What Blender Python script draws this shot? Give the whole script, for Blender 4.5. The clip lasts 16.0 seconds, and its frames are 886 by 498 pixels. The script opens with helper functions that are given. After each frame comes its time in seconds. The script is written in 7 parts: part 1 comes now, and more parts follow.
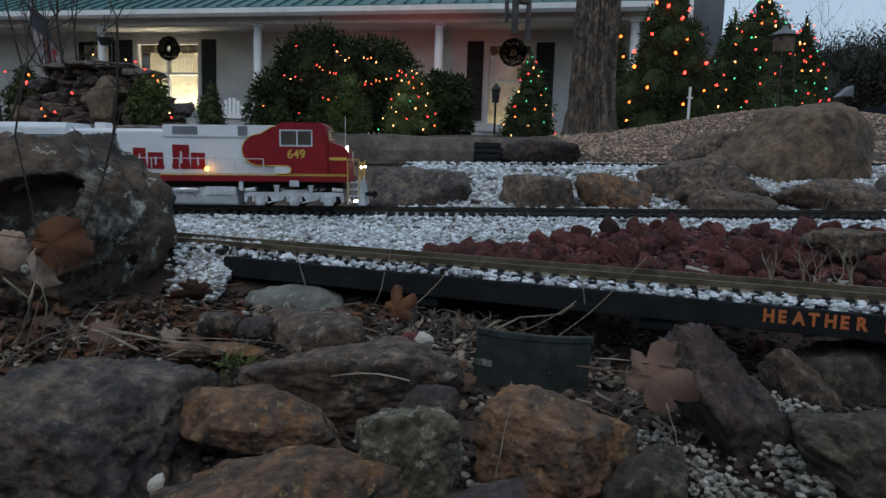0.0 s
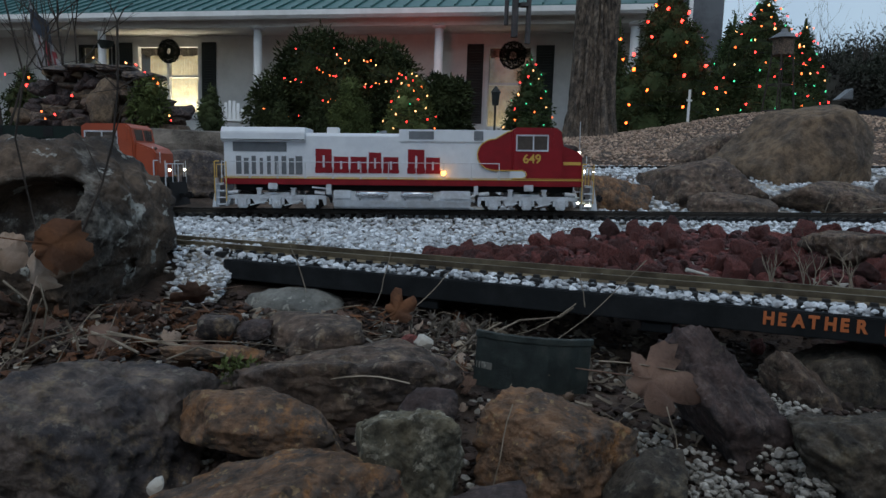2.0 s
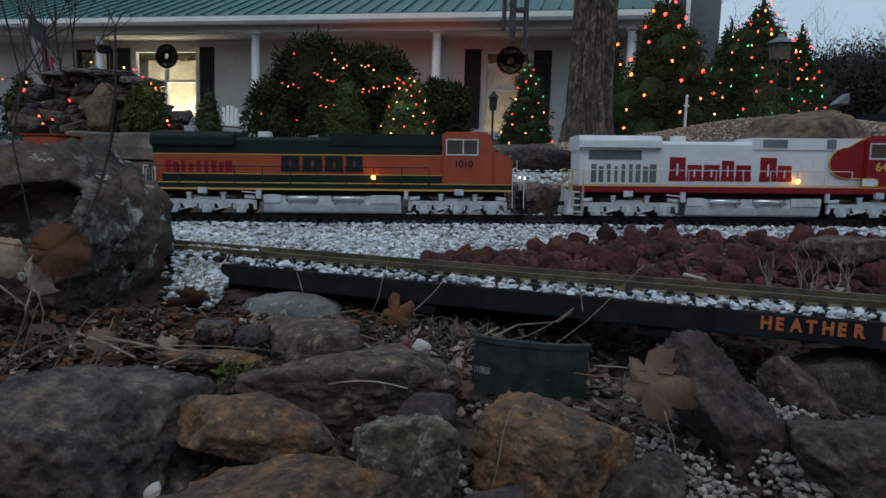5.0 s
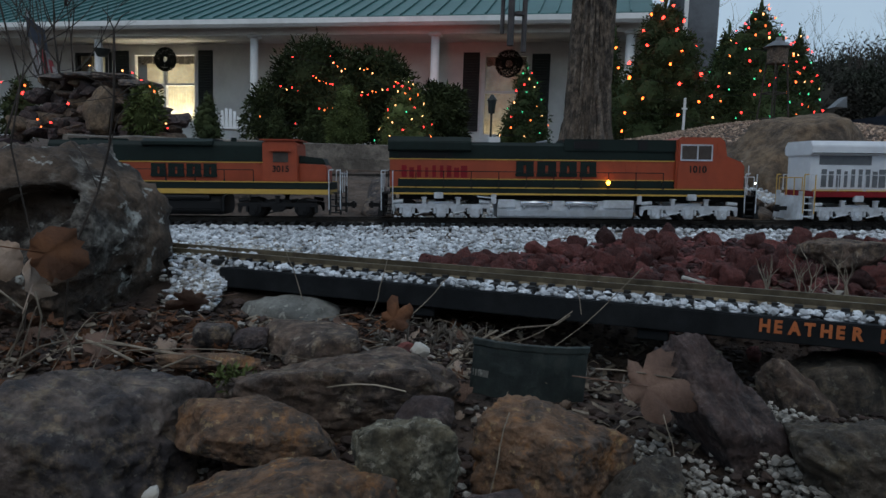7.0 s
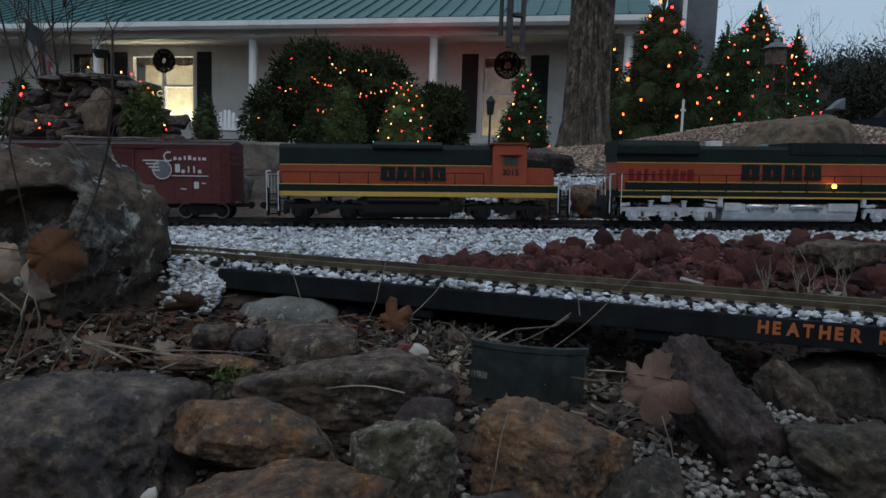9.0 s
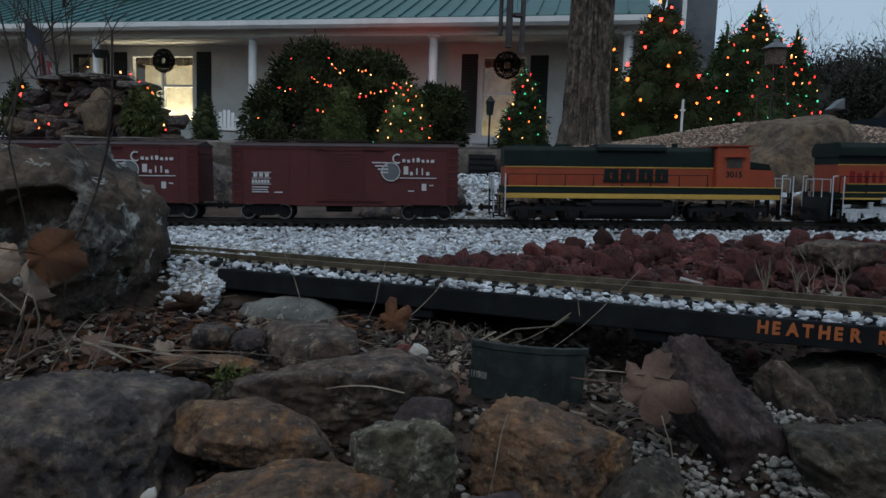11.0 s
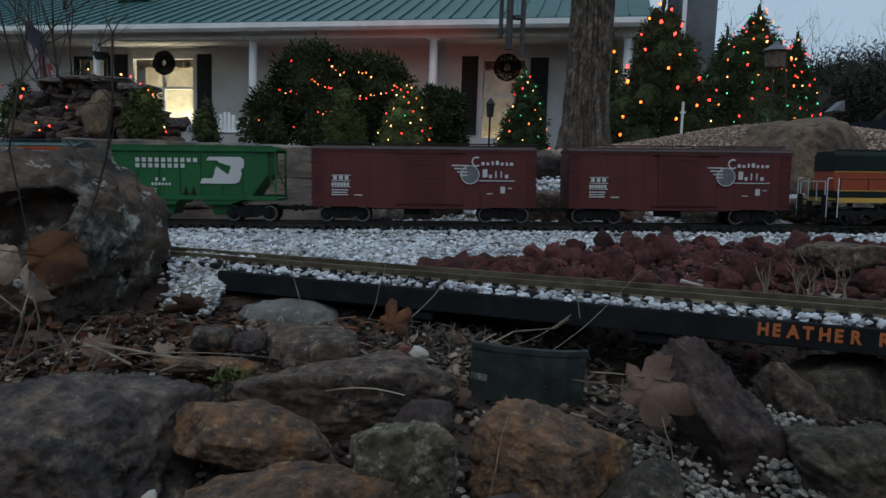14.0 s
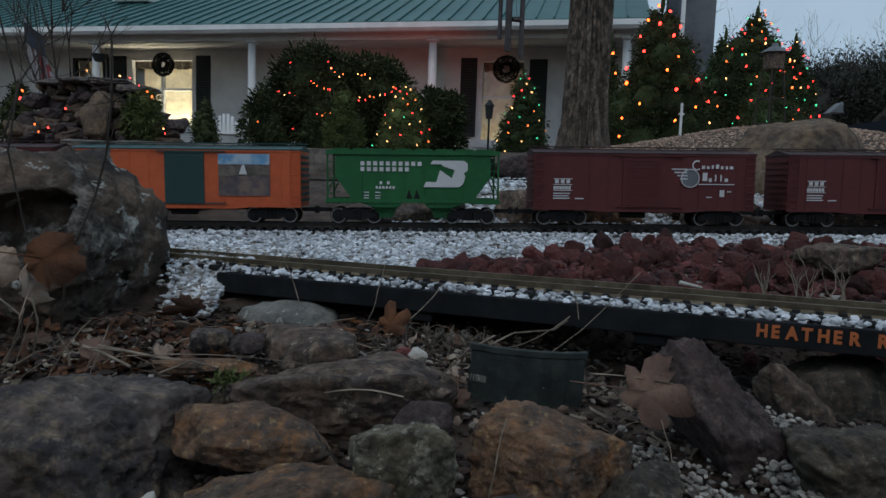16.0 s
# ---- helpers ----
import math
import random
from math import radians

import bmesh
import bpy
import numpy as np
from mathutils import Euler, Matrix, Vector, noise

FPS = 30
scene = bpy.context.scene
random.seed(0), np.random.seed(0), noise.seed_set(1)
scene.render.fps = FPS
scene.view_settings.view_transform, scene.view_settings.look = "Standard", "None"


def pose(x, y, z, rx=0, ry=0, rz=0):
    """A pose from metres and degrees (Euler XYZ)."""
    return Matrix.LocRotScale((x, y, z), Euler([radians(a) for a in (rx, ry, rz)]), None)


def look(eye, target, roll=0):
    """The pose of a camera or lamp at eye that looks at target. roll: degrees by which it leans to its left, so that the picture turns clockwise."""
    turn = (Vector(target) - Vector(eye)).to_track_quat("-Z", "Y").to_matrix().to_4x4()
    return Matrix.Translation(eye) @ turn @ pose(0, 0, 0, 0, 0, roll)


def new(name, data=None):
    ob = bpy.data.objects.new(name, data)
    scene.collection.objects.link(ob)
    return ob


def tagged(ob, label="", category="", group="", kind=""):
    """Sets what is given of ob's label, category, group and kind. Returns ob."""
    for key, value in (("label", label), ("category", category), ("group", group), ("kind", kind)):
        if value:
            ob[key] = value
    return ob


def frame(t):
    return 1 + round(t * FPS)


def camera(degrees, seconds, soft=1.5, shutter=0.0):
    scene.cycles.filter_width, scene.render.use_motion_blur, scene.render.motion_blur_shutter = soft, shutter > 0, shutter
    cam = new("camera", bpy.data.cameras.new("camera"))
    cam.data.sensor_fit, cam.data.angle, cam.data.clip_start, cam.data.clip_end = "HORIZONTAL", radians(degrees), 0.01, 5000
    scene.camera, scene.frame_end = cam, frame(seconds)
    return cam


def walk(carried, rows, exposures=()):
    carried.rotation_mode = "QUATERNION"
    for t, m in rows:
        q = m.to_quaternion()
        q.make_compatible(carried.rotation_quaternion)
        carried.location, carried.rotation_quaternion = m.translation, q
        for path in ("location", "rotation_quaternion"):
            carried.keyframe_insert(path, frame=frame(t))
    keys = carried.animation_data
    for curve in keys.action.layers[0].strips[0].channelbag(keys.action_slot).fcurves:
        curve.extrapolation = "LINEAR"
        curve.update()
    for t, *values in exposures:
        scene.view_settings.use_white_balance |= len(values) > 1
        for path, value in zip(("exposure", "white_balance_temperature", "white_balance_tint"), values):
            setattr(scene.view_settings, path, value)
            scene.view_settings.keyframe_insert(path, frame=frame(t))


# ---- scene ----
EYE = (0, 0, 0.093)
TURNS = [(0.0, -0.006, -0.351), (0.5, 0.0, -0.22), (1.0, 0.0, -0.066), (1.5, 0.0, 0.0), (2.0, 0.0, -0.137),
         (2.5, 0.0, -0.131), (3.0, 0.0, -0.137), (3.5, 0.047, -0.119), (4.0, 0.089, 0.106), (6.5, 0.267, 0.379),
         (7.0, 0.278, 0.511), (7.5, 0.267, 0.54), (8.0, 0.302, 0.57), (8.5, 0.374, 0.641), (9.0, 0.38, 0.629),
         (11.5, 0.421, 0.635), (12.0, 0.433, 0.629), (12.5, 0.439, 0.623), (13.0, 0.445, 0.814), (13.5, 0.41, 0.885),
         (14.0, 0.386, 0.802), (14.5, 0.386, 0.743), (15.0, 0.386, 0.76), (15.5, 0.409, 0.861), (16.0, 0.462, 0.933)]
cam = camera(65, 16.0)
# a phone propped near the ground, sagging slowly: it only turns
walk(cam, [(t, pose(*EYE, 90 - 6.8 + up, 0, -right) @ pose(0, 0, 0, 0, 0, 1.9)) for t, right, up in TURNS],
     exposures=[(0.0, -0.15), (3.0, -0.17), (7.0, -0.27), (9.0, -0.33), (16.0, -0.34)])

# ---- light: dusk, the sun just down behind the camera ----
world = bpy.data.worlds.new("dusk")
scene.world = world
world.use_nodes = True
wn = world.node_tree.nodes
sky = wn.new("ShaderNodeTexSky")
sky.sky_type, sky.sun_disc = "NISHITA", False
sky.sun_elevation, sky.sun_rotation = radians(58), radians(195)
sky.altitude, sky.air_density, sky.dust_density, sky.ozone_density = 200, 1.0, 1.5, 2.0
# thin high cloud over the clear sky
cloud = wn.new("ShaderNodeTexNoise")
cloud.inputs["Scale"].default_value, cloud.inputs["Detail"].default_value = 2.2, 6
veil = wn.new("ShaderNodeMapRange")
veil.inputs["From Min"].default_value, veil.inputs["From Max"].default_value = 0.35, 0.65
veil.inputs["To Min"].default_value, veil.inputs["To Max"].default_value = 0.25, 0.85
cover = wn.new("ShaderNodeMix")
cover.data_type = "RGBA"
cover.inputs["B"].default_value = (4.9, 6.3, 7.5, 1)
world.node_tree.links.new(wn.new("ShaderNodeTexCoord").outputs["Generated"], cloud.inputs["Vector"])
world.node_tree.links.new(cloud.outputs["Fac"], veil.inputs["Value"])
world.node_tree.links.new(veil.outputs["Result"], cover.inputs["Factor"])
world.node_tree.links.new(sky.outputs[0], cover.inputs["A"])
world.node_tree.links.new(cover.outputs["Result"], wn["Background"].inputs[0])
wn["Background"].inputs[1].default_value = 0.118
sun = new("sun", bpy.data.lights.new("sun", "SUN"))
sun.data.energy, sun.data.angle, sun.data.color = 0.55, radians(50), (1.0, 0.97, 0.93)
sun.matrix_world = look((-0.81, -3.02, 5), (0, 0, 0))


# ---- materials ----
def mat(name, color, rough=0.7, metal=0.0, vary=0.25, grain=60.0, bump=0.15, second=None, patch=8.0, spec=0.5, island=0.0, dirt=None, obrand=0.0, stretch=1.0, sharp=0.14, speck=None):
    """Procedural surface: grain and larger patches of a second colour, with fine relief."""
    m = bpy.data.materials.new(name)
    m.use_nodes = True
    n, l = m.node_tree.nodes, m.node_tree.links
    b = n["Principled BSDF"]
    b.inputs["Roughness"].default_value = rough
    b.inputs["Metallic"].default_value = metal
    b.inputs["Specular IOR Level"].default_value = spec
    co = n.new("ShaderNodeTexCoord")
    fine = n.new("ShaderNodeTexNoise")
    fine.inputs["Scale"].default_value, fine.inputs["Detail"].default_value = grain / 4, 8
    big = n.new("ShaderNodeTexNoise")
    big.inputs["Scale"].default_value, big.inputs["Detail"].default_value = patch, 9
    big.inputs["Roughness"].default_value = 0.68
    fine.inputs["Roughness"].default_value = 0.68
    mp = n.new("ShaderNodeMapping")
    mp.inputs["Scale"].default_value = (1, 1, stretch)
    l.new(co.outputs["Object"], mp.inputs["Vector"])
    for t in (fine, big):
        l.new(mp.outputs["Vector"], t.inputs["Vector"])
    second = second or tuple(c * 0.6 for c in color)
    ramp = n.new("ShaderNodeMapRange")
    ramp.inputs["From Min"].default_value, ramp.inputs["From Max"].default_value = 0.5 - sharp / 2, 0.5 + sharp / 2
    l.new(big.outputs["Fac"], ramp.inputs["Value"])
    mix = n.new("ShaderNodeMix")
    mix.data_type = "RGBA"
    mix.inputs["A"].default_value, mix.inputs["B"].default_value = (*color, 1), (*second, 1)
    l.new(ramp.outputs["Result"], mix.inputs["Factor"])
    out = mix.outputs["Result"]
    if dirt:
        third = n.new("ShaderNodeTexNoise")
        third.inputs["Scale"].default_value, third.inputs["Detail"].default_value = patch * 1.7, 10
        third.inputs["Roughness"].default_value = 0.75
        l.new(co.outputs["Object"], third.inputs["Vector"])
        r2 = n.new("ShaderNodeMapRange")
        r2.inputs["From Min"].default_value, r2.inputs["From Max"].default_value = 0.52, 0.66
        l.new(third.outputs["Fac"], r2.inputs["Value"])
        mix2 = n.new("ShaderNodeMix")
        mix2.data_type = "RGBA"
        mix2.inputs["B"].default_value = (*dirt, 1)
        l.new(r2.outputs["Result"], mix2.inputs["Factor"])
        l.new(out, mix2.inputs["A"])
        out = mix2.outputs["Result"]
    if speck:
        # crusts of lichen and chipped spots with crisp edges
        spots_n = n.new("ShaderNodeTexNoise")
        spots_n.inputs["Scale"].default_value, spots_n.inputs["Detail"].default_value = patch * 4.5, 5
        spots_n.inputs["Roughness"].default_value = 0.62
        l.new(co.outputs["Object"], spots_n.inputs["Vector"])
        r4 = n.new("ShaderNodeMapRange")
        r4.inputs["From Min"].default_value, r4.inputs["From Max"].default_value = 0.60, 0.635
        r4.inputs["To Max"].default_value = 0.75
        l.new(spots_n.outputs["Fac"], r4.inputs["Value"])
        mix4 = n.new("ShaderNodeMix")
        mix4.data_type = "RGBA"
        mix4.inputs["B"].default_value = (*speck, 1)
        l.new(r4.outputs["Result"], mix4.inputs["Factor"])
        l.new(out, mix4.inputs["A"])
        out = mix4.outputs["Result"]
    val = n.new("ShaderNodeMapRange")
    val.inputs["From Min"].default_value, val.inputs["From Max"].default_value = 0.36, 0.64
    val.inputs["To Min"].default_value, val.inputs["To Max"].default_value = 1 - vary, 1 + vary
    l.new(fine.outputs["Fac"], val.inputs["Value"])
    hsv = n.new("ShaderNodeHueSaturation")
    l.new(val.outputs["Result"], hsv.inputs["Value"])
    l.new(out, hsv.inputs["Color"])
    out = hsv.outputs["Color"]
    if island or obrand:
        src = n.new("ShaderNodeNewGeometry").outputs["Random Per Island"] if island else n.new("ShaderNodeObjectInfo").outputs["Random"]
        w = island or obrand
        r3 = n.new("ShaderNodeMapRange")
        r3.inputs["To Min"].default_value, r3.inputs["To Max"].default_value = 1 - w, 1 + w
        l.new(src, r3.inputs["Value"])
        h2 = n.new("ShaderNodeHueSaturation")
        l.new(r3.outputs["Result"], h2.inputs["Value"])
        l.new(out, h2.inputs["Color"])
        out = h2.outputs["Color"]
    l.new(out, b.inputs["Base Color"])
    if bump:
        bp = n.new("ShaderNodeBump")
        bp.inputs["Strength"].default_value, bp.inputs["Distance"].default_value = bump, 2.0 / grain
        l.new(fine.outputs["Fac"], bp.inputs["Height"])
        l.new(bp.outputs["Normal"], b.inputs["Normal"])
    return m


def glow(name, color, strength):
    m = bpy.data.materials.new(name)
    m.use_nodes = True
    b = m.node_tree.nodes["Principled BSDF"]
    b.inputs["Base Color"].default_value = (*color, 1)
    b.inputs["Emission Color"].default_value = (*color, 1)
    b.inputs["Emission Strength"].default_value = strength
    return m


def glass(name, color=(1, 1, 1), rough=0.02):
    m = bpy.data.materials.new(name)
    m.use_nodes = True
    b = m.node_tree.nodes["Principled BSDF"]
    b.inputs["Base Color"].default_value = (*color, 1)
    b.inputs["Transmission Weight"].default_value = 1.0
    b.inputs["Roughness"].default_value = rough
    b.inputs["IOR"].default_value = 1.45
    return m


M = {
    "soil": mat("soil", (0.055, 0.036, 0.026), 0.95, grain=90, patch=7, bump=0.8, second=(0.09, 0.062, 0.045), vary=0.5),
    "ballast": mat("ballast", (0.63, 0.66, 0.69), 0.85, grain=150, patch=20, second=(0.46, 0.485, 0.51), island=0.42, bump=0.3),
    "tan_gravel": mat("tan_gravel", (0.47, 0.34, 0.25), 0.9, grain=120, patch=12, second=(0.31, 0.21, 0.155), island=0.5, bump=0.3),
    "lava": mat("lava", (0.23, 0.060, 0.048), 0.95, grain=300, patch=34, second=(0.085, 0.036, 0.034), vary=0.55, bump=1.0, obrand=0.65),
    "lava_fine": mat("lava_fine", (0.13, 0.038, 0.034), 0.95, grain=300, patch=40, second=(0.06, 0.026, 0.026), vary=0.5, bump=1.0, island=0.5),
    "rock_crag": mat("rock_crag", (0.115, 0.080, 0.055), 0.9, grain=260, patch=8, second=(0.030, 0.024, 0.020), dirt=(0.27, 0.25, 0.215), vary=0.6, bump=1.0, sharp=0.10, speck=(0.42, 0.42, 0.38)),
    "rock_brown": mat("rock_brown", (0.132, 0.090, 0.066), 0.9, grain=300, patch=24, second=(0.063, 0.048, 0.041), dirt=(0.203, 0.147, 0.096), vary=0.6, bump=1.0, speck=(0.24, 0.20, 0.15)),
    "rock_rust": mat("rock_rust", (0.178, 0.100, 0.056), 0.9, grain=300, patch=26, second=(0.078, 0.060, 0.048), dirt=(0.25, 0.115, 0.042), vary=0.6, bump=1.0, speck=(0.30, 0.20, 0.10)),
    "rock_dark": mat("rock_dark", (0.118, 0.092, 0.078), 0.9, grain=300, patch=24, second=(0.046, 0.040, 0.042), dirt=(0.20, 0.148, 0.094), vary=0.6, bump=1.0, speck=(0.17, 0.15, 0.12)),
    "rock_tan": mat("rock_tan", (0.175, 0.118, 0.072), 0.9, grain=160, patch=11, second=(0.075, 0.056, 0.042), dirt=(0.15, 0.112, 0.078), vary=0.5, bump=1.0, sharp=0.2),
    "rock_moss": mat("rock_moss", (0.158, 0.138, 0.093), 0.9, grain=300, patch=28, second=(0.072, 0.069, 0.051), dirt=(0.300, 0.277, 0.210), vary=0.6, bump=1.0, speck=(0.36, 0.34, 0.27)),
    # like rock_dark with lowered colours: shade put into stones near the bridge
    "rock_shaded": mat("rock_shaded", (0.080, 0.064, 0.048), 0.9, grain=300, patch=24, second=(0.034, 0.031, 0.027), dirt=(0.13, 0.105, 0.068), vary=0.6, bump=1.0, speck=(0.15, 0.14, 0.11)),
    "rock_red": mat("rock_red", (0.075, 0.050, 0.046), 0.9, grain=300, patch=22, second=(0.041, 0.033, 0.034), dirt=(0.106, 0.077, 0.065), vary=0.5, bump=1.0, speck=(0.13, 0.10, 0.085)),
    "concrete": mat("concrete", (0.20, 0.20, 0.18), 0.9, grain=300, patch=22, bump=0.6, second=(0.11, 0.11, 0.10), speck=(0.34, 0.34, 0.30)),
    "white_stone": mat("white_stone", (0.55, 0.53, 0.48), 0.8, grain=90, patch=20, bump=0.3, second=(0.38, 0.35, 0.3)),
    "brass": mat("brass", (0.19, 0.155, 0.10), 0.5, 0.5, grain=200, patch=15, bump=0.1, second=(0.11, 0.088, 0.058)),
    "rail_dark": mat("rail_dark", (0.05, 0.043, 0.036), 0.55, 0.5, grain=200, patch=15, bump=0.1),
    "tie": mat("tie", (0.018, 0.018, 0.018), 0.8, grain=200, patch=30, bump=0.3),
    "beam": mat("beam", (0.010, 0.012, 0.014), 0.75, spec=0.2, grain=120, patch=12, bump=0.15, second=(0.016, 0.018, 0.02)),
    "orange_letter": mat("orange_letter", (0.55, 0.16, 0.05), 0.6, grain=200, vary=0.1, bump=0, second=(0.5, 0.13, 0.04)),
    "silver": mat("silver", (0.72, 0.75, 0.78), 0.42, 0.0, grain=150, patch=20, vary=0.04, bump=0.03, second=(0.66, 0.69, 0.73)),
    "truck_silver": mat("truck_silver", (0.66, 0.70, 0.74), 0.45, 0.25, grain=150, patch=30, vary=0.1, bump=0.05, second=(0.52, 0.54, 0.56)),
    "chrome": mat("chrome", (0.7, 0.72, 0.75), 0.25, 0.8, vary=0.05, bump=0, second=(0.6, 0.62, 0.65)),
    "red_paint": mat("red_paint", (0.25, 0.010, 0.016), 0.42, vary=0.06, grain=150, patch=20, bump=0.03, second=(0.21, 0.009, 0.014), spec=0.35),
    "gold": mat("gold", (0.62, 0.40, 0.08), 0.45, vary=0.06, bump=0, second=(0.55, 0.34, 0.07)),
    "orange_paint": mat("orange_paint", (0.37, 0.066, 0.024), 0.5, vary=0.07, grain=150, patch=18, bump=0.03, second=(0.31, 0.056, 0.022)),
    "green_black": mat("green_black", (0.010, 0.020, 0.017), 0.6, vary=0.1, grain=150, patch=18, bump=0.03, second=(0.008, 0.015, 0.013), spec=0.22),
    "black_plastic": mat("black_plastic", (0.010, 0.010, 0.011), 0.6, vary=0.1, bump=0.05, spec=0.3),
    "grille": mat("grille", (0.16, 0.175, 0.19), 0.6, vary=0.1, grain=300, bump=0.2, second=(0.12, 0.13, 0.14)),
    "white_letter": mat("white_letter", (0.62, 0.62, 0.62), 0.6, vary=0.05, bump=0, second=(0.56, 0.56, 0.56)),
    "boxcar_brown": mat("boxcar_brown", (0.108, 0.025, 0.025), 0.62, vary=0.1, grain=120, patch=14, bump=0.05, second=(0.09, 0.022, 0.022), spec=0.35),
    "roof_brown": mat("roof_brown", (0.05, 0.022, 0.022), 0.75, vary=0.2, grain=120, patch=14, bump=0.1),
    "hopper_green": mat("hopper_green", (0.018, 0.125, 0.038), 0.5, vary=0.08, grain=120, patch=14, bump=0.03, second=(0.015, 0.10, 0.032), spec=0.35),
    "car_orange": mat("car_orange", (0.55, 0.105, 0.03), 0.5, vary=0.06, grain=120, patch=14, bump=0.03, second=(0.48, 0.088, 0.027)),
    "car_teal": mat("car_teal", (0.018, 0.062, 0.058), 0.55, vary=0.1, grain=120, patch=14, bump=0.04, second=(0.015, 0.05, 0.047)),
    "wheel": mat("wheel", (0.05, 0.045, 0.04), 0.5, 0.6, vary=0.2),
    "wheel_rim": mat("wheel_rim", (0.45, 0.44, 0.42), 0.35, 0.9, vary=0.1, bump=0),
    "siding": mat("siding", (0.74, 0.73, 0.70), 0.8, vary=0.05, grain=14, patch=1.5, bump=0.1, second=(0.68, 0.665, 0.64)),
    "white_paint": mat("white_paint", (0.78, 0.78, 0.77), 0.55, vary=0.04, grain=20, patch=2, bump=0.05, second=(0.68, 0.68, 0.67)),
    "mulch": mat("mulch", (0.06, 0.038, 0.03), 0.95, grain=200, patch=25, second=(0.035, 0.024, 0.02), island=0.6, vary=0.4, bump=0.5),
    "roof_metal": mat("roof_metal", (0.035, 0.12, 0.115), 0.45, 0.2, vary=0.08, grain=8, patch=0.8, bump=0.03, second=(0.045, 0.14, 0.135)),
    "shutter": mat("shutter", (0.012, 0.018, 0.016), 0.6, vary=0.1, grain=30, bump=0.1),
    "grey_siding": mat("grey_siding", (0.13, 0.14, 0.155), 0.8, vary=0.08, grain=10, patch=1, bump=0.1),
    "bark": mat("bark", (0.165, 0.128, 0.098), 0.95, grain=170, patch=22, vary=0.65, bump=1.0, second=(0.055, 0.045, 0.038), stretch=0.55),
    "twig": mat("twig", (0.05, 0.038, 0.03), 0.9, grain=80, patch=12, bump=0.3),
    "dry_grass": mat("dry_grass", (0.34, 0.285, 0.215), 0.9, grain=80, patch=12, bump=0.2, second=(0.12, 0.095, 0.07)),
    "dead_leaf": mat("dead_leaf", (0.20, 0.12, 0.085), 0.85, grain=300, patch=40, bump=0.6, second=(0.12, 0.07, 0.05)),
    "pale_leaf": mat("pale_leaf", (0.42, 0.32, 0.25), 0.85, grain=120, patch=25, bump=0.4, second=(0.3, 0.21, 0.15)),
    "rust_leaf": mat("rust_leaf", (0.17, 0.068, 0.026), 0.85, grain=300, patch=40, bump=0.6, second=(0.10, 0.042, 0.020)),
    "yew": mat("yew", (0.058, 0.072, 0.030), 0.8, grain=12, patch=3, second=(0.024, 0.032, 0.014), island=0.5, bump=0, spec=0.1),
    "spruce": mat("spruce", (0.105, 0.13, 0.045), 0.8, grain=12, patch=3, second=(0.06, 0.078, 0.028), island=0.5, bump=0, spec=0.1),
    "cedar": mat("cedar", (0.054, 0.078, 0.032), 0.8, grain=12, patch=3, second=(0.030, 0.044, 0.018), island=0.5, bump=0, spec=0.1),
    "far_wood": mat("far_wood", (0.035, 0.040, 0.030), 0.9, grain=2, patch=0.4, second=(0.05, 0.048, 0.042), island=0.5, bump=0, spec=0.1),
    "green_rubber": mat("green_rubber", (0.014, 0.022, 0.021), 0.6, vary=0.25, grain=200, patch=30, bump=0.3, second=(0.024, 0.035, 0.033), dirt=(0.04, 0.045, 0.04)),
    "weathered": mat("weathered", (0.20, 0.17, 0.14), 0.9, grain=40, patch=8, vary=0.4, bump=0.6, second=(0.10, 0.085, 0.07)),
    "wreath": mat("wreath", (0.012, 0.014, 0.01), 0.85, grain=30, island=0.4, bump=0, spec=0.12),
    "curtain": mat("curtain", (0.82, 0.77, 0.6), 0.9, grain=20, vary=0.06, patch=3, bump=0.05, second=(0.65, 0.58, 0.42)),
    "blue_cloth": mat("blue_cloth", (0.014, 0.022, 0.040), 0.7, vary=0.1),
    "flag_red": mat("flag_red", (0.20, 0.025, 0.03), 0.85, vary=0.1),
    "picture_sky": mat("picture_sky", (0.12, 0.30, 0.50), 0.6, grain=60, patch=30, vary=0.1, bump=0, second=(0.35, 0.45, 0.52)),
    "picture_land": mat("picture_land", (0.16, 0.11, 0.09), 0.6, grain=60, patch=40, vary=0.2, bump=0, second=(0.07, 0.06, 0.07)),
    "chime": mat("chime", (0.06, 0.05, 0.05), 0.6, 0.2, vary=0.15),
    "house_glass": glass("house_glass"),
    "cab_glass": mat("cab_glass", (0.10, 0.085, 0.075), 0.12, vary=0.05, bump=0),
    "grit": mat("grit", (0.32, 0.305, 0.275), 0.9, grain=150, patch=20, second=(0.20, 0.185, 0.16), island=0.5, bump=0.3),
    "flag_white": mat("flag_white", (0.30, 0.28, 0.28), 0.85, vary=0.15),
    "amber": glow("amber", (1.0, 0.42, 0.04), 14),
    "headlight": glow("headlight", (1.0, 0.93, 0.75), 9),
    "bulb_red": glow("bulb_red", (1.0, 0.035, 0.03), 7),
    "bulb_orange": glow("bulb_orange", (1.0, 0.15, 0.03), 5),
    "bulb_green": glow("bulb_green", (0.05, 0.62, 0.26), 2.2),
    "bulb_warm": glow("bulb_warm", (1.0, 0.40, 0.14), 6),
    "bulb_hot_red": glow("bulb_hot_red", (1.0, 0.03, 0.02), 12),
    "bulb_hot_orange": glow("bulb_hot_orange", (1.0, 0.115, 0.016), 9),
}


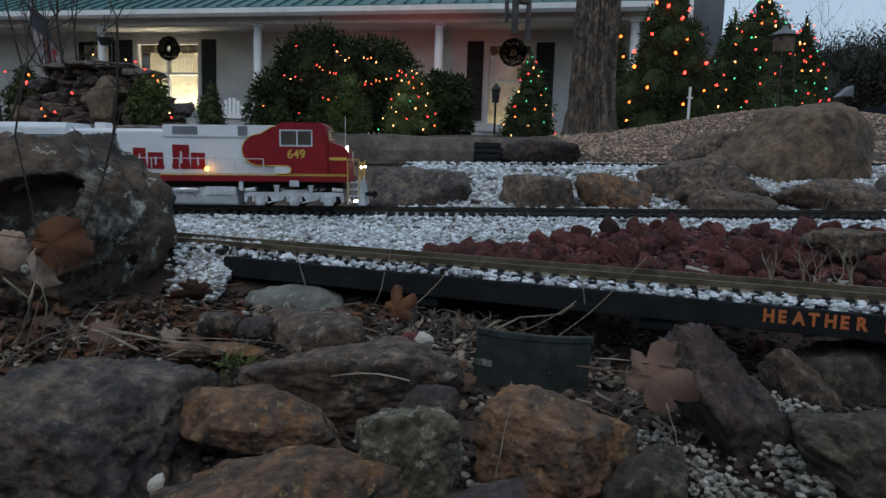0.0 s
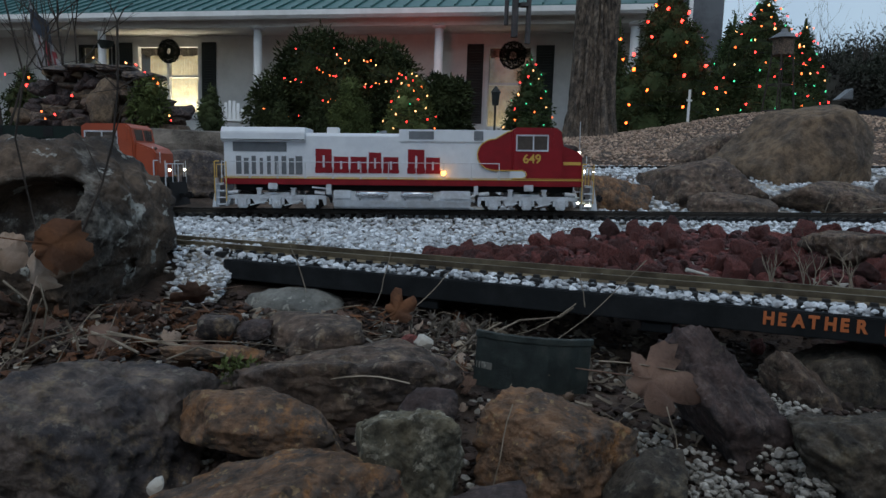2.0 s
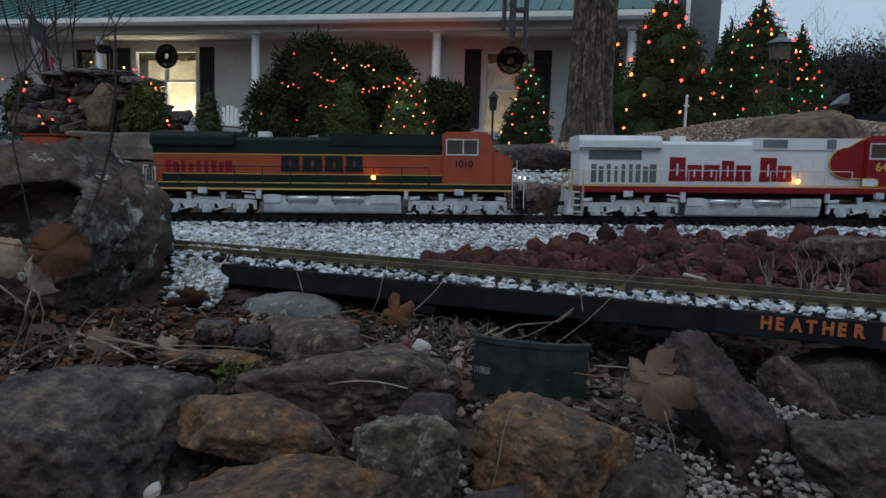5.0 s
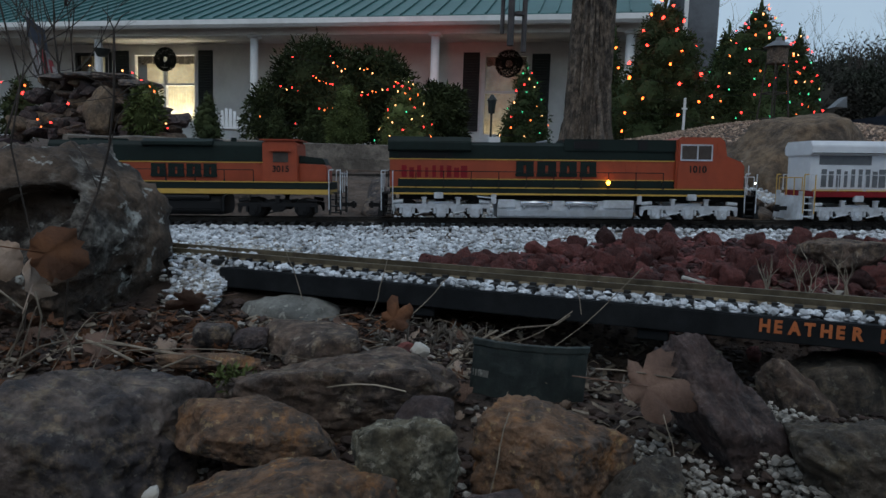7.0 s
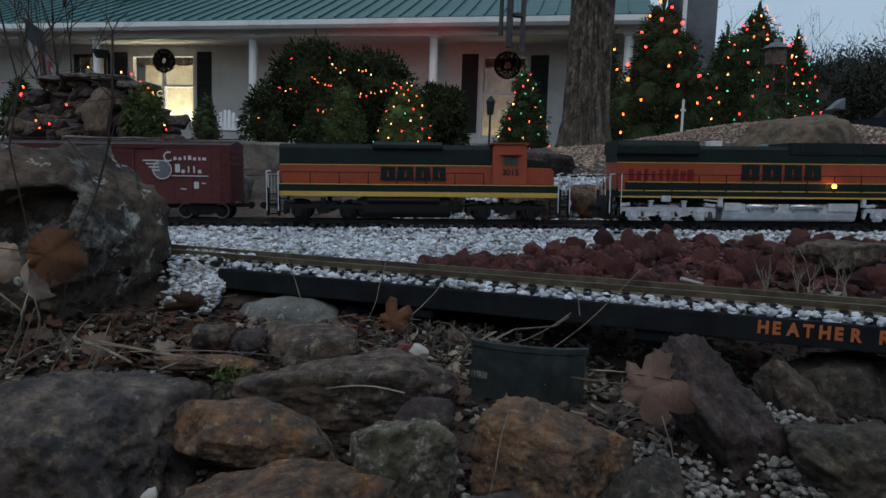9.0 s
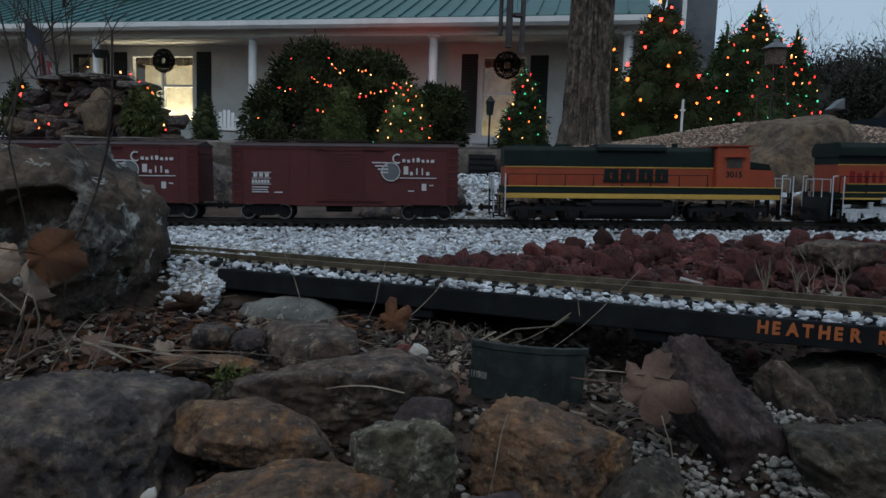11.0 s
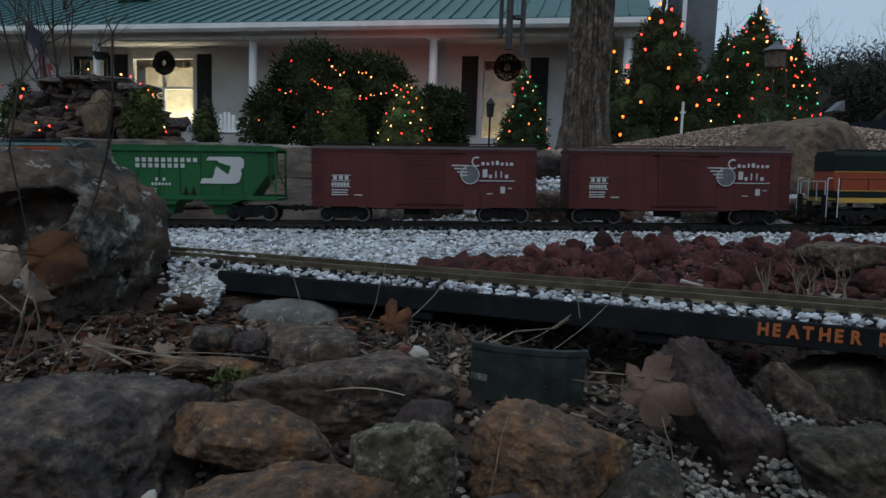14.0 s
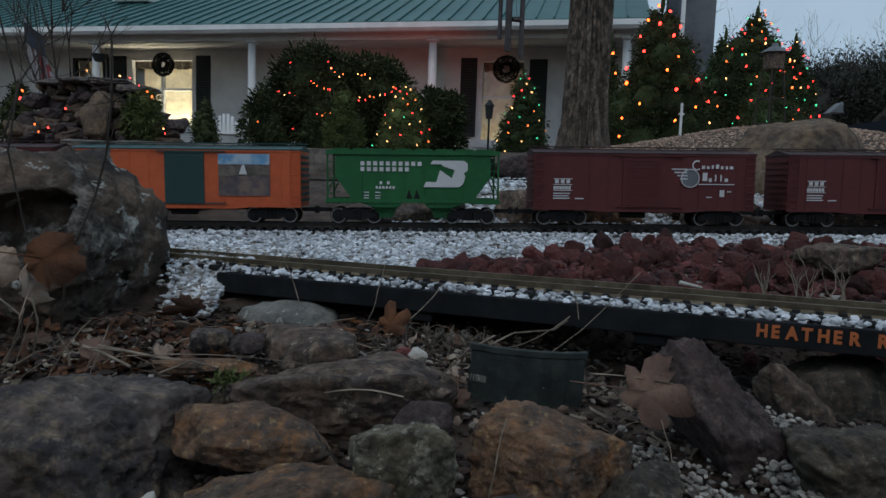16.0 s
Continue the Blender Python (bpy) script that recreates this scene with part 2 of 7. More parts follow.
# ---- building helpers ----
def box(bm, c, s, bevel=0.0, rz=0.0):
    r = bmesh.ops.create_cube(bm, size=1, matrix=Matrix.Translation(c) @ pose(0, 0, 0, 0, 0, rz) @ Matrix.Diagonal((*s, 1)))
    if bevel:
        es = {e for v in r["verts"] for e in v.link_edges}
        bmesh.ops.bevel(bm, geom=list(es), offset=bevel, segments=2, affect="EDGES")


def rod(bm, a, b, r, seg=8, r2=None):
    a, b = Vector(a), Vector(b)
    m = Matrix.Translation((a + b) / 2) @ (b - a).to_track_quat("Z", "Y").to_matrix().to_4x4()
    bmesh.ops.create_cone(bm, cap_ends=True, segments=seg, radius1=r, radius2=r if r2 is None else r2, depth=(b - a).length, matrix=m)


def ball(bm, c, r, sub=1, s=(1, 1, 1)):
    bmesh.ops.create_icosphere(bm, subdivisions=sub, radius=r, matrix=Matrix.Translation(c) @ Matrix.Diagonal((*s, 1)))


def prism(bm, outline, y0, y1, bevel=0.0):
    """A solid whose outline lies in x and z, from y0 to y1."""
    lo = [bm.verts.new((x, y0, z)) for x, z in outline]
    hi = [bm.verts.new((x, y1, z)) for x, z in outline]
    n = len(outline)
    fs = [bm.faces.new(lo), bm.faces.new(hi[::-1])] + [bm.faces.new((lo[i], hi[i], hi[(i + 1) % n], lo[(i + 1) % n])) for i in range(n)]
    bmesh.ops.recalc_face_normals(bm, faces=fs)
    if bevel:
        bmesh.ops.bevel(bm, geom=list({e for f in fs[:2] for e in f.edges}), offset=bevel, segments=2, affect="EDGES")


def loft(bm, outline, x0, x1, bevel=0.0):
    """A solid whose outline lies in y and z, from x0 to x1."""
    lo = [bm.verts.new((x0, y, z)) for y, z in outline]
    hi = [bm.verts.new((x1, y, z)) for y, z in outline]
    n = len(outline)
    fs = [bm.faces.new(lo), bm.faces.new(hi[::-1])] + [bm.faces.new((lo[i], hi[i], hi[(i + 1) % n], lo[(i + 1) % n])) for i in range(n)]
    bmesh.ops.recalc_face_normals(bm, faces=fs)
    if bevel:
        bmesh.ops.bevel(bm, geom=list({e for f in fs for e in f.edges}), offset=bevel, segments=2, affect="EDGES")


def mesh_of(bm, name, material, smooth=False):
    me = bpy.data.meshes.new(name)
    bm.to_mesh(me)
    bm.free()
    me.materials.append(material)
    if smooth:
        me.polygons.foreach_set("use_smooth", [True] * len(me.polygons))
    return me


def part(name, bm, material, parent, label="", smooth=False):
    ob = new(name, mesh_of(bm, name, material, smooth))
    ob.parent = parent
    if label:
        ob["label"] = label
    return ob


def share(name, me, parent, m=None, label=""):
    ob = new(name, me)
    ob.parent = parent
    if m is not None:
        ob.matrix_basis = m
    if label:
        ob["label"] = label
    return ob


def thing(name, label, category, m=None, group="", kind=""):
    ob = new(name)
    ob.empty_display_size = 0.05
    if m is not None:
        ob.matrix_basis = m
    return tagged(ob, label, category, group, kind)


def solo(name, bm, material, label, category, m=None, group="", kind="", smooth=False):
    ob = new(name, mesh_of(bm, name, material, smooth))
    if m is not None:
        ob.matrix_basis = m
    return tagged(ob, label, category, group, kind)


def from_arrays(name, verts, faces, material, smooth=False):
    me = bpy.data.meshes.new(name)
    me.from_pydata(verts.tolist(), [], faces.tolist())
    me.materials.append(material)
    if smooth:
        me.polygons.foreach_set("use_smooth", [True] * len(me.polygons))
    return me


def ico(sub):
    bm = bmesh.new()
    bmesh.ops.create_icosphere(bm, subdivisions=sub, radius=1)
    v = np.array([x.co[:] for x in bm.verts])
    f = np.array([[q.index for q in p.verts] for p in bm.faces])
    bm.free()
    return v, f


ICO = {k: ico(k) for k in (1, 2, 3, 4, 5, 6)}


def rock_mesh(name, size, seed, material, sub=4, planes=16, rough=0.06, cuts=None):
    """A broken stone: a solid cut by random planes, its faces roughened at three scales."""
    rs = np.random.RandomState(seed)
    d, f = ICO[sub]
    n = rs.normal(size=(planes, 3))
    n /= np.linalg.norm(n, axis=1)[:, None]
    h = rs.uniform(0.55, 1.0, planes)
    n = np.vstack([n, np.eye(3), -np.eye(3)])
    h = np.concatenate([h, rs.uniform(0.72, 0.95, 6)])
    if cuts:
        n = np.array([c[:3] for c in cuts], float)
        n /= np.linalg.norm(n, axis=1)[:, None]
        h = np.array([c[3] for c in cuts])
    q = np.maximum(d @ n.T, 1e-3) / h
    r = 1 / (np.sum(q ** 34, axis=1) ** (1 / 34))
    v = d * r[:, None]
    o = Vector(rs.uniform(-50, 50, 3))
    k = np.empty(len(v))
    even = np.array(size) / np.mean(size)
    for i, p in enumerate(v * even):
        w = Vector(p)
        cell = noise.voronoi(w * 2.2 + o)[0]
        k[i] = noise.noise(w * 1.7 + o) * 1.1 + min(0.5, cell[1] - cell[0]) * 1.3 - abs(noise.noise(w * 5 + o)) * 0.9 + noise.noise(w * 4.5 + o) * 0.7 + abs(noise.noise(w * 9 + o)) * 0.7 + noise.noise(w * 20 + o) * 0.3 + noise.noise(w * 45 + o) * 0.16
    v = v * (1 + rough * k)[:, None]
    lo, hi = v.min(0), v.max(0)
    v = ((v - lo) / (hi - lo) - 0.5) * np.array(size)
    return from_arrays(name, v, f, material, smooth=sub >= 4)


def rock(label, at, size, seed, material, turn=0, tilt=0, sub=4, name="rock", group="", planes=13, rough=0.09, cuts=None):
    ob = new(name, rock_mesh(name, size, seed, M[material], sub, planes, rough, cuts))
    ob.matrix_basis = pose(*at, 0, tilt, turn)
    return tagged(ob, label, "rock", group)


def scatter_stones(name, centres, sizes, material, label, category, seed=3, flat=0.7):
    """Loose stones past counting, as one joined mesh of small broken solids."""
    rs = np.random.RandomState(seed)
    d, f = ICO[1]
    k = len(centres)
    a = rs.normal(size=(k, 3, 3))
    qm, _ = np.linalg.qr(a)
    shape = d[None] * rs.uniform(0.65, 1.15, (k, 12, 1)) * rs.uniform(0.6, 1.1, (k, 1, 3))
    v = np.einsum("kij,knj->kni", qm, shape) * np.array([1, 1, flat]) * np.asarray(sizes)[:, None, None] + np.asarray(centres)[:, None]
    fs = (f[None] + 12 * np.arange(k)[:, None, None]).reshape(-1, 3)
    ob = new(name, from_arrays(name, v.reshape(-1, 3), fs, material))
    return tagged(ob, label, category, kind="stuff")


# ---- the lie of the land ----
# the bank behind the camera is unseen, added to shade the foreground
YS = [-60, -8, -2, -0.8, -0.3, 0.05, 0.3, 0.45, 0.55, 0.65, 0.75, 0.82, 0.9, 1.0, 1.25, 1.5, 1.7, 1.95, 2.2, 2.35, 2.5, 3.2, 4.5, 6.5, 8, 12, 16, 40, 90, 400]
ZS = [2.0, 1.5, 0.9, 0.5, 0.0, -0.145, -0.145, -0.130, -0.116, -0.095, -0.088, -0.08, -0.045, -0.034, -0.026, -0.02, 0.02, 0.07, 0.085, 0.09, 0.12, 0.17, 0.25, 0.32, 0.40, 0.5, 0.55, 0.8, 2, 6]


def land(x, y):
    z = np.interp(y, YS, ZS)
    z = z + 0.0236 * np.clip(x, -3, 3) * np.clip((y - 0.95) / 0.2, 0, 1)
    z = z + 0.19 * np.exp(-((x - 2.1) / 0.85) ** 2 - ((y - 4.3) / 1.3) ** 2)
    hollow = np.clip((x - 0.05) / 0.15, 0, 1) * np.exp(-((y - 0.70) / 0.09) ** 2)
    return z - 0.045 * hollow


def ground():
    xs = np.unique(np.concatenate([np.linspace(-400, -8, 12), np.linspace(-8, -1.5, 28), np.linspace(-1.5, 1.5, 121), np.linspace(1.5, 8, 40), np.linspace(8, 400, 12)]))
    ys = np.unique(np.concatenate([np.linspace(-60, -4, 8), np.linspace(-4, 0.1, 30), np.linspace(0.1, 2.6, 120), np.linspace(2.6, 9, 60), np.linspace(9, 400, 30)]))
    gx, gy = np.meshgrid(xs, ys)
    gz = land(gx, gy)
    for i in range(gz.shape[0]):
        for j in range(gz.shape[1]):
            if abs(gx[i, j]) < 6 and 0 < gy[i, j] < 9:
                gz[i, j] += noise.fractal(Vector((gx[i, j] * 14, gy[i, j] * 14, 0)), 1.0, 2.0, 4) * 0.006
    v = np.stack([gx, gy, gz], -1).reshape(-1, 3)
    a = np.arange(gx.size).reshape(gx.shape)
    f = np.stack([a[:-1, :-1], a[:-1, 1:], a[1:, 1:], a[1:, :-1]], -1).reshape(-1, 4)
    ob = new("ground", from_arrays("ground", v, f, M["soil"], smooth=True))
    tagged(ob, "dark bare soil littered with debris, rising towards the house", "ground", kind="structure")


ground()


# ---- tracks ----
LINE = pose(0, 1.40, 0.0012, 0, -1.35, 1.0)          # the main line: x runs along it, z = 0 is the rail's top
NEAR = pose(0.0, 0.823, -0.0185, 0, 0, -19.2)        # the branch over the bridge
THIRD = pose(0.2, 2.14, 0.095, 0, -1.9, 1.0)


def rail_outline(y):
    return [(y - 0.004, -0.0085), (y + 0.004, -0.0085), (y + 0.0012, -0.006), (y + 0.0018, 0), (y - 0.0018, 0), (y - 0.0012, -0.006)]


def track(name, m, x0, x1, rail_mat, label, ties=(-1, 1), pitch=0.0203):
    tr = thing(name, label, "railway track", m)
    for y in (-0.0225, 0.0225):
        bm = bmesh.new()
        loft(bm, rail_outline(y), x0, x1)
        part("rail", bm, M[rail_mat], tr)
    bm = bmesh.new()
    box(bm, (0, 0, -0.0125), (0.011, 0.088, 0.008), 0.001)
    for s in (-1, 1):
        for k in (-1, 1):
            box(bm, (0, s * 0.0225 + k * 0.006, -0.0075), (0.007, 0.005, 0.004))
    me = mesh_of(bm, "tie", M["tie"])
    x = ties[0]
    while x < ties[1]:
        share("tie", me, tr, pose(x, 0, 0, 0, 0, random.uniform(-1, 1)))
        x += pitch
    return tr


track("main_track", LINE, -4.5, 4.5, "rail_dark", "dark garden railway track with plastic sleepers on pale ballast", (-1.0, 1.3))
track("bridge_track", NEAR, -1.0, 1.0, "brass", "brass railed garden track with black plastic sleepers on the bridge", (-0.55, 0.6))
track("upper_track", THIRD, -3.0, 3.0, "rail_dark", "dark rails of a higher garden track on white gravel", (-1.2, 1.2))


def bridge():
    """A timber trough that carries the branch over the hollow; local axes follow the track."""
    b = thing("track_bridge", "black painted wooden trough bridge with orange lettering on its side", "bridge", NEAR)
    for y, n in ((-0.052, "side_beam"), (0.052, "side_beam")):
        bm = bmesh.new()
        box(bm, (0.241, y, -0.0265), (1.018, 0.016, 0.024), 0.0012)
        part(n, bm, M["beam"], b)
    bm = bmesh.new()
    box(bm, (0.241, 0, -0.032), (1.018, 0.087, 0.008))
    part("deck", bm, M["beam"], b)
    for x in (0.0, 0.25, 0.5):
        bm = bmesh.new()
        box(bm, (x, 0, -0.045), (0.03, 0.11, 0.010), 0.001)
        part("cross_brace", bm, M["beam"], b)
    letters = "HEATHER R"
    x = 0.3462
    for ch in letters:
        if ch == " ":
            x += 0.0098
            continue
        cu = bpy.data.curves.new("letter", "FONT")
        cu.body, cu.size, cu.extrude, cu.offset = ch, 0.0168, 0.0004, 0.0007
        tmp = new("tmp", cu)
        me = bpy.data.meshes.new_from_object(tmp.evaluated_get(bpy.context.evaluated_depsgraph_get()))
        bpy.data.objects.remove(tmp)
        me.materials.clear()
        me.materials.append(M["orange_letter"])
        share("letter", me, b, pose(x, -0.0606, -0.0292, 90, 0, 0) @ Matrix.Diagonal((0.86, 1, 1, 1)))
        x += 0.0131
    return b


bridge()


def lava_limits(x):
    """The near and far edge of the red lava bed beside the branch."""
    near = 0.823 - 0.348 * x + 0.070
    return near, min(1.215, near + 0.05 + 1.2 * (x - 0.01))


def ballast():
    rs = np.random.RandomState(11)
    pts, sz = [], []
    # the bed of the main line and the slope down to the branch
    for _ in range(26000):
        x = rs.uniform(-1.0, 1.35)
        lo = 0.823 - 0.348 * x + 0.055
        y = rs.uniform(max(lo, 0.84), 1.47 + 0.0175 * x)
        dy = y - (1.40 + 0.0175 * x)
        na, fa = lava_limits(x)
        if x > 0.0 and na < y < fa - 0.03:
            continue
        z = land(x, y) + rs.uniform(-0.003, 0.006)
        bed = 0.0012 + 0.0236 * x - 0.0145
        z = max(z, bed - 0.35 * max(0, -dy - 0.055) - rs.uniform(0, 0.004)) if abs(dy) > 0.03 else bed - 0.004
        pts.append((x, y, z))
        sz.append(rs.uniform(0.0036, 0.0070))
    # the line's own bed, on beyond the view
    for _ in range(7000):
        x = rs.uniform(1.0, 4.5) * (1 if rs.rand() < 0.5 else -1)
        y = 1.40 + 0.0175 * x + rs.normal() * 0.075
        pts.append((x, y, max(land(x, y), 0.0012 + 0.0236 * x - 0.0185 - 0.35 * max(0, abs(y - 1.40 - 0.0175 * x) - 0.055)) + rs.uniform(-0.003, 0.002)))
        sz.append(rs.uniform(0.0036, 0.0070))
    scatter_stones("ballast", pts, sz, M["ballast"], "crushed pale grey limestone ballast around the tracks", "gravel", 5)
    # loose stones in the trough of the bridge
    pts, sz = [], []
    for _ in range(4300):
        x, y = rs.uniform(-0.27, 0.6), rs.uniform(-0.052, 0.046)
        p = NEAR @ Vector((x, y, rs.uniform(-0.0185, -0.0095)))
        pts.append(p[:])
        sz.append(rs.uniform(0.0034, 0.0068))
    scatter_stones("bridge_gravel", pts, sz, M["ballast"], "pale crushed stone between the sleepers on the bridge", "gravel", 6)
    # the spill of stone at the bridge's end, part coloured duller for shade and soil
    for nm, mtl, k, seed, lab in (("gravel_spill", "ballast", 3300, 7, "pale crushed stone spilling from the end of the bridge"), ("spilled_grit", "grit", 2600, 17, "crushed stone at the end of the bridge, coloured duller for shade and soil")):
        pts, sz = [], []
        for _ in range(k):
            u = rs.rand()
            y = 0.80 + 0.26 * u
            x = -0.300 + rs.normal() * (0.010 + 0.036 * u) + 0.012 * (1 - u)
            if not -0.40 < x < -0.20 or (y < 0.90 and x > -0.262):
                continue
            z = max(land(x, y), -0.028 - 0.45 * max(0, 0.90 - y)) + rs.uniform(-0.007, 0.004)
            pts.append((x, y, z))
            sz.append(rs.uniform(0.0034, 0.0062))
        scatter_stones(nm, pts, sz, M[mtl], lab, "gravel", seed)
    # behind: the bank up to the third track
    pts, sz = [], []
    for _ in range(9000):
        x, y = rs.uniform(-0.12, 1.75), rs.uniform(1.5, 2.2)
        if x > 1.5 + 0.3 * noise.noise(Vector((x * 4, y * 4, 2))):
            continue
        pts.append((x, y, land(x, y) + rs.uniform(-0.003, 0.008)))
        sz.append(rs.uniform(0.005, 0.010))
    scatter_stones("bank_gravel", pts, sz, M["ballast"], "white crushed stone on the bank below the upper track", "gravel", 8)
    # tan gravel heap
    pts, sz = [], []
    for _ in range(24000):
        x, y = rs.uniform(0.25, 3.6), rs.uniform(2.25, 5.6)
        if x < 0.45 + 0.1 * (y - 2.2):
            continue
        if abs((x - 1.9) / 1.7) ** 5 + abs((y - 3.7) / 1.75) ** 5 > 0.85 + 0.6 * noise.noise(Vector((x * 3, y * 3, 7))):
            continue
        pts.append((x, y, land(x, y) + rs.uniform(-0.004, 0.008)))
        sz.append(rs.uniform(0.005, 0.011))
    scatter_stones("tan_gravel", pts, sz, M["tan_gravel"], "tan pea gravel heaped in a low mound", "gravel", 9)
    # pebbles among the front rocks
    pts, sz = [], []
    for _ in range(2600):
        x, y = rs.uniform(-0.35, 0.5), rs.uniform(0.33, 0.78)
        if noise.noise(Vector((x * 9, y * 9, 3))) < -0.05:
            continue
        pts.append((x, y, land(x, y) + rs.uniform(-0.001, 0.006)))
        sz.append(rs.uniform(0.0022, 0.0055))
    scatter_stones("pebbles", pts, sz, M["grit"], "small mixed pebbles and grit between the front rocks", "gravel", 10)
    pts, sz = [], []
    for _ in range(900):
        u = rs.uniform(0, 1)
        x, y = (0.155 + 0.06 * u + rs.normal() * 0.012, 0.50 - 0.10 * u + rs.normal() * 0.02) if rs.rand() < 0.5 else (0.275 + rs.normal() * 0.02, 0.56 + rs.normal() * 0.04)
        pts.append((x, y, land(x, y) + rs.uniform(0.004, 0.016)))
        sz.append(rs.uniform(0.002, 0.0048))
    for _ in range(700):
        u = rs.rand()
        x, y = 0.228 + 0.036 * u + rs.normal() * 0.010, 0.60 - 0.15 * u + rs.normal() * 0.015
        pts.append((x, y, land(x, y) + rs.uniform(0.004, 0.020)))
        sz.append(rs.uniform(0.0022, 0.0052))
    scatter_stones("pale_grit", pts, sz, M["grit"], "streaks of pale crushed stone washed between rocks", "gravel", 12)


ballast()


def ballast_bed():
    """The packed bed under the loose stones."""
    xs, ys = np.linspace(-4.5, 4.5, 361), np.linspace(0.86, 2.22, 69)
    gx, gy = np.meshgrid(xs, ys)
    bed = 0.0012 + 0.0236 * gx - 0.021
    dy = np.abs(gy - (1.40 + 0.0175 * gx))
    gz = np.maximum(land(gx, gy) + 0.001, bed - 0.35 * np.maximum(0, dy - 0.06) - 0.002)
    gz = np.where(gy < 0.823 - 0.348 * gx + 0.07, -0.12, gz)
    gz = np.where((gx < -0.12) & (gy > 1.5), land(gx, gy) - 0.03, gz)
    # past the wide yard the bed narrows to the line, with a ragged edge
    wob = 0.12 * np.sin(gy * 9) + 0.06 * np.sin(gy * 31 + 2)
    gz = np.where(((gx < -1.25 + wob) | (gx > 1.45 + wob)) & (dy > 0.11 + 0.03 * np.sin(gx * 7)), land(gx, gy) - 0.03, gz)
    v = np.stack([gx, gy, gz], -1).reshape(-1, 3)
    a = np.arange(gx.size).reshape(gx.shape)
    f = np.stack([a[:-1, :-1], a[:-1, 1:], a[1:, 1:], a[1:, :-1]], -1).reshape(-1, 4)
    tagged(new("ballast_bed", from_arrays("ballast_bed", v, f, M["grit"], True)), "packed pale stone dust under the ballast", "ground", kind="structure")


ballast_bed()

# ---- rocks ----
boulder = rock("large weathered grey-brown boulder with a dark hollow, beside the track", (-0.457, 0.80, -0.004), (0.236, 0.19, 0.240), 4, "rock_crag", 0, 0, 6, "boulder", rough=0.085,
     cuts=((0.03, -0.1, 1, 0.82), (0.62, -0.15, 0.78, 0.78), (0.95, -0.2, 0.25, 0.80), (0.9, -0.25, -0.35, 0.74), (-0.15, -1, 0.35, 0.66), (0.45, -0.9, 0.1, 0.72), (-0.5, -0.8, -0.3, 0.8),
           (0.3, -0.75, 0.6, 0.70), (0, -0.8, -0.6, 0.85), (-1, 0, 0, 0.95), (0, 0, -1, 0.95), (0, 1, 0, 0.9), (-0.4, -0.3, 0.86, 0.85)))


def hollow_out(ob, cx, cz, rx, rz, deep):
    """Sinks a hollow with a sharp brow into the near face of a stone."""
    for q in ob.data.vertices:
        if q.co.y > 0.02:
            continue
        w = noise.noise(Vector((q.co.x * 30, 3, q.co.z * 30))) * 0.25
        u = ((q.co.x - cx) / rx) ** 2 + ((q.co.z - cz - 0.35 * (q.co.x - cx)) / (rz if q.co.z < cz else rz * 0.8)) ** 2 + w
        if u < 1:
            q.co.y += deep * min(1.0, (1 - u) * (2.6 if q.co.z > cz else 1.2))


hollow_out(boulder, 0.000, 0.026, 0.066, 0.046, 0.050)
hollow_out(boulder, 0.070, -0.040, 0.030, 0.012, 0.022)
rock("dark mottled brown rock, broad and low", (-0.245, 0.455, -0.106), (0.175, 0.13, 0.103), 21, "rock_dark", 0, 9, 6)
rock("flat rust-orange sandstone with brown edges", (-0.119, 0.46, -0.086), (0.122, 0.075, 0.042), 22, "rock_rust", -4, 3, 6, planes=44, rough=0.06)
rock("broad flat dark brown slab", (-0.082, 0.565, -0.092), (0.205, 0.13, 0.075), 23, "rock_brown", 3, 3, 6)
rock("greenish grey blocky stone with pale top", (-0.017, 0.42, -0.089), (0.070, 0.06, 0.070), 24, "rock_moss", 12, 0, 6)
rock("rounded brown sandstone with rusty patches", (0.080, 0.445, -0.094), (0.112, 0.085, 0.070), 25, "rock_rust", -8, -3, 6)
rock("long reddish dark slab leaning under the bridge", (0.230, 0.53, -0.098), (0.056, 0.09, 0.166), 26, "rock_red", 10, -27, 6)
rock("dark grey rounded rock half sunk in grit", (0.298, 0.475, -0.113), (0.11, 0.09, 0.09), 27, "rock_shaded", 0, 6, 6)
rock("brown rock in the shade below the bridge", (0.385, 0.655, -0.112), (0.125, 0.08, 0.085), 28, "rock_shaded", 8, 0, 4)
rock("mossy tan stone beneath the bridge beam", (0.335, 0.63, -0.108), (0.10, 0.05, 0.052), 29, "rock_brown", 0, 34, 5)
rock("pale grey stone footing under the end of the bridge", (-0.172, 0.80, -0.080), (0.125, 0.06, 0.046), 30, "concrete", -16, 4, 4)
rock("flat tan stone among litter", (-0.119, 0.65, -0.074), (0.095, 0.09, 0.036), 31, "rock_brown", 5, 0, 4)
rock("small blackish stone in the litter", (-0.215, 0.66, -0.072), (0.038, 0.034, 0.03), 32, "rock_dark", 0, 0, 3)
rock("small dark red stone in the litter", (-0.180, 0.65, -0.072), (0.036, 0.03, 0.022), 33, "rock_red", 0, 0, 3)
rock("low tan rock with orange crust", (-0.090, 0.37, -0.101), (0.155, 0.09, 0.045), 34, "rock_rust", 3, 0, 6)
rock("dark reddish wedge of stone", (-0.007, 0.475, -0.082), (0.038, 0.035, 0.036), 35, "rock_red", 20, 0, 4)
rock("low reddish rock at the edge", (0.026, 0.36, -0.101), (0.055, 0.045, 0.032), 36, "rock_red", 0, 0, 4)
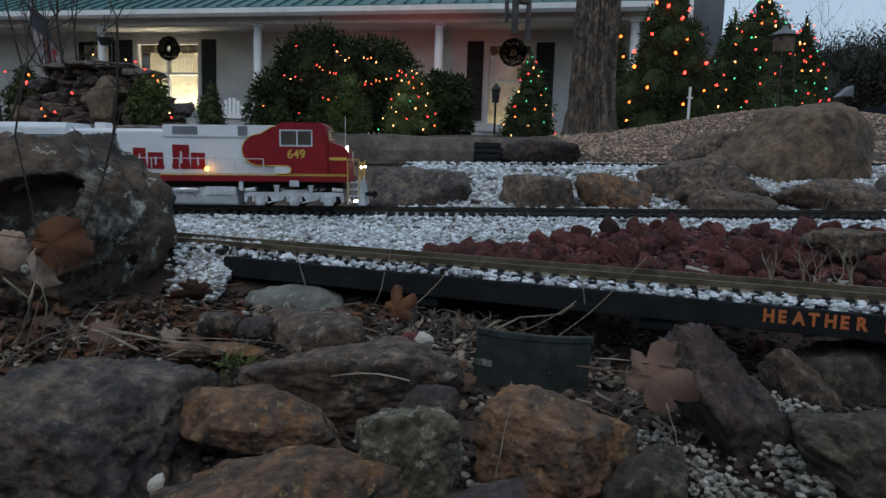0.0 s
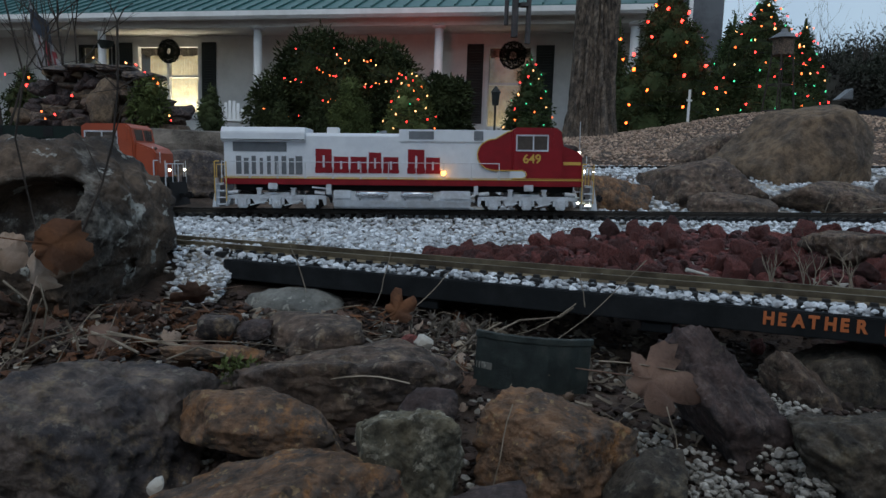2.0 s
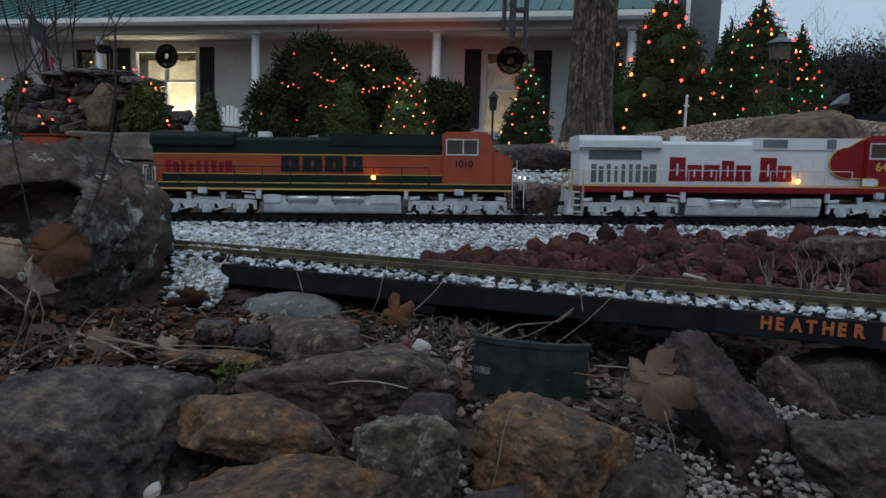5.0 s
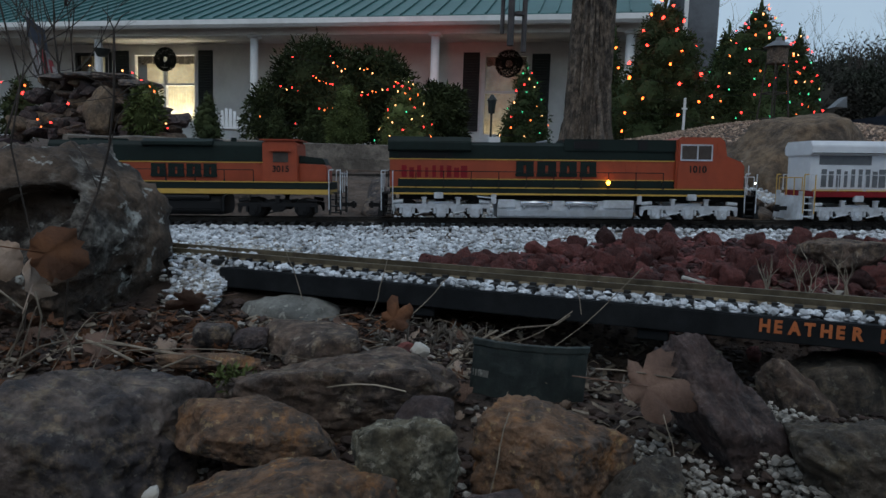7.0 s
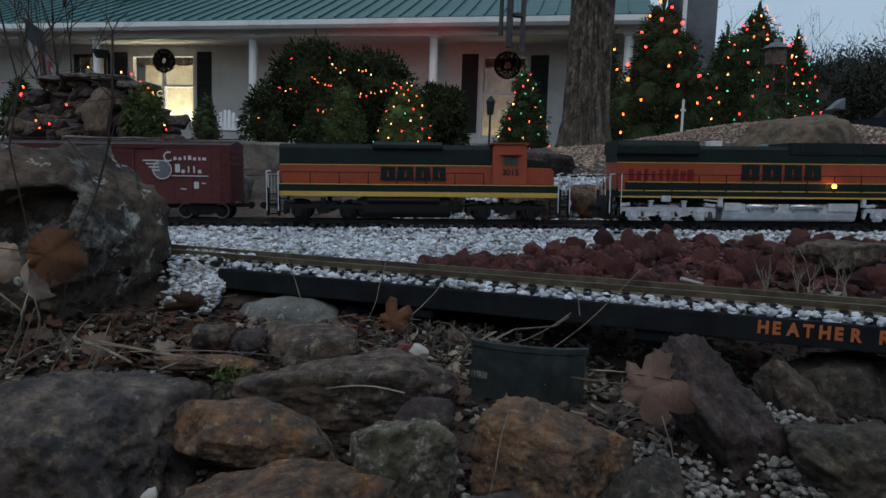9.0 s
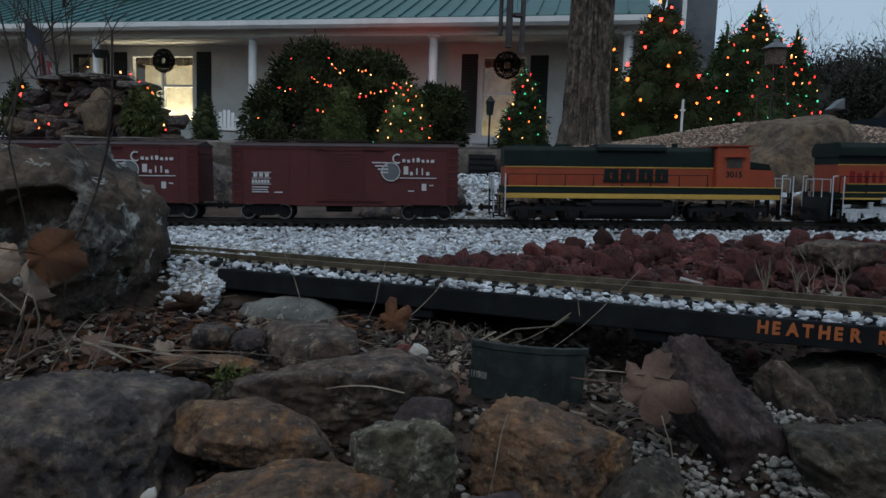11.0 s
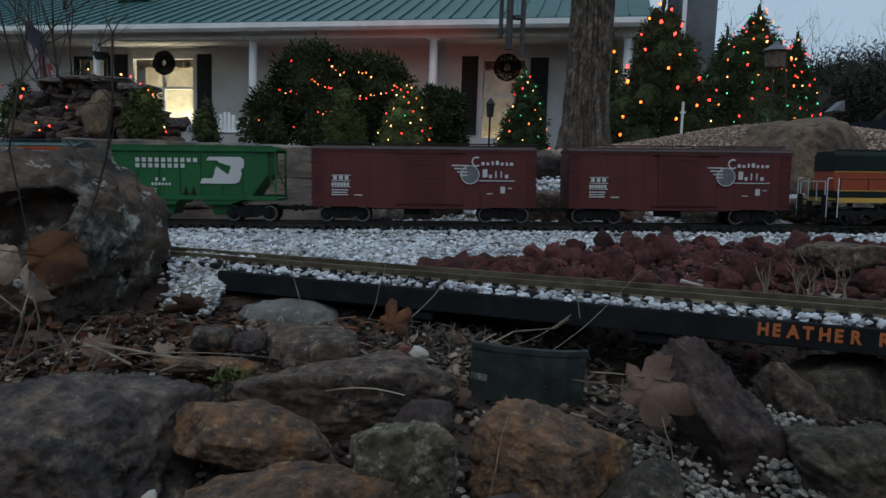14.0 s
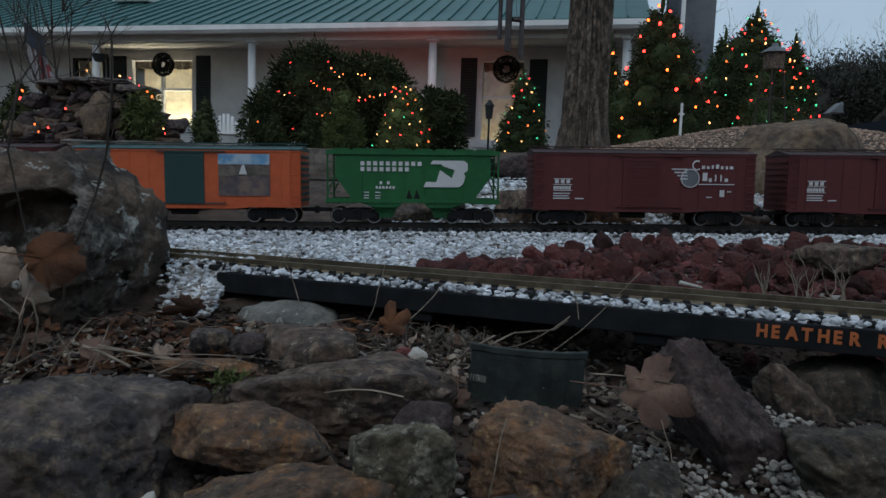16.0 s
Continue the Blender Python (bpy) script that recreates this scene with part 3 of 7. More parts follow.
rock("dark purple-brown rock in shade", (0.131, 0.415, -0.106), (0.055, 0.04, 0.055), 37, "rock_shaded", 0, 0, 4)
rock("flat orange-tan slab under twigs", (-0.20, 0.60, -0.079), (0.09, 0.03, 0.016), 53, "rock_rust", 4, 0, 3)
rock("white quartz pebble among grit", (-0.058, 0.412, -0.094), (0.012, 0.011, 0.018), 38, "white_stone", 0, 0, 2, "pebble")
rock("white oblong pebble on soil", (-0.161, 0.38, -0.096), (0.011, 0.008, 0.008), 39, "white_stone", 20, -25, 2, "pebble")
rock("white chip of loose stone", (-0.014, 0.60, -0.064), (0.016, 0.012, 0.013), 40, "white_stone", 0, 30, 2, "pebble")
rock("small brick-red stone in litter", (-0.028, 0.62, -0.070), (0.017, 0.015, 0.016), 41, "lava", 0, 0, 2, "pebble")

rock("long dark layered rock behind the track", (-0.061, 1.63, 0.018), (0.25, 0.17, 0.125), 42, "rock_dark", 4, 2)
rock("rounded brown boulder behind the rails", (0.207, 1.59, 0.02), (0.168, 0.13, 0.11), 43, "rock_brown", 0, -5)
rock("orange-brown boulder behind the rails", (0.372, 1.61, 0.022), (0.185, 0.14, 0.11), 44, "rock_rust", 8, 10)
rock("mossy tan boulder with rusty foot", (0.60, 1.67, 0.05), (0.285, 0.20, 0.14), 45, "rock_brown", -6, -14, 5)
rock("huge smooth tan boulder with a sloping top", (0.985, 1.96, 0.132), (0.455, 0.28, 0.335), 46, "rock_tan", 4, 0, 5, "boulder", rough=0.05,
     cuts=((-0.70, -0.2, 0.68, 0.60), (-0.16, -0.15, 0.97, 0.66), (0.72, -0.1, 0.65, 1.0), (0.95, -0.25, -0.1, 0.88), (-0.15, -0.9, 0.42, 0.62), (0.2, -0.95, -0.25, 0.70),
           (0, 0, -1, 0.9), (0, 1, 0.2, 0.9), (-0.9, -0.2, -0.3, 0.92), (0.55, -0.7, 0.3, 0.74), (0.7, 0, -0.7, 0.85)))
rock("olive-brown rock lying among the lava stones", (0.565, 0.985, -0.008), (0.105, 0.08, 0.056), 57, "rock_brown", 8, 4, 5)
rock("low brown rock at the trackside", (0.631, 1.55, 0.018), (0.19, 0.13, 0.07), 47, "rock_brown", 0, 0)
rock("low tan ledge of rock at the trackside", (0.90, 1.60, 0.035), (0.34, 0.16, 0.10), 48, "rock_brown", 0, 0)
rock("flat tan rock on the gravel mound", (0.915, 2.5, 0.175), (0.28, 0.19, 0.10), 49, "rock_brown", 4, -6)
rock("red-brown rock beside the old log", (0.30, 2.32, 0.125), (0.29, 0.17, 0.10), 50, "rock_red", 0, 2)
rock("dark rock with mesh-like crust", (1.12, 1.72, 0.05), (0.14, 0.12, 0.13), 51, "rock_dark", 0, 0)
rock("dark rock behind the track", (-0.62, 1.72, 0.04), (0.30, 0.2, 0.14), 52, "rock_dark", 0, 0)


def lava_bed():
    rs = np.random.RandomState(31)
    kinds = [rock_mesh("lava_rock", (1, 0.9, 0.85), 60 + i, M["lava"], 3, 26, 0.15) for i in range(7)]
    n = 0
    while n < 290:
        x = rs.uniform(-0.02, 1.0)
        near, far = lava_limits(x)
        if far < near:
            continue
        y = rs.uniform(near, far)
        s = rs.uniform(0.022, 0.044)
        heap = 0.008 * np.exp(-((x - 0.42) / 0.22) ** 2)
        ob = new("lava_rock", kinds[n % 7])
        ob.matrix_basis = pose(x, y, land(x, y) + s * 0.22 + heap * rs.rand() * 1.3, rs.uniform(0, 360), rs.uniform(0, 360), rs.uniform(0, 360)) @ Matrix.Diagonal((s, s, s * 0.8, 1))
        tagged(ob, "rough dark red lava rock in the bed between tracks", "rock", "lava rocks between the tracks")
        n += 1


lava_bed()


def lava_chips():
    rs = np.random.RandomState(38)
    pts, sz = [], []
    for _ in range(5200):
        x = rs.uniform(0.0, 1.3)
        near, far = lava_limits(x)
        y = near + (far - near) * rs.rand()
        if far < near:
            continue
        dy = abs(y - 1.40 - 0.0175 * x)
        z = max(land(x, y), 0.0012 + 0.0236 * x - 0.023 - 0.35 * max(0, dy - 0.06))
        if z < -0.06:
            continue
        pts.append((x, y, z + rs.uniform(-0.003, 0.007)))
        sz.append(rs.uniform(0.006, 0.015))
    scatter_stones("lava_chips", pts, sz, M["lava_fine"], "small dark red lava chips under the larger rocks", "gravel", 39)


lava_chips()


# ---- the house ----
def house():
    h = thing("house", "long white farmhouse with a green metal roof and a columned porch", "house", pose(-0.08, 12.9, 0, 0, 0, -12.5))
    x0, x1, wy = -14.0, 3.6, 1.8
    # front wall in strips round its openings
    holes = [(-9.17, -8.31, 1.3, 2.58), (-7.67, -6.02, 1.01, 2.58), (0.45, 1.42, 0.82, 2.54)]
    def slab(c, size):
        bm = bmesh.new()
        box(bm, c, size)
        part("wall", bm, M["siding"], h)

    xs = [x0] + [v for a in holes for v in a[:2]] + [x1]
    for i in range(0, len(xs), 2):
        slab(((xs[i] + xs[i + 1]) / 2, wy + 0.1, 1.5), (xs[i + 1] - xs[i], 0.2, 2.6))
    for a, b, lo, hi in holes:
        slab(((a + b) / 2, wy + 0.1, (0.2 + lo) / 2), (b - a, 0.2, lo - 0.2))
        slab(((a + b) / 2, wy + 0.1, (hi + 2.8) / 2), (b - a, 0.2, 2.8 - hi))
    slab(((x0 + x1) / 2, 9.9, 1.5), (x1 - x0, 0.2, 2.6))
    for x in (x0 + 0.1, x1 - 0.1):
        slab((x, 5.9, 1.5), (0.2, 7.8, 2.6))
    bm = bmesh.new()
    box(bm, ((x0 + x1) / 2, 4.8, 0.33), (x1 - x0 + 0.2, 10.2, 0.16))
    part("porch_floor", bm, M["weathered"], h)
    bm = bmesh.new()
    box(bm, ((x0 + x1) / 2, 4.75, 2.765), (x1 - x0 + 0.02, 9.9, 0.03))
    part("porch_ceiling", bm, M["siding"], h)
    bm = bmesh.new()
    box(bm, ((x0 + x1) / 2, 0.02, 2.66), (x1 - x0, 0.16, 0.18))
    part("porch_beam", bm, M["siding"], h, "cream porch beam over the columns")
    bm = bmesh.new()
    prism_pts = [(-0.47, 2.79), (-0.47, 2.70), (-0.42, 2.65), (-0.33, 2.65), (-0.33, 2.79)]
    loft(bm, prism_pts, x0 - 0.3, x1 + 0.04)
    part("gutter", bm, M["white_paint"], h, "white metal gutter")
    # roof
    rise = 0.43
    bm = bmesh.new()
    loft(bm, [(-0.45, 2.81), (4.8, 2.81 + 5.25 * rise), (10.1, 2.81), (10.1, 2.77), (4.8, 2.77 + 5.25 * rise), (-0.45, 2.77)], x0 - 0.3, x1 + 0.04)
    roof = part("roof", bm, M["roof_metal"], h, "green standing seam metal roof")
    bm = bmesh.new()
    a = math.atan(rise)
    box(bm, (0, 0, 0), (0.025, 5.25 / math.cos(a), 0.035))
    me = mesh_of(bm, "seam", M["roof_metal"])
    for i in range(59):
        share("seam", me, roof, pose(x0 - 0.25 + i * 0.302, 2.17, 2.825 + 2.62 * rise, math.degrees(a), 0, 0))
    bm = bmesh.new()
    box(bm, (0, 0, 0), (0.9, 0.5, 0.32), 0.02)
    v = part("roof_vent", bm, M["white_paint"], roof, "white boxy roof vent")
    v.matrix_basis = pose(-7.6, 1.95, 2.81 + 2.45 * rise + 0.12)
    # columns
    for x in (-13.9, -10.55, -7.12, -3.69, -0.12, 3.30):
        bm = bmesh.new()
        rod(bm, (x, 0, 0.41), (x, 0, 2.6), 0.085, 20, 0.075)
        box(bm, (x, 0, 0.45), (0.24, 0.24, 0.08), 0.01)
        box(bm, (x, 0, 2.555), (0.21, 0.21, 0.06), 0.01)
        part("column", bm, M["white_paint"], h, "round white porch column", True)
    # windows
    for k, (a, b, lo, hi) in enumerate(holes):
        bm = bmesh.new()
        box(bm, ((a + b) / 2, wy - 0.03, lo - 0.05), (b - a + 0.2, 0.10, 0.07), 0.008)
        w = part("window", bm, M["white_paint"], h, "white framed sash window brightened by an added lamp behind it" if k else "small dark framed window")
        bars = [((x, wy + 0.05, (lo + hi) / 2), (0.07, 0.12, hi - lo)) for x in (a + 0.03, b - 0.03)]
        bars += [(((a + b) / 2, wy + 0.048, z), (b - a - 0.14, 0.11, t)) for z, t in ((lo + 0.04, 0.09), (hi - 0.03, 0.06), ((lo + hi) / 2 + 0.08, 0.05))]
        if k == 1:
            bars += [(((a + b) / 2, wy + 0.05, (lo + hi) / 2), (0.06, 0.10, hi - lo))]
        for c, size in bars:
            bm = bmesh.new()
            box(bm, c, size)
            part("frame_bar", bm, M["white_paint" if k else "shutter"], w)
        bm = bmesh.new()
        box(bm, ((a + b) / 2, wy + 0.08, (lo + hi) / 2), (b - a - 0.02, 0.006, hi - lo - 0.02))
        p = part("pane", bm, M["house_glass"], w)
        p.visible_shadow = False
        bm = bmesh.new()
        for i in range(24):
            xx = a + (b - a) * (i + 0.5) / 24
            box(bm, (xx, wy + 0.55 + 0.004 * math.sin(i * 2.1), (lo + hi) / 2), ((b - a) / 24 * 1.05, 0.02, hi - lo + 0.3))
        part("curtain", bm, M["curtain"], w, "pale yellowish curtain drawn behind the glass")
        if k:
            for i in range(12):
                bm = bmesh.new()
                xx = a + (b - a) * (i + 0.5) / 12
                drop = 0.20 + 0.05 * abs(math.sin(i * 1.3))
                box(bm, (xx, wy + 0.16 + 0.008 * math.cos(i * 2.0), hi - drop / 2), ((b - a) / 12, 0.012, drop), 0.003)
                part("valance_fold", bm, M["weathered"], w)
    for a, b, lo, hi in ((-5.98, -5.63, 0.95, 2.62), (-8.09, -7.75, 0.95, 2.62), (0.06, 0.40, 0.95, 2.55), (1.47, 1.83, 0.95, 2.52), (-8.27, -8.2, 1.2, 2.6)):
        bm = bmesh.new()
        box(bm, ((a + b) / 2, wy - 0.015, (lo + hi) / 2), (b - a, 0.03, hi - lo), 0.006)
        sh = part("shutter", bm, M["shutter"], h, "dark green louvred shutter")
        bm = bmesh.new()
        box(bm, (0, 0, 0), (b - a - 0.06, 0.016, 0.022))
        me = mesh_of(bm, "slat", M["shutter"])
        for i in range(26):
            share("slat", me, sh, pose((a + b) / 2, wy - 0.036, lo + 0.1 + (hi - lo - 0.2) * (i + 0.5) / 26, 20))
    # the side wing
    bm = bmesh.new()
    prism(bm, [(4.14, 0.2), (4.62, 0.2), (4.62, 5.2), (4.14, 4.8)], -0.5, 3.0)
    part("wing", bm, M["grey_siding"], h, "grey clad side wing")
    # white strip added in place of the wing's side face, pale with sky light
    bm = bmesh.new()
    box(bm, (4.12, -0.52, 2.4), (0.06, 0.10, 4.3))
    part("lit_side_strip", bm, M["white_paint"], h)
    return h


house()
# warm lamps added behind two windows, standing in for the sky reflected in their panes
for lx, power in ((-6.85, 48), (0.9, 3)):
    lamp = new("window_fill", bpy.data.lights.new("window_fill", "AREA"))
    lamp.data.shape, lamp.data.size, lamp.data.size_y = "RECTANGLE", 1.2, 0.15
    lamp.data.energy, lamp.data.color = power, (1.0, 0.90, 0.66)
    lamp.matrix_world = pose(-0.08, 12.9, 0, 0, 0, -12.5) @ look((lx, 2.13, 0.72), (lx, 2.33, 1.7))


# ---- the train: x forwards, y to the far side, z up from the rail's top ----
def wheelset(parent, x, r, shared):
    ob = share("wheelset", shared, parent, pose(x, 0, r))
    if r < 0.017:
        for side in (-1, 1):
            share("rim", RIM, ob, pose(0, side * 0.0264, 0))
    WHEELS.append((ob, x, r))
    return ob


WHEELS = []


def wheel_mesh(r, bright):
    bm = bmesh.new()
    for s in (-1, 1):
        rod(bm, (0, s * 0.0195, 0), (0, s * 0.0255, 0), r, 24)
        rod(bm, (0, s * 0.0175, 0), (0, s * 0.0195, 0), r + 0.0015, 24)
        rod(bm, (0, s * 0.0255, 0), (0, s * 0.0262, 0), r * 0.45, 12)
    rod(bm, (0, -0.03, 0), (0, 0.03, 0), 0.003, 8)
    for k in range(5):
        a = k * math.tau / 5
        for s in (-1, 1):
            rod(bm, (r * 0.62 * math.cos(a), s * 0.0254, r * 0.62 * math.sin(a)), (r * 0.62 * math.cos(a), s * 0.0259, r * 0.62 * math.sin(a)), 0.0016, 6)
    return mesh_of(bm, "wheelset", M["wheel"])


def digits(text, size, x, y, z, parent, material, name="number"):
    cu = bpy.data.curves.new("number", "FONT")
    cu.body, cu.size, cu.extrude, cu.align_x, cu.offset = text, size, 0.0003, "CENTER", size * 0.02
    tmp = new("tmp", cu)
    me = bpy.data.meshes.new_from_object(tmp.evaluated_get(bpy.context.evaluated_depsgraph_get()))
    bpy.data.objects.remove(tmp)
    me.materials.clear()
    me.materials.append(M[material])
    return share(name, me, parent, pose(x, y, z, 90, 0, 0))


def emblem_bars(parent, x, y, z, widths, heights, gap, material, slot=0.3):
    """A row of plain blocks, each with a slot, where a name stands."""
    for w, hgt in zip(widths, heights):
        bm = bmesh.new()
        t = w * 0.43
        box(bm, (x + t / 2, y, z + hgt / 2), (t, 0.0008, hgt))
        box(bm, (x + w - t / 2, y, z + hgt * 0.44), (t, 0.0008, hgt * 0.88))
        box(bm, (x + w / 2, y - 0.0001, z + hgt * 0.86), (w, 0.0008, hgt * 0.26))
        box(bm, (x + w / 2, y - 0.0001, z + hgt * 0.12), (w * 1.08, 0.0008, hgt * 0.22))
        part("emblem_bar", bm, M[material], parent)
        x += w + gap


def dash_truck(parent, x, mat_name, wheels, axles=(-0.066, 0.0, 0.066), r=0.0185):
    """A bogie: side frames with journal boxes, springs and brake rods."""
    bm = bmesh.new()
    span = axles[-1] + 0.03
    for s in (-1, 1):
        y = s * 0.043
        for a in axles:
            box(bm, (a, y, 0.0145), (0.019, 0.008, 0.020), 0.002)
            box(bm, (a, y + s * 0.004, 0.0110), (0.014, 0.006, 0.012), 0.002)
            rod(bm, (a, y + s * 0.006, 0.0115), (a, y + s * 0.0105, 0.0115), 0.0042, 12)
            for q in (-1, 1):
                rod(bm, (a + q * 0.0125, y + s * 0.002, 0.012), (a + q * 0.0125, y + s * 0.002, 0.025), 0.0028, 8)
        prism(bm, [(-span, 0.0225), (-span, 0.0285), (-span + 0.012, 0.0305), (span - 0.012, 0.0305), (span, 0.0285), (span, 0.0225)], y - 0.004, y + 0.004)
        for k in range(len(axles) - 1):
            m = (axles[k] + axles[k + 1]) / 2
            prism(bm, [(m - 0.015, 0.0225), (m + 0.015, 0.0225), (m + 0.009, 0.013), (m - 0.009, 0.013)], y - 0.003, y + 0.003)
            box(bm, (m, y + s * 0.002, 0.036), (0.008, 0.008, 0.013), 0.001)
            box(bm, (m, y + s * 0.003, 0.0425), (0.012, 0.008, 0.003), 0.001)
            rod(bm, (m - 0.018, y + s * 0.005, 0.010), (m + 0.016, y + s * 0.005, 0.018), 0.0012, 6)
        for q in (-1, 1):
            rod(bm, (q * (span - 0.022), y + s * 0.002, 0.036), (q * (span - 0.002), y + s * 0.002, 0.034), 0.0038, 12)
            prism(bm, [(q * (span - 0.008), 0.024), (q * span, 0.024), (q * span, 0.012), (q * (span - 0.004), 0.010)], y - 0.003, y + 0.003)
    box(bm, (0, 0, 0.03), (0.05, 0.08, 0.01))
    t = part("truck", bm, M[mat_name], parent)
    t.matrix_basis = pose(x, 0, 0)
    for a in axles:
        wheelset(parent, x + a, r, wheels)
    return t


def handrails(parent, x0, x1, n, z0, z1, material, y=-0.054):
    for s in (1, -1):
        bm = bmesh.new()
        rod(bm, (x0, s * y, z1), (x1, s * y, z1), 0.0008, 6)
        for i in range(n):
            x = x0 + (x1 - x0) * i / (n - 1)
            rod(bm, (x, s * y, z0), (x, s * y, z1), 0.0009, 6)
            box(bm, (x, s * y, z0 + 0.002), (0.003, 0.002, 0.005))
        part("handrail", bm, M[material], parent)


def end_steps(parent, x, q, z_top, material, rail_mat):
    """Stair wells and grab irons at one end; q is +1 at the front."""
    for s in (1, -1):
        bm = bmesh.new()
        for i in range(4):
            box(bm, (x + q * 0.001 * i, s * 0.048, 0.012 + i * 0.0128), (0.017, 0.014, 0.0022))
        for dx in (-0.0105, 0.0105):
            box(bm, (x + dx, s * 0.0455, z_top / 2 + 0.004), (0.0022, 0.018, z_top - 0.008))
        part("step_well", bm, M[material], parent)
        bm = bmesh.new()
        for dx in (-0.011, 0.011):
            rod(bm, (x + dx, s * 0.0545, 0.018), (x + dx, s * 0.0545, 0.094), 0.0011, 6)
        rod(bm, (x - 0.011, s * 0.0545, 0.094), (x - 0.011 * 0.2, s * 0.0545, 0.0945), 0.0011, 6)
        part("grab_iron", bm, M[rail_mat], parent)
    bm = bmesh.new()
    rod(bm, (x + q * 0.010, -0.045, 0.088), (x + q * 0.010, 0.045, 0.088), 0.001, 6)
    for y in (-0.045, -0.015, 0.015, 0.045):
        rod(bm, (x + q * 0.010, y, 0.05), (x + q * 0.010, y, 0.088), 0.001, 6)
    part("end_rail", bm, M[rail_mat], parent)


def coupler(parent, x, q):
    bm = bmesh.new()
    box(bm, (x + q * 0.010, 0, 0.026), (0.03, 0.008, 0.008), 0.001)
    box(bm, (x + q * 0.026, 0.003, 0.026), (0.012, 0.018, 0.014), 0.003)
    part("coupler", bm, M["black_plastic"], parent)


def dash9(name, label, livery):
    """Six-axle road locomotive, 0.71 m over its steps."""
    silver = livery == "silver"
    body, low, rail = ("silver", "red_paint", "truck_silver") if silver else ("orange_paint", "green_black", "black_plastic")
    L = thing(name, label, "locomotive", LINE)
    # frame and sill
    bm = bmesh.new()
    box(bm, (-0.002, 0, 0.0565), (0.694, 0.104, 0.012), 0.001)
    part("sill", bm, M[low], L, "dark red sill" if silver else "black-green sill")
    bm = bmesh.new()
    for s in (-1, 1):
        box(bm, (-0.002, s * 0.0525, 0.0630), (0.694, 0.0012, 0.0018))
        box(bm, (-0.002, s * 0.0525, 0.0510 if not silver else 0.0655), (0.690, 0.0012, 0.0034 if not silver else 0.0012))
    part("stripe", bm, M["gold"], L, "thin yellow stripe along the sill")
    bm = bmesh.new()
    box(bm, (-0.002, 0, 0.045), (0.66, 0.06, 0.014))
    part("underframe", bm, M["black_plastic"], L)
    # long hood
    hood = [(-0.043, 0.063), (-0.043, 0.144), (-0.037, 0.150), (0.037, 0.150), (0.043, 0.144), (0.043, 0.063)]
    bm = bmesh.new()
    loft(bm, hood, -0.350, 0.215, 0.0008)
    part("long_hood", bm, M[body], L)
    top = "silver" if silver else "green_black"
    rad = [(-0.043, 0.131), (-0.053, 0.1345), (-0.053, 0.150), (-0.045, 0.1600), (0.045, 0.1600), (0.053, 0.150), (0.053, 0.1345), (0.043, 0.131)]
    bm = bmesh.new()
    loft(bm, rad, -0.353, -0.193, 0.0012)
    part("radiator_wing", bm, M[top], L)
    bm = bmesh.new()
    box(bm, (0.098, 0, 0.146), (0.222, 0.092, 0.024), 0.0015)
    part("equipment_box", bm, M[top], L)
    if not silver:
        bm = bmesh.new()
        loft(bm, [(-0.0436, 0.118), (-0.0436, 0.1442), (-0.037, 0.1506), (0.037, 0.1506), (0.0436, 0.1442), (0.0436, 0.118)], -0.351, 0.208)
        part("hood_top", bm, M["green_black"], L, "dark green upper band")
        bm = bmesh.new()
        for s in (-1, 1):
            box(bm, (-0.0715, s * 0.0438, 0.1172), (0.56, 0.0012, 0.0018))
            box(bm, (0, s * 0.0440, 0.0795), (0.66, 0.0012, 0.0016))
        part("stripe", bm, M["gold"], L)
        bm = bmesh.new()
        for s in (-1, 1):
            box(bm, (0.0, s * 0.0434, 0.0715), (0.668, 0.0012, 0.0152))
        part("lower_band", bm, M["green_black"], L, "dark green lower band")
    else:
        for s in (-1, 1):
            # black strip standing in for the shadow along the radiator wing's lower edge
            bm = bmesh.new()
            box(bm, (-0.273, s * 0.0532, 0.136), (0.158, 0.0008, 0.0012))
            part("shadow_line", bm, M["black_plastic"], L)
    # grilles and doors
    g = "grille" if silver else "red_paint"
    for s in (-1, 1):
        bm = bmesh.new()
        box(bm, (-0.281, s * 0.0433, 0.1225 if silver else 0.128), (0.103, 0.0014, 0.018))
        part("radiator_grille", bm, M["grille" if silver else "black_plastic"], L)
        for i, w in enumerate((0.010, 0.009, 0.008, 0.006, 0.007, 0.007, 0.009, 0.010, 0.013)):
            bm = bmesh.new()
            zt = (0.105, 0.101, 0.105, 0.101, 0.105, 0.105, 0.105, 0.101, 0.105)[i]
            box(bm, (-0.322 + i * 0.0145, s * 0.0434, (zt + 0.070) / 2 if silver else (zt + 0.082) / 2), (w, 0.0014, zt - (0.070 if silver else 0.082)))
            part("louvre", bm, M[g], L)
        for gx, gw, gh in ((0.030, 0.048, 0.015), (0.140, 0.018, 0.018)):
            bm = bmesh.new()
            box(bm, (gx, s * 0.0464, 0.147), (gw, 0.0012, gh))
            part("vent_grille", bm, M["grille" if silver else "black_plastic"], L)
        bm = bmesh.new()
        for x in (0.085, 0.108, 0.131):
            box(bm, (x, s * 0.0433, 0.102), (0.0006, 0.001, 0.036))
            box(bm, (x + 0.011, s * 0.0433, 0.095), (0.002, 0.0016, 0.005))
        part("door_seam", bm, M[body], L)
    # exhaust, horn, antenna
    bm = bmesh.new()
    box(bm, (-0.145, 0, 0.156), (0.022, 0.03, 0.012), 0.001)
    part("exhaust", bm, M["white_paint"], L)
    bm = bmesh.new()
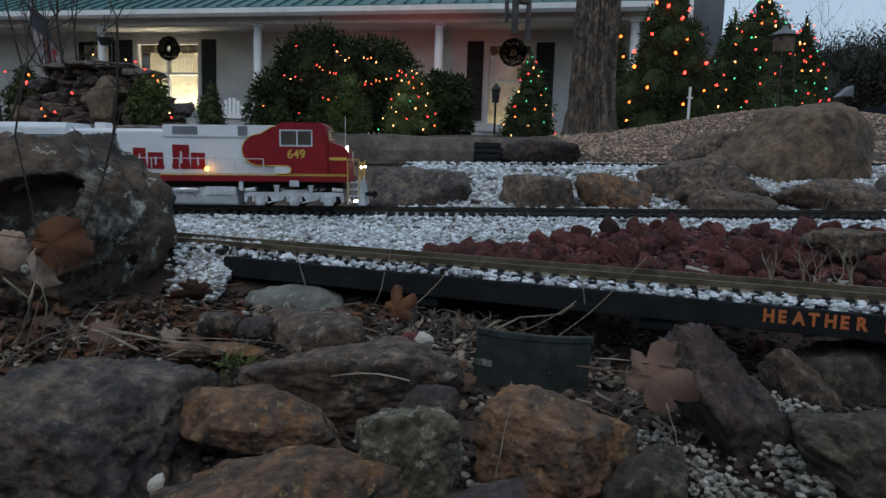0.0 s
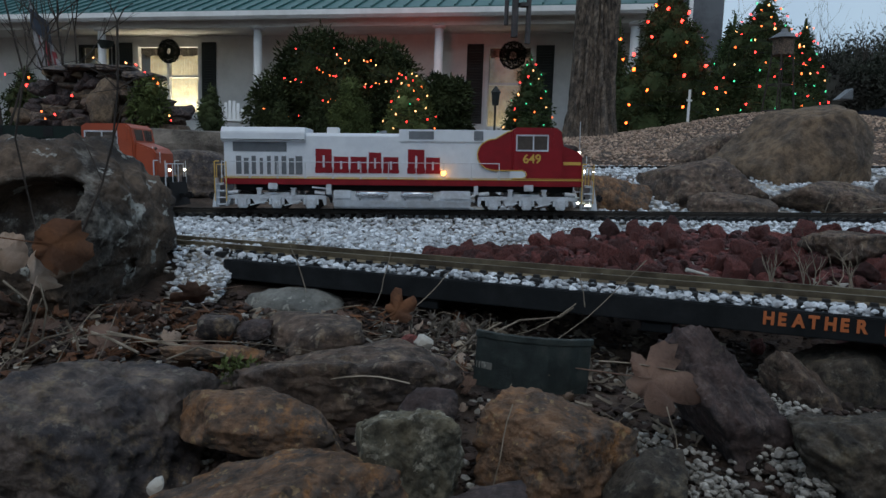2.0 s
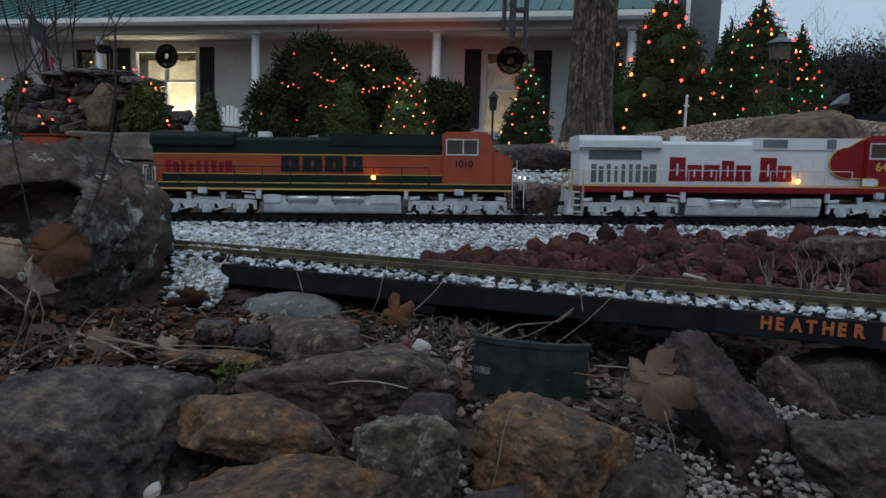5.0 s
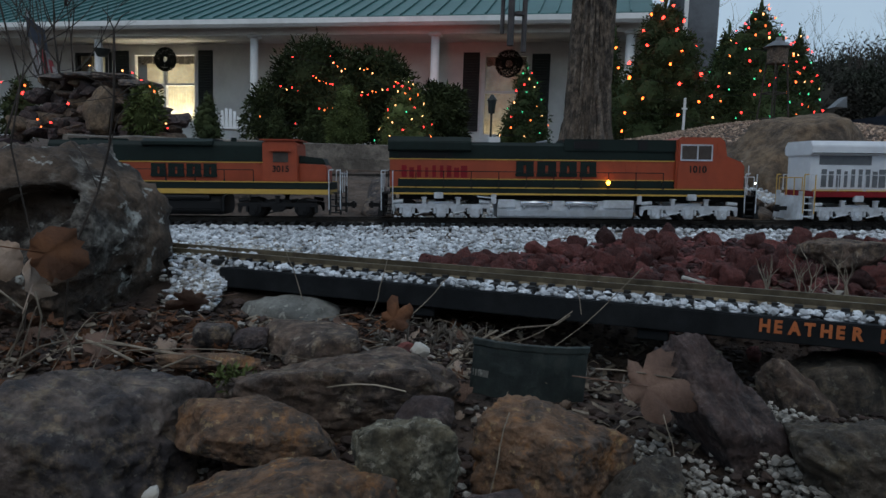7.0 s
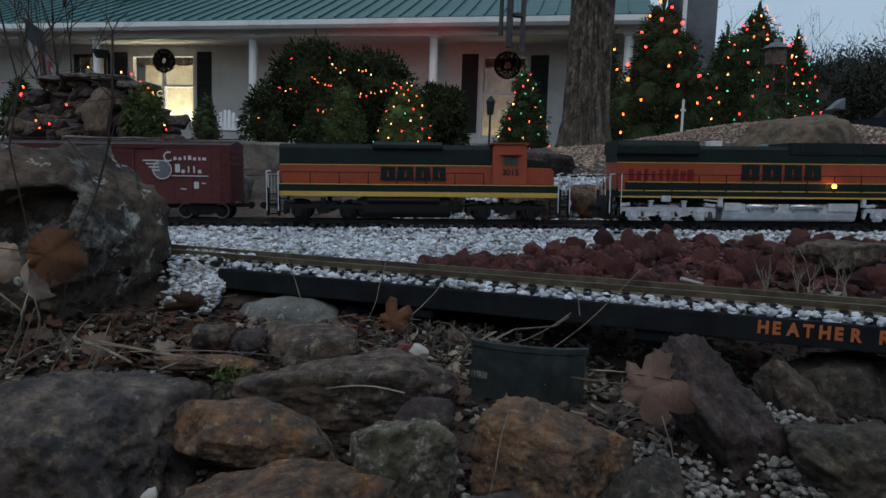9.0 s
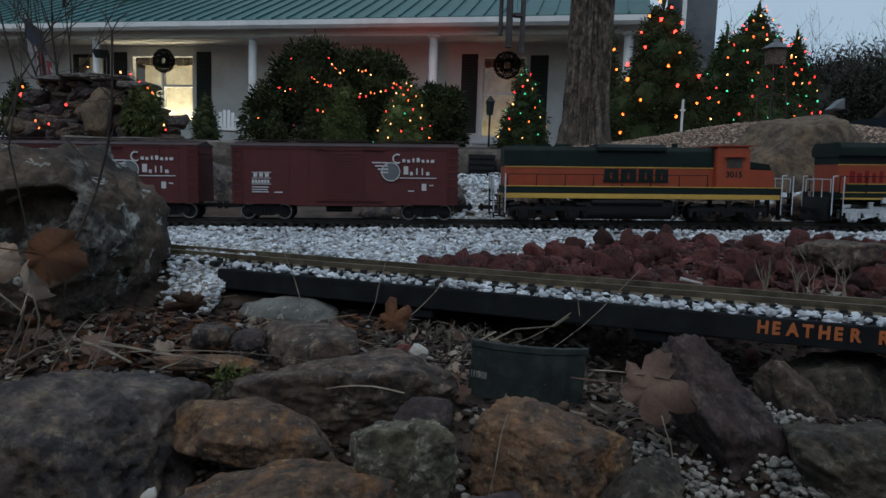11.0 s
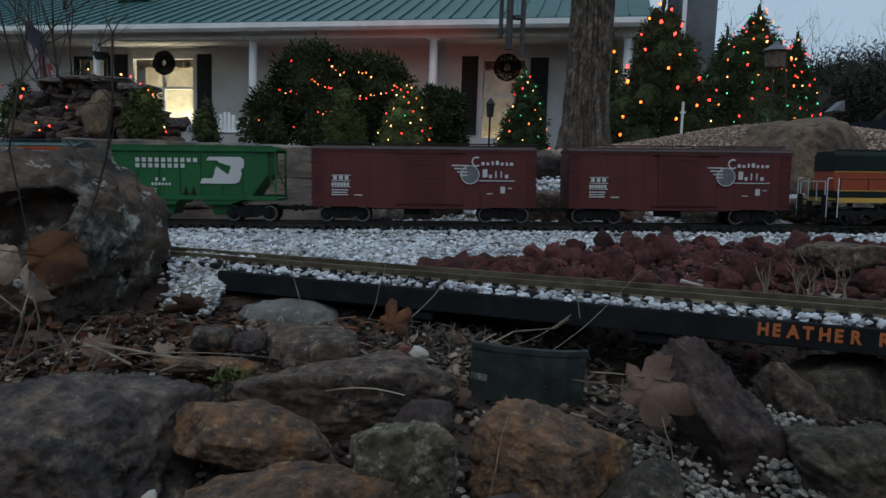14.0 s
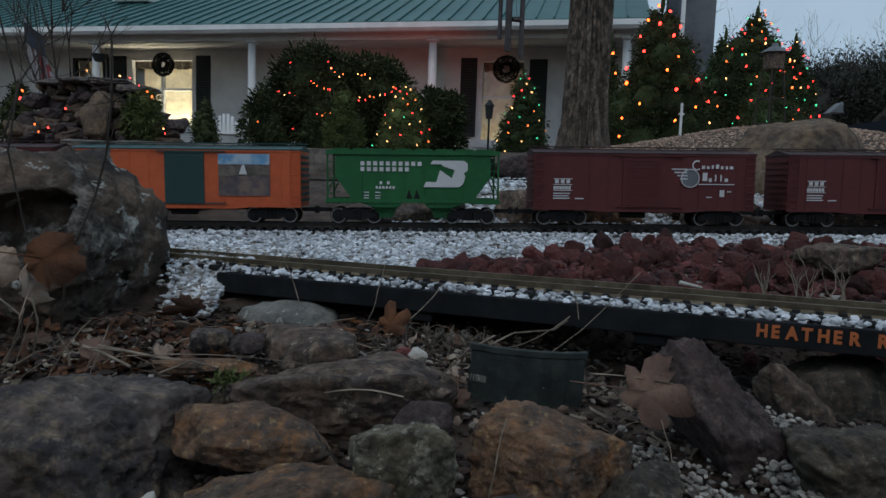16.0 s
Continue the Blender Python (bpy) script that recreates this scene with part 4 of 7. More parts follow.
    for y in (-0.006, 0, 0.006):
        rod(bm, (-0.06, y, 0.152), (-0.04, y, 0.1535), 0.0018, 8, 0.004)
    rod(bm, (-0.05, 0, 0.150), (-0.05, 0, 0.156), 0.001, 6)
    part("horn", bm, M["grille"], L)
    # cab and nose
    cabm = "red_paint" if silver else "orange_paint"
    bm = bmesh.new()
    prism(bm, [(0.205, 0.062), (0.205, 0.158), (0.214, 0.1635), (0.290, 0.1635), (0.299, 0.156), (0.304, 0.128), (0.304, 0.062)], -0.053, 0.053, 0.003)
    cab = part("cab", bm, M[cabm], L)
    bm = bmesh.new()
    prism(bm, [(0.300, 0.062), (0.300, 0.1305), (0.335, 0.117), (0.342, 0.108), (0.342, 0.062)], -0.047, 0.047, 0.003)
    part("nose", bm, M[cabm], L)
    for s in (-1, 1):
        bm = bmesh.new()
        for z in (0.1195, 0.1485):
            box(bm, (0.243, s * 0.0533, z), (0.062, 0.002, 0.0028))
        for x in (0.213, 0.245, 0.273):
            box(bm, (x, s * 0.0533, 0.134), (0.0026, 0.002, 0.030))
        w = part("cab_window", bm, M["truck_silver"], cab, "silver framed side windows")
        bm = bmesh.new()
        box(bm, (0.243, s * 0.0529, 0.134), (0.059, 0.0012, 0.027))
        part("pane", bm, M["cab_glass"], w)
        bm = bmesh.new()
        box(bm, (0.288, s * 0.050, 0.142), (0.010, 0.009, 0.020), 0.001)
        part("mirror", bm, M[cabm], cab)
    bm = bmesh.new()
    for y in (-0.022, 0.022):
        prism(bm, [(0.3005, 0.132), (0.2985, 0.153), (0.3015, 0.153), (0.3040, 0.132)], y - 0.017, y + 0.017)
    part("windscreen", bm, M["cab_glass"], cab)
    if silver:
        # the swept red panel edged in yellow
        out = []
        for i in range(13):
            a = math.radians(90 + i * 15)
            out.append((0.172 + 0.034 * math.cos(a), 0.111 + 0.030 * math.sin(a)))
        sweep = [(0.207, 0.158)] + [(0.196, 0.155)] + out + [(0.225, 0.081), (0.231, 0.078), (0.233, 0.0735), (0.231, 0.069), (0.225, 0.066), (0.207, 0.066)]
        for s in (-1, 1):
            bm = bmesh.new()
            prism(bm, [(x, z) for x, z in sweep[:16]] + [(0.207, 0.081)], s * 0.0466, s * 0.0470)
            part("warbonnet", bm, M["red_paint"], L, "swept dark red panel")
            bm = bmesh.new()
            for (xa, za), (xb, zb) in zip(sweep[:-1], sweep[1:]):
                y = s * (0.0474 if xb < 0.2 else 0.0538)
                rod(bm, (xa, y, za), (xb, y, zb), 0.0011, 6)
            part("stripe", bm, M["gold"], L)
            bm = bmesh.new()
            box(bm, (0.216, s * 0.0535, 0.0735), (0.030, 0.0006, 0.0135))
            part("silver_tongue", bm, M["silver"], L)
            bm = bmesh.new()
            box(bm, (0.322, s * 0.0474, 0.0955), (0.034, 0.0008, 0.006))
            part("nose_mark", bm, M["gold"], L)
        digits("649", 0.0235, 0.243, -0.0536, 0.096, L, "gold")
        emblem_bars(L, -0.174, -0.0438, 0.0735, (0.031, 0.028, 0.031, 0.024, 0.029), (0.046, 0.0315, 0.0315, 0.040, 0.0315), 0.0042, "red_paint")
        emblem_bars(L, 0.004, -0.0438, 0.0735, (0.032, 0.027), (0.0465, 0.0315), 0.003, "red_paint")
    else:
        emblem_bars(L, -0.105, -0.0450, 0.0850, (0.034, 0.037, 0.033, 0.031), (0.030,) * 4, 0.007, "green_black")
        digits("1010", 0.0180, 0.246, -0.0536, 0.0960, L, "green_black")
    # tank
    bm = bmesh.new()
    tank = [(-0.046, 0.038), (-0.048, 0.020), (-0.044, 0.008), (-0.036, 0.004), (0.036, 0.004), (0.044, 0.008), (0.048, 0.020), (0.046, 0.038)]
    loft(bm, tank, -0.140, 0.126, 0.001)
    part("fuel_tank", bm, M["truck_silver"], L)
    for s in (-1, 1):
        for a, b in ((-0.096, -0.034), (-0.009, 0.054)):
            bm = bmesh.new()
            rod(bm, (a, s * 0.050, 0.0335), (b, s * 0.050, 0.0335), 0.0056, 14)
            for x in (a + 0.008, b - 0.008):
                box(bm, (x, s * 0.049, 0.030), (0.003, 0.010, 0.016))
            part("air_reservoir", bm, M["chrome"], L, "polished cylindrical air tank", True)
    for s in (-1, 1):
        for nm, c, size in (("battery_box", (-0.1225, 0.0485, 0.0325), (0.033, 0.006, 0.016)), ("equipment_locker", (0.0955, 0.0485, 0.0325), (0.059, 0.006, 0.016)),
                            ("bracket", (-0.148, 0.050, 0.042), (0.010, 0.008, 0.020)), ("bracket", (0.136, 0.050, 0.042), (0.008, 0.008, 0.018)),
                            ("bracket", (-0.255, 0.0505, 0.0475), (0.018, 0.008, 0.012)), ("bracket", (0.238, 0.0505, 0.0475), (0.018, 0.008, 0.012))):
            bm = bmesh.new()
            box(bm, (c[0], s * c[1], c[2]), size, 0.001)
            part(nm, bm, M["truck_silver"], L)
        bm = bmesh.new()
        rod(bm, (-0.18, s * 0.051, 0.046), (-0.150, s * 0.051, 0.043), 0.0015, 6)
        part("brake_pipe", bm, M["truck_silver"], L)
    for x in (-0.250, 0.236):
        dash_truck(L, x, "truck_silver", LOCO_WHEEL)
    stepm = "truck_silver" if silver else "black_plastic"
    end_steps(L, -0.3625 + 0.008, -1, 0.062, stepm, "gold" if silver else "truck_silver")
    end_steps(L, 0.352, 1, 0.062, stepm, "gold" if silver else "truck_silver")
    for x, q in ((-0.362, -1), (0.362, 1)):
        bm = bmesh.new()
        prism(bm, [(x - q * 0.004, 0.052), (x + q * 0.004, 0.052), (x + q * 0.012, 0.006), (x - q * 0.002, 0.006)], -0.048, 0.048, 0.001)
        part("snow_plough", bm, M[stepm], L)
        coupler(L, x, q)
    handrails(L, -0.352, 0.18, 11, 0.063, 0.094, rail)
    # lamps
    bm = bmesh.new()
    ball(bm, (0.073, -0.0555, 0.0745), 0.0042, 2)
    part("side_lamp", bm, M["amber"], L, "glowing amber lamp", True)
    for dz in (0, 0.007):
        bm = bmesh.new()
        ball(bm, (0.338, -0.034, 0.110 + dz), 0.0034, 1)
        part("headlight", bm, M["headlight" if silver else "cab_glass"], L, "lit white headlight" if silver else "unlit headlight")
    for y in (-0.040, 0.040):
        bm = bmesh.new()
        ball(bm, (0.366, y, 0.080 if silver else 0.076), 0.0028, 1)
        if silver:
            part("ditch_light", bm, M["headlight"], L)
            bm = bmesh.new()
            ball(bm, (0.356, y * 1.1, 0.014), 0.0042, 1, (1.6, 1, 0.7))
        part("ditch_light", bm, M["headlight"], L)
    bm = bmesh.new()
    rod(bm, (0.336, -0.045, 0.117), (0.336, -0.045, 0.176 if silver else 0.12), 0.0007, 6)
    rod(bm, (0.350, -0.045, 0.09), (0.350, -0.045, 0.11), 0.0007, 6)
    part("antenna", bm, M["truck_silver"], L)
    return L


def gp_loco():
    """Four-axle road switcher, 0.58 m long."""
    L = thing("road_switcher", "orange and dark green model diesel locomotive with a black fuel tank", "locomotive", LINE)
    bm = bmesh.new()
    box(bm, (0, 0, 0.0515), (0.545, 0.102, 0.010), 0.001)
    part("sill", bm, M["gold"], L, "yellow sill")
    bm = bmesh.new()
    box(bm, (0, 0, 0.0625), (0.545, 0.100, 0.0145), 0.001)
    part("walkway", bm, M["green_black"], L)
    bm = bmesh.new()
    loft(bm, [(-0.036, 0.07), (-0.036, 0.108), (0.036, 0.108), (0.036, 0.07)], -0.270, 0.160, 0.0008)
    part("long_hood", bm, M["orange_paint"], L)
    bm = bmesh.new()
    loft(bm, [(-0.0365, 0.108), (-0.0365, 0.139), (-0.030, 0.1475), (0.030, 0.1475), (0.0365, 0.139), (0.0365, 0.108)], -0.271, 0.1415, 0.001)
    part("hood_top", bm, M["green_black"], L, "dark green upper hood")
    bm = bmesh.new()
    for s in (-1, 1):
        box(bm, (-0.064, s * 0.0368, 0.1075), (0.411, 0.0012, 0.0018))
        box(bm, (0.0, s * 0.0515, 0.0702), (0.545, 0.0012, 0.0018))
    part("stripe", bm, M["gold"], L)
    bm = bmesh.new()
    loft(bm, [(-0.044, 0.139), (-0.044, 0.146), (-0.030, 0.1525), (0.030, 0.1525), (0.044, 0.146), (0.044, 0.139)], -0.09, 0.045, 0.001)
    part("dynamic_brake", bm, M["green_black"], L)
    bm = bmesh.new()
    for x in (-0.23, -0.19, -0.15):
        rod(bm, (x, 0, 0.147), (x, 0, 0.152), 0.017, 20)
    rod(bm, (0.075, 0, 0.147), (0.075, 0, 0.156), 0.006, 12)
    part("roof_fan", bm, M["green_black"], L)
    bm = bmesh.new()
    prism(bm, [(0.142, 0.07), (0.142, 0.144), (0.148, 0.1495), (0.202, 0.1495), (0.208, 0.144), (0.210, 0.07)], -0.048, 0.048, 0.002)
    cab = part("cab", bm, M["orange_paint"], L)
    bm = bmesh.new()
    box(bm, (0.175, 0, 0.1505), (0.076, 0.104, 0.003), 0.001)
    part("cab_roof", bm, M["orange_paint"], cab)
    for s in (-1, 1):
        bm = bmesh.new()
        box(bm, (0.177, s * 0.0483, 0.1175), (0.029, 0.0014, 0.019))
        part("pane", bm, M["cab_glass"], cab)
        bm = bmesh.new()
        prism(bm, [(0.156, 0.129), (0.198, 0.129), (0.196, 0.131), (0.158, 0.131)], s * 0.048, s * 0.056)
        part("sun_visor", bm, M["orange_paint"], cab)
    bm = bmesh.new()
    prism(bm, [(0.208, 0.07), (0.208, 0.106), (0.258, 0.104), (0.264, 0.099), (0.264, 0.07)], -0.036, 0.036, 0.002)
    part("short_hood", bm, M["orange_paint"], L)
    bm = bmesh.new()
    prism(bm, [(0.209, 0.1065), (0.209, 0.122), (0.255, 0.116), (0.261, 0.1045)], -0.030, 0.030, 0.002)
    part("nose_top", bm, M["green_black"], L)
    emblem_bars(L, -0.0746, -0.0378, 0.0785, (0.028, 0.030, 0.028, 0.025), (0.026,) * 4, 0.005, "green_black")
    digits("3015", 0.0165, 0.177, -0.0486, 0.090, L, "green_black")
    bm = bmesh.new()
    loft(bm, [(-0.040, 0.044), (-0.046, 0.034), (-0.046, 0.016), (-0.036, 0.006), (0.036, 0.006), (0.046, 0.016), (0.046, 0.034), (0.040, 0.044)], -0.118, 0.062, 0.002)
    part("fuel_tank", bm, M["black_plastic"], L)
    bm = bmesh.new()
    rod(bm, (-0.10, -0.047, 0.040), (0.04, -0.047, 0.040), 0.005, 12)
    part("air_reservoir", bm, M["black_plastic"], L)
    bm = bmesh.new()
    rod(bm, (0.066, -0.050, 0.014), (0.066, -0.050, 0.040), 0.0028, 8)
    rod(bm, (0.066, -0.050, 0.040), (0.074, -0.050, 0.046), 0.0022, 8)
    part("brake_pipe", bm, M["black_plastic"], L)
    for x in (-0.185, 0.170):
        dash_truck(L, x, "black_plastic", LOCO_WHEEL, (-0.047, 0.047))
    end_steps(L, -0.281, -1, 0.062, "black_plastic", "truck_silver")
    end_steps(L, 0.281, 1, 0.062, "black_plastic", "truck_silver")
    for x, q in ((-0.285, -1), (0.285, 1)):
        coupler(L, x, q)
    handrails(L, -0.265, 0.125, 8, 0.07, 0.093, "black_plastic", -0.0505)
    return L


def freight_truck(parent, x, r=0.0155):
    bm = bmesh.new()
    for s in (-1, 1):
        y = s * 0.033
        prism(bm, [(-0.045, 0.012), (-0.045, 0.021), (-0.020, 0.029), (0.020, 0.029), (0.045, 0.021), (0.045, 0.012), (0.030, 0.014), (0.014, 0.008), (-0.014, 0.008), (-0.030, 0.014)], y - 0.003, y + 0.003)
        for a in (-0.035, 0.035):
            box(bm, (a, y + s * 0.003, 0.0155), (0.011, 0.007, 0.010), 0.001)
        for k in (-0.007, 0, 0.007):
            rod(bm, (k, y + s * 0.003, 0.010), (k, y + s * 0.003, 0.023), 0.0028, 8)
    box(bm, (0, 0, 0.022), (0.016, 0.066, 0.010))
    t = part("truck", bm, M["black_plastic"], parent)
    t.matrix_basis = pose(x, 0, 0)
    for a in (-0.035, 0.035):
        wheelset(parent, x + a, r, CAR_WHEEL)


def boxcar(label, side_mat, roof_mat, door_mat, style):
    """Forty-foot box car with ribbed door, roof walk, ladders and end ribs."""
    C = thing("boxcar", label, "boxcar", LINE)
    half = 0.217
    bm = bmesh.new()
    box(bm, (0, 0, 0.087), (2 * half, 0.096, 0.108), 0.0008)
    part("body", bm, M[side_mat], C)
    bm = bmesh.new()
    loft(bm, [(-0.050, 0.1405), (-0.050, 0.1425), (0, 0.1515), (0.050, 0.1425), (0.050, 0.1405)], -half - 0.002, half + 0.002)
    for i in range(11):
        x = -half + 0.02 + i * (2 * half - 0.04) / 10
        loft(bm, [(-0.049, 0.1428), (0, 0.1527), (0.049, 0.1428), (0, 0.150)], x - 0.0016, x + 0.0016)
    roof = part("roof", bm, M[roof_mat], C)
    bm = bmesh.new()
    for y in (-0.006, 0, 0.006):
        box(bm, (0, y, 0.1548), (2 * half + 0.014, 0.005, 0.0018))
    part("roof_walk", bm, M[roof_mat], roof)
    # sill, side ribs and rivet seams
    bm = bmesh.new()
    for s in (-1, 1):
        prism(bm, [(-half, 0.036), (half, 0.036), (half, 0.031), (0.12, 0.031), (0.09, 0.028), (-0.09, 0.028), (-0.12, 0.031), (-half, 0.031)], s * 0.047, s * 0.0492)
        for x in (-0.18, -0.144, -0.108, -0.072, 0.072, 0.108, 0.144, 0.18):
            box(bm, (x, s * 0.0482, 0.088), (0.0022, 0.0012, 0.104))
        box(bm, (0, s * 0.0485, 0.1385), (2 * half, 0.0018, 0.003))
    part("side_trim", bm, M[side_mat], C)
    for s in (-1, 1):
        bm = bmesh.new()
        box(bm, (-0.004, s * 0.0494, 0.087), (0.079 if style != "orange" else 0.075, 0.0028, 0.100), 0.0006)
        door = part("door", bm, M[door_mat], C, "ribbed sliding door")
        bm = bmesh.new()
        box(bm, (0, 0, 0), (0.070, 0.0016, 0.0030), 0.0005)
        rib = mesh_of(bm, "rib", M[door_mat])
        for i in range(15):
            share("rib", rib, door, pose(-0.004, s * 0.0512, 0.042 + i * 0.0066))
        bm = bmesh.new()
        box(bm, (0.01, s * 0.0515, 0.0385), (0.13, 0.003, 0.0022))
        box(bm, (0.01, s * 0.0515, 0.1372), (0.13, 0.003, 0.0022))
        part("door_track", bm, M[roof_mat if style == "orange" else side_mat], C)
    for q in (-1, 1):
        bm = bmesh.new()
        for i in range(8):
            box(bm, (q * (half + 0.0012), 0, 0.045 + i * 0.012), (0.003, 0.088, 0.006), 0.0012)
        part("end_panel", bm, M["car_teal" if style == "orange" else side_mat], C, "ribbed end panel")
        for s in (-1, 1):
            bm = bmesh.new()
            for x in (q * (half - 0.004), q * (half - 0.019)):
                rod(bm, (x, s * 0.0515, 0.034), (x, s * 0.0515, 0.138), 0.0008, 6)
            for i in range(8):
                z = 0.040 + i * 0.0135
                rod(bm, (q * (half - 0.004), s * 0.0515, z), (q * (half - 0.019), s * 0.0515, z), 0.0009, 6)
            part("ladder", bm, M["car_orange" if style == "orange" else side_mat], C)
        coupler(C, q * half, q)
        freight_truck(C, q * 0.157)
    bm = bmesh.new()
    box(bm, (0, 0, 0.029), (2 * half - 0.02, 0.03, 0.008))
    rod(bm, (-0.04, -0.02, 0.022), (0.01, -0.02, 0.022), 0.007, 12)
    part("underframe", bm, M["black_plastic"], C)
    y = -0.0496
    if style == "brown":
        # pale winged emblem beside the door: plain disc, wing stripes and bars
        bm = bmesh.new()
        rod(bm, (0.088, y, 0.0945), (0.088, y - 0.0006, 0.0945), 0.0175, 28)
        part("emblem_disc", bm, M["grille"], C)
        bm = bmesh.new()
        for i in range(24):
            a0, a1 = i * math.tau / 24, (i + 1) * math.tau / 24
            rod(bm, (0.088 + 0.0175 * math.cos(a0), y - 0.001, 0.0945 + 0.0175 * math.sin(a0)), (0.088 + 0.0175 * math.cos(a1), y - 0.001, 0.0945 + 0.0175 * math.sin(a1)), 0.001, 6)
        for i in range(4):
            box(bm, (0.0665 + i * 0.003, y - 0.0004, 0.112 - i * 0.0062), (0.030 - i * 0.005, 0.0008, 0.0026))
        part("emblem_wing", bm, M["white_letter"], C, "pale winged emblem")
        bm = bmesh.new()
        for i in range(9):
            a0, a1 = math.radians(60 + i * 28), math.radians(60 + (i + 1) * 28)
            for cz, k in ((0.1195, 0.0085),):
                rod(bm, (0.1005 + k * math.cos(a0), y - 0.0006, cz + k * math.sin(a0)), (0.1005 + k * math.cos(a1), y - 0.0006, cz + k * math.sin(a1)), 0.0016, 6)
        for i, (w, hh) in enumerate(((0.008, 0.010), (0.007, 0.009), (0.005, 0.012), (0.008, 0.013), (0.007, 0.009), (0.006, 0.009), (0.009, 0.009))):
            box(bm, (0.113 + i * 0.0092, y - 0.0005, 0.111 + hh / 2), (w * 0.75, 0.0008, hh * 0.62))
        for i, (w, hh) in enumerate(((0.013, 0.021), (0.008, 0.009), (0.004, 0.017), (0.004, 0.017), (0.009, 0.009))):
            box(bm, (0.117 + i * 0.0105, y - 0.0005, 0.087 + hh / 2), (w * 0.7, 0.0008, hh * 0.75))
        box(bm, (0.140, y - 0.0005, 0.083), (0.070, 0.0008, 0.0018))
        part("emblem_bar", bm, M["white_letter"], C)
        bm = bmesh.new()
        for i in range(3):
            box(bm, (-0.172 + i * 0.011, y, 0.0865), (0.007, 0.0008, 0.0075))
        for i in range(6):
            box(bm, (-0.1765 + i * 0.0058, y, 0.0740), (0.0045, 0.0008, 0.0065))
        for z, w in ((0.0915, 0.037), (0.0805, 0.037), (0.0690, 0.037), (0.0632, 0.032), (0.0585, 0.03), (0.0540, 0.032)):
            box(bm, (-0.1605 - (0.037 - w) / 2, y, z), (w, 0.0008, 0.0013 if z > 0.066 else 0.002))
        box(bm, (-0.128, y, 0.0535), (0.016, 0.0008, 0.002))
        box(bm, (0.152, y, 0.0655), (0.009, 0.0006, 0.013))
        box(bm, (0.166, y, 0.069), (0.008, 0.0008, 0.002))
        box(bm, (0.127, y, 0.058), (0.011, 0.0008, 0.002))
        part("data_bars", bm, M["white_letter"], C)
    if style == "orange":
        bm = bmesh.new()
        for s in (-1,):
            box(bm, (0.110, y, 0.093), (0.098, 0.0012, 0.080))
        part("picture_land", bm, M["picture_land"], C, "printed landscape picture")
        bm = bmesh.new()
        box(bm, (0.110, y - 0.0009, 0.123), (0.098, 0.0012, 0.020))
        part("picture_sky", bm, M["picture_sky"], C)
        bm = bmesh.new()
        prism(bm, [(0.100, 0.094), (0.116, 0.094), (0.110, 0.113), (0.106, 0.111)], y - 0.0016, y - 0.0008)
        part("picture_peak", bm, M["white_letter"], C)
        bm = bmesh.new()
        prism(bm, [(0.061, 0.100), (0.085, 0.112), (0.10, 0.104), (0.13, 0.1135), (0.159, 0.103), (0.159, 0.094), (0.061, 0.09)], y - 0.0014, y - 0.0007)
        part("picture_hills", bm, M["weathered"], C)
    return C


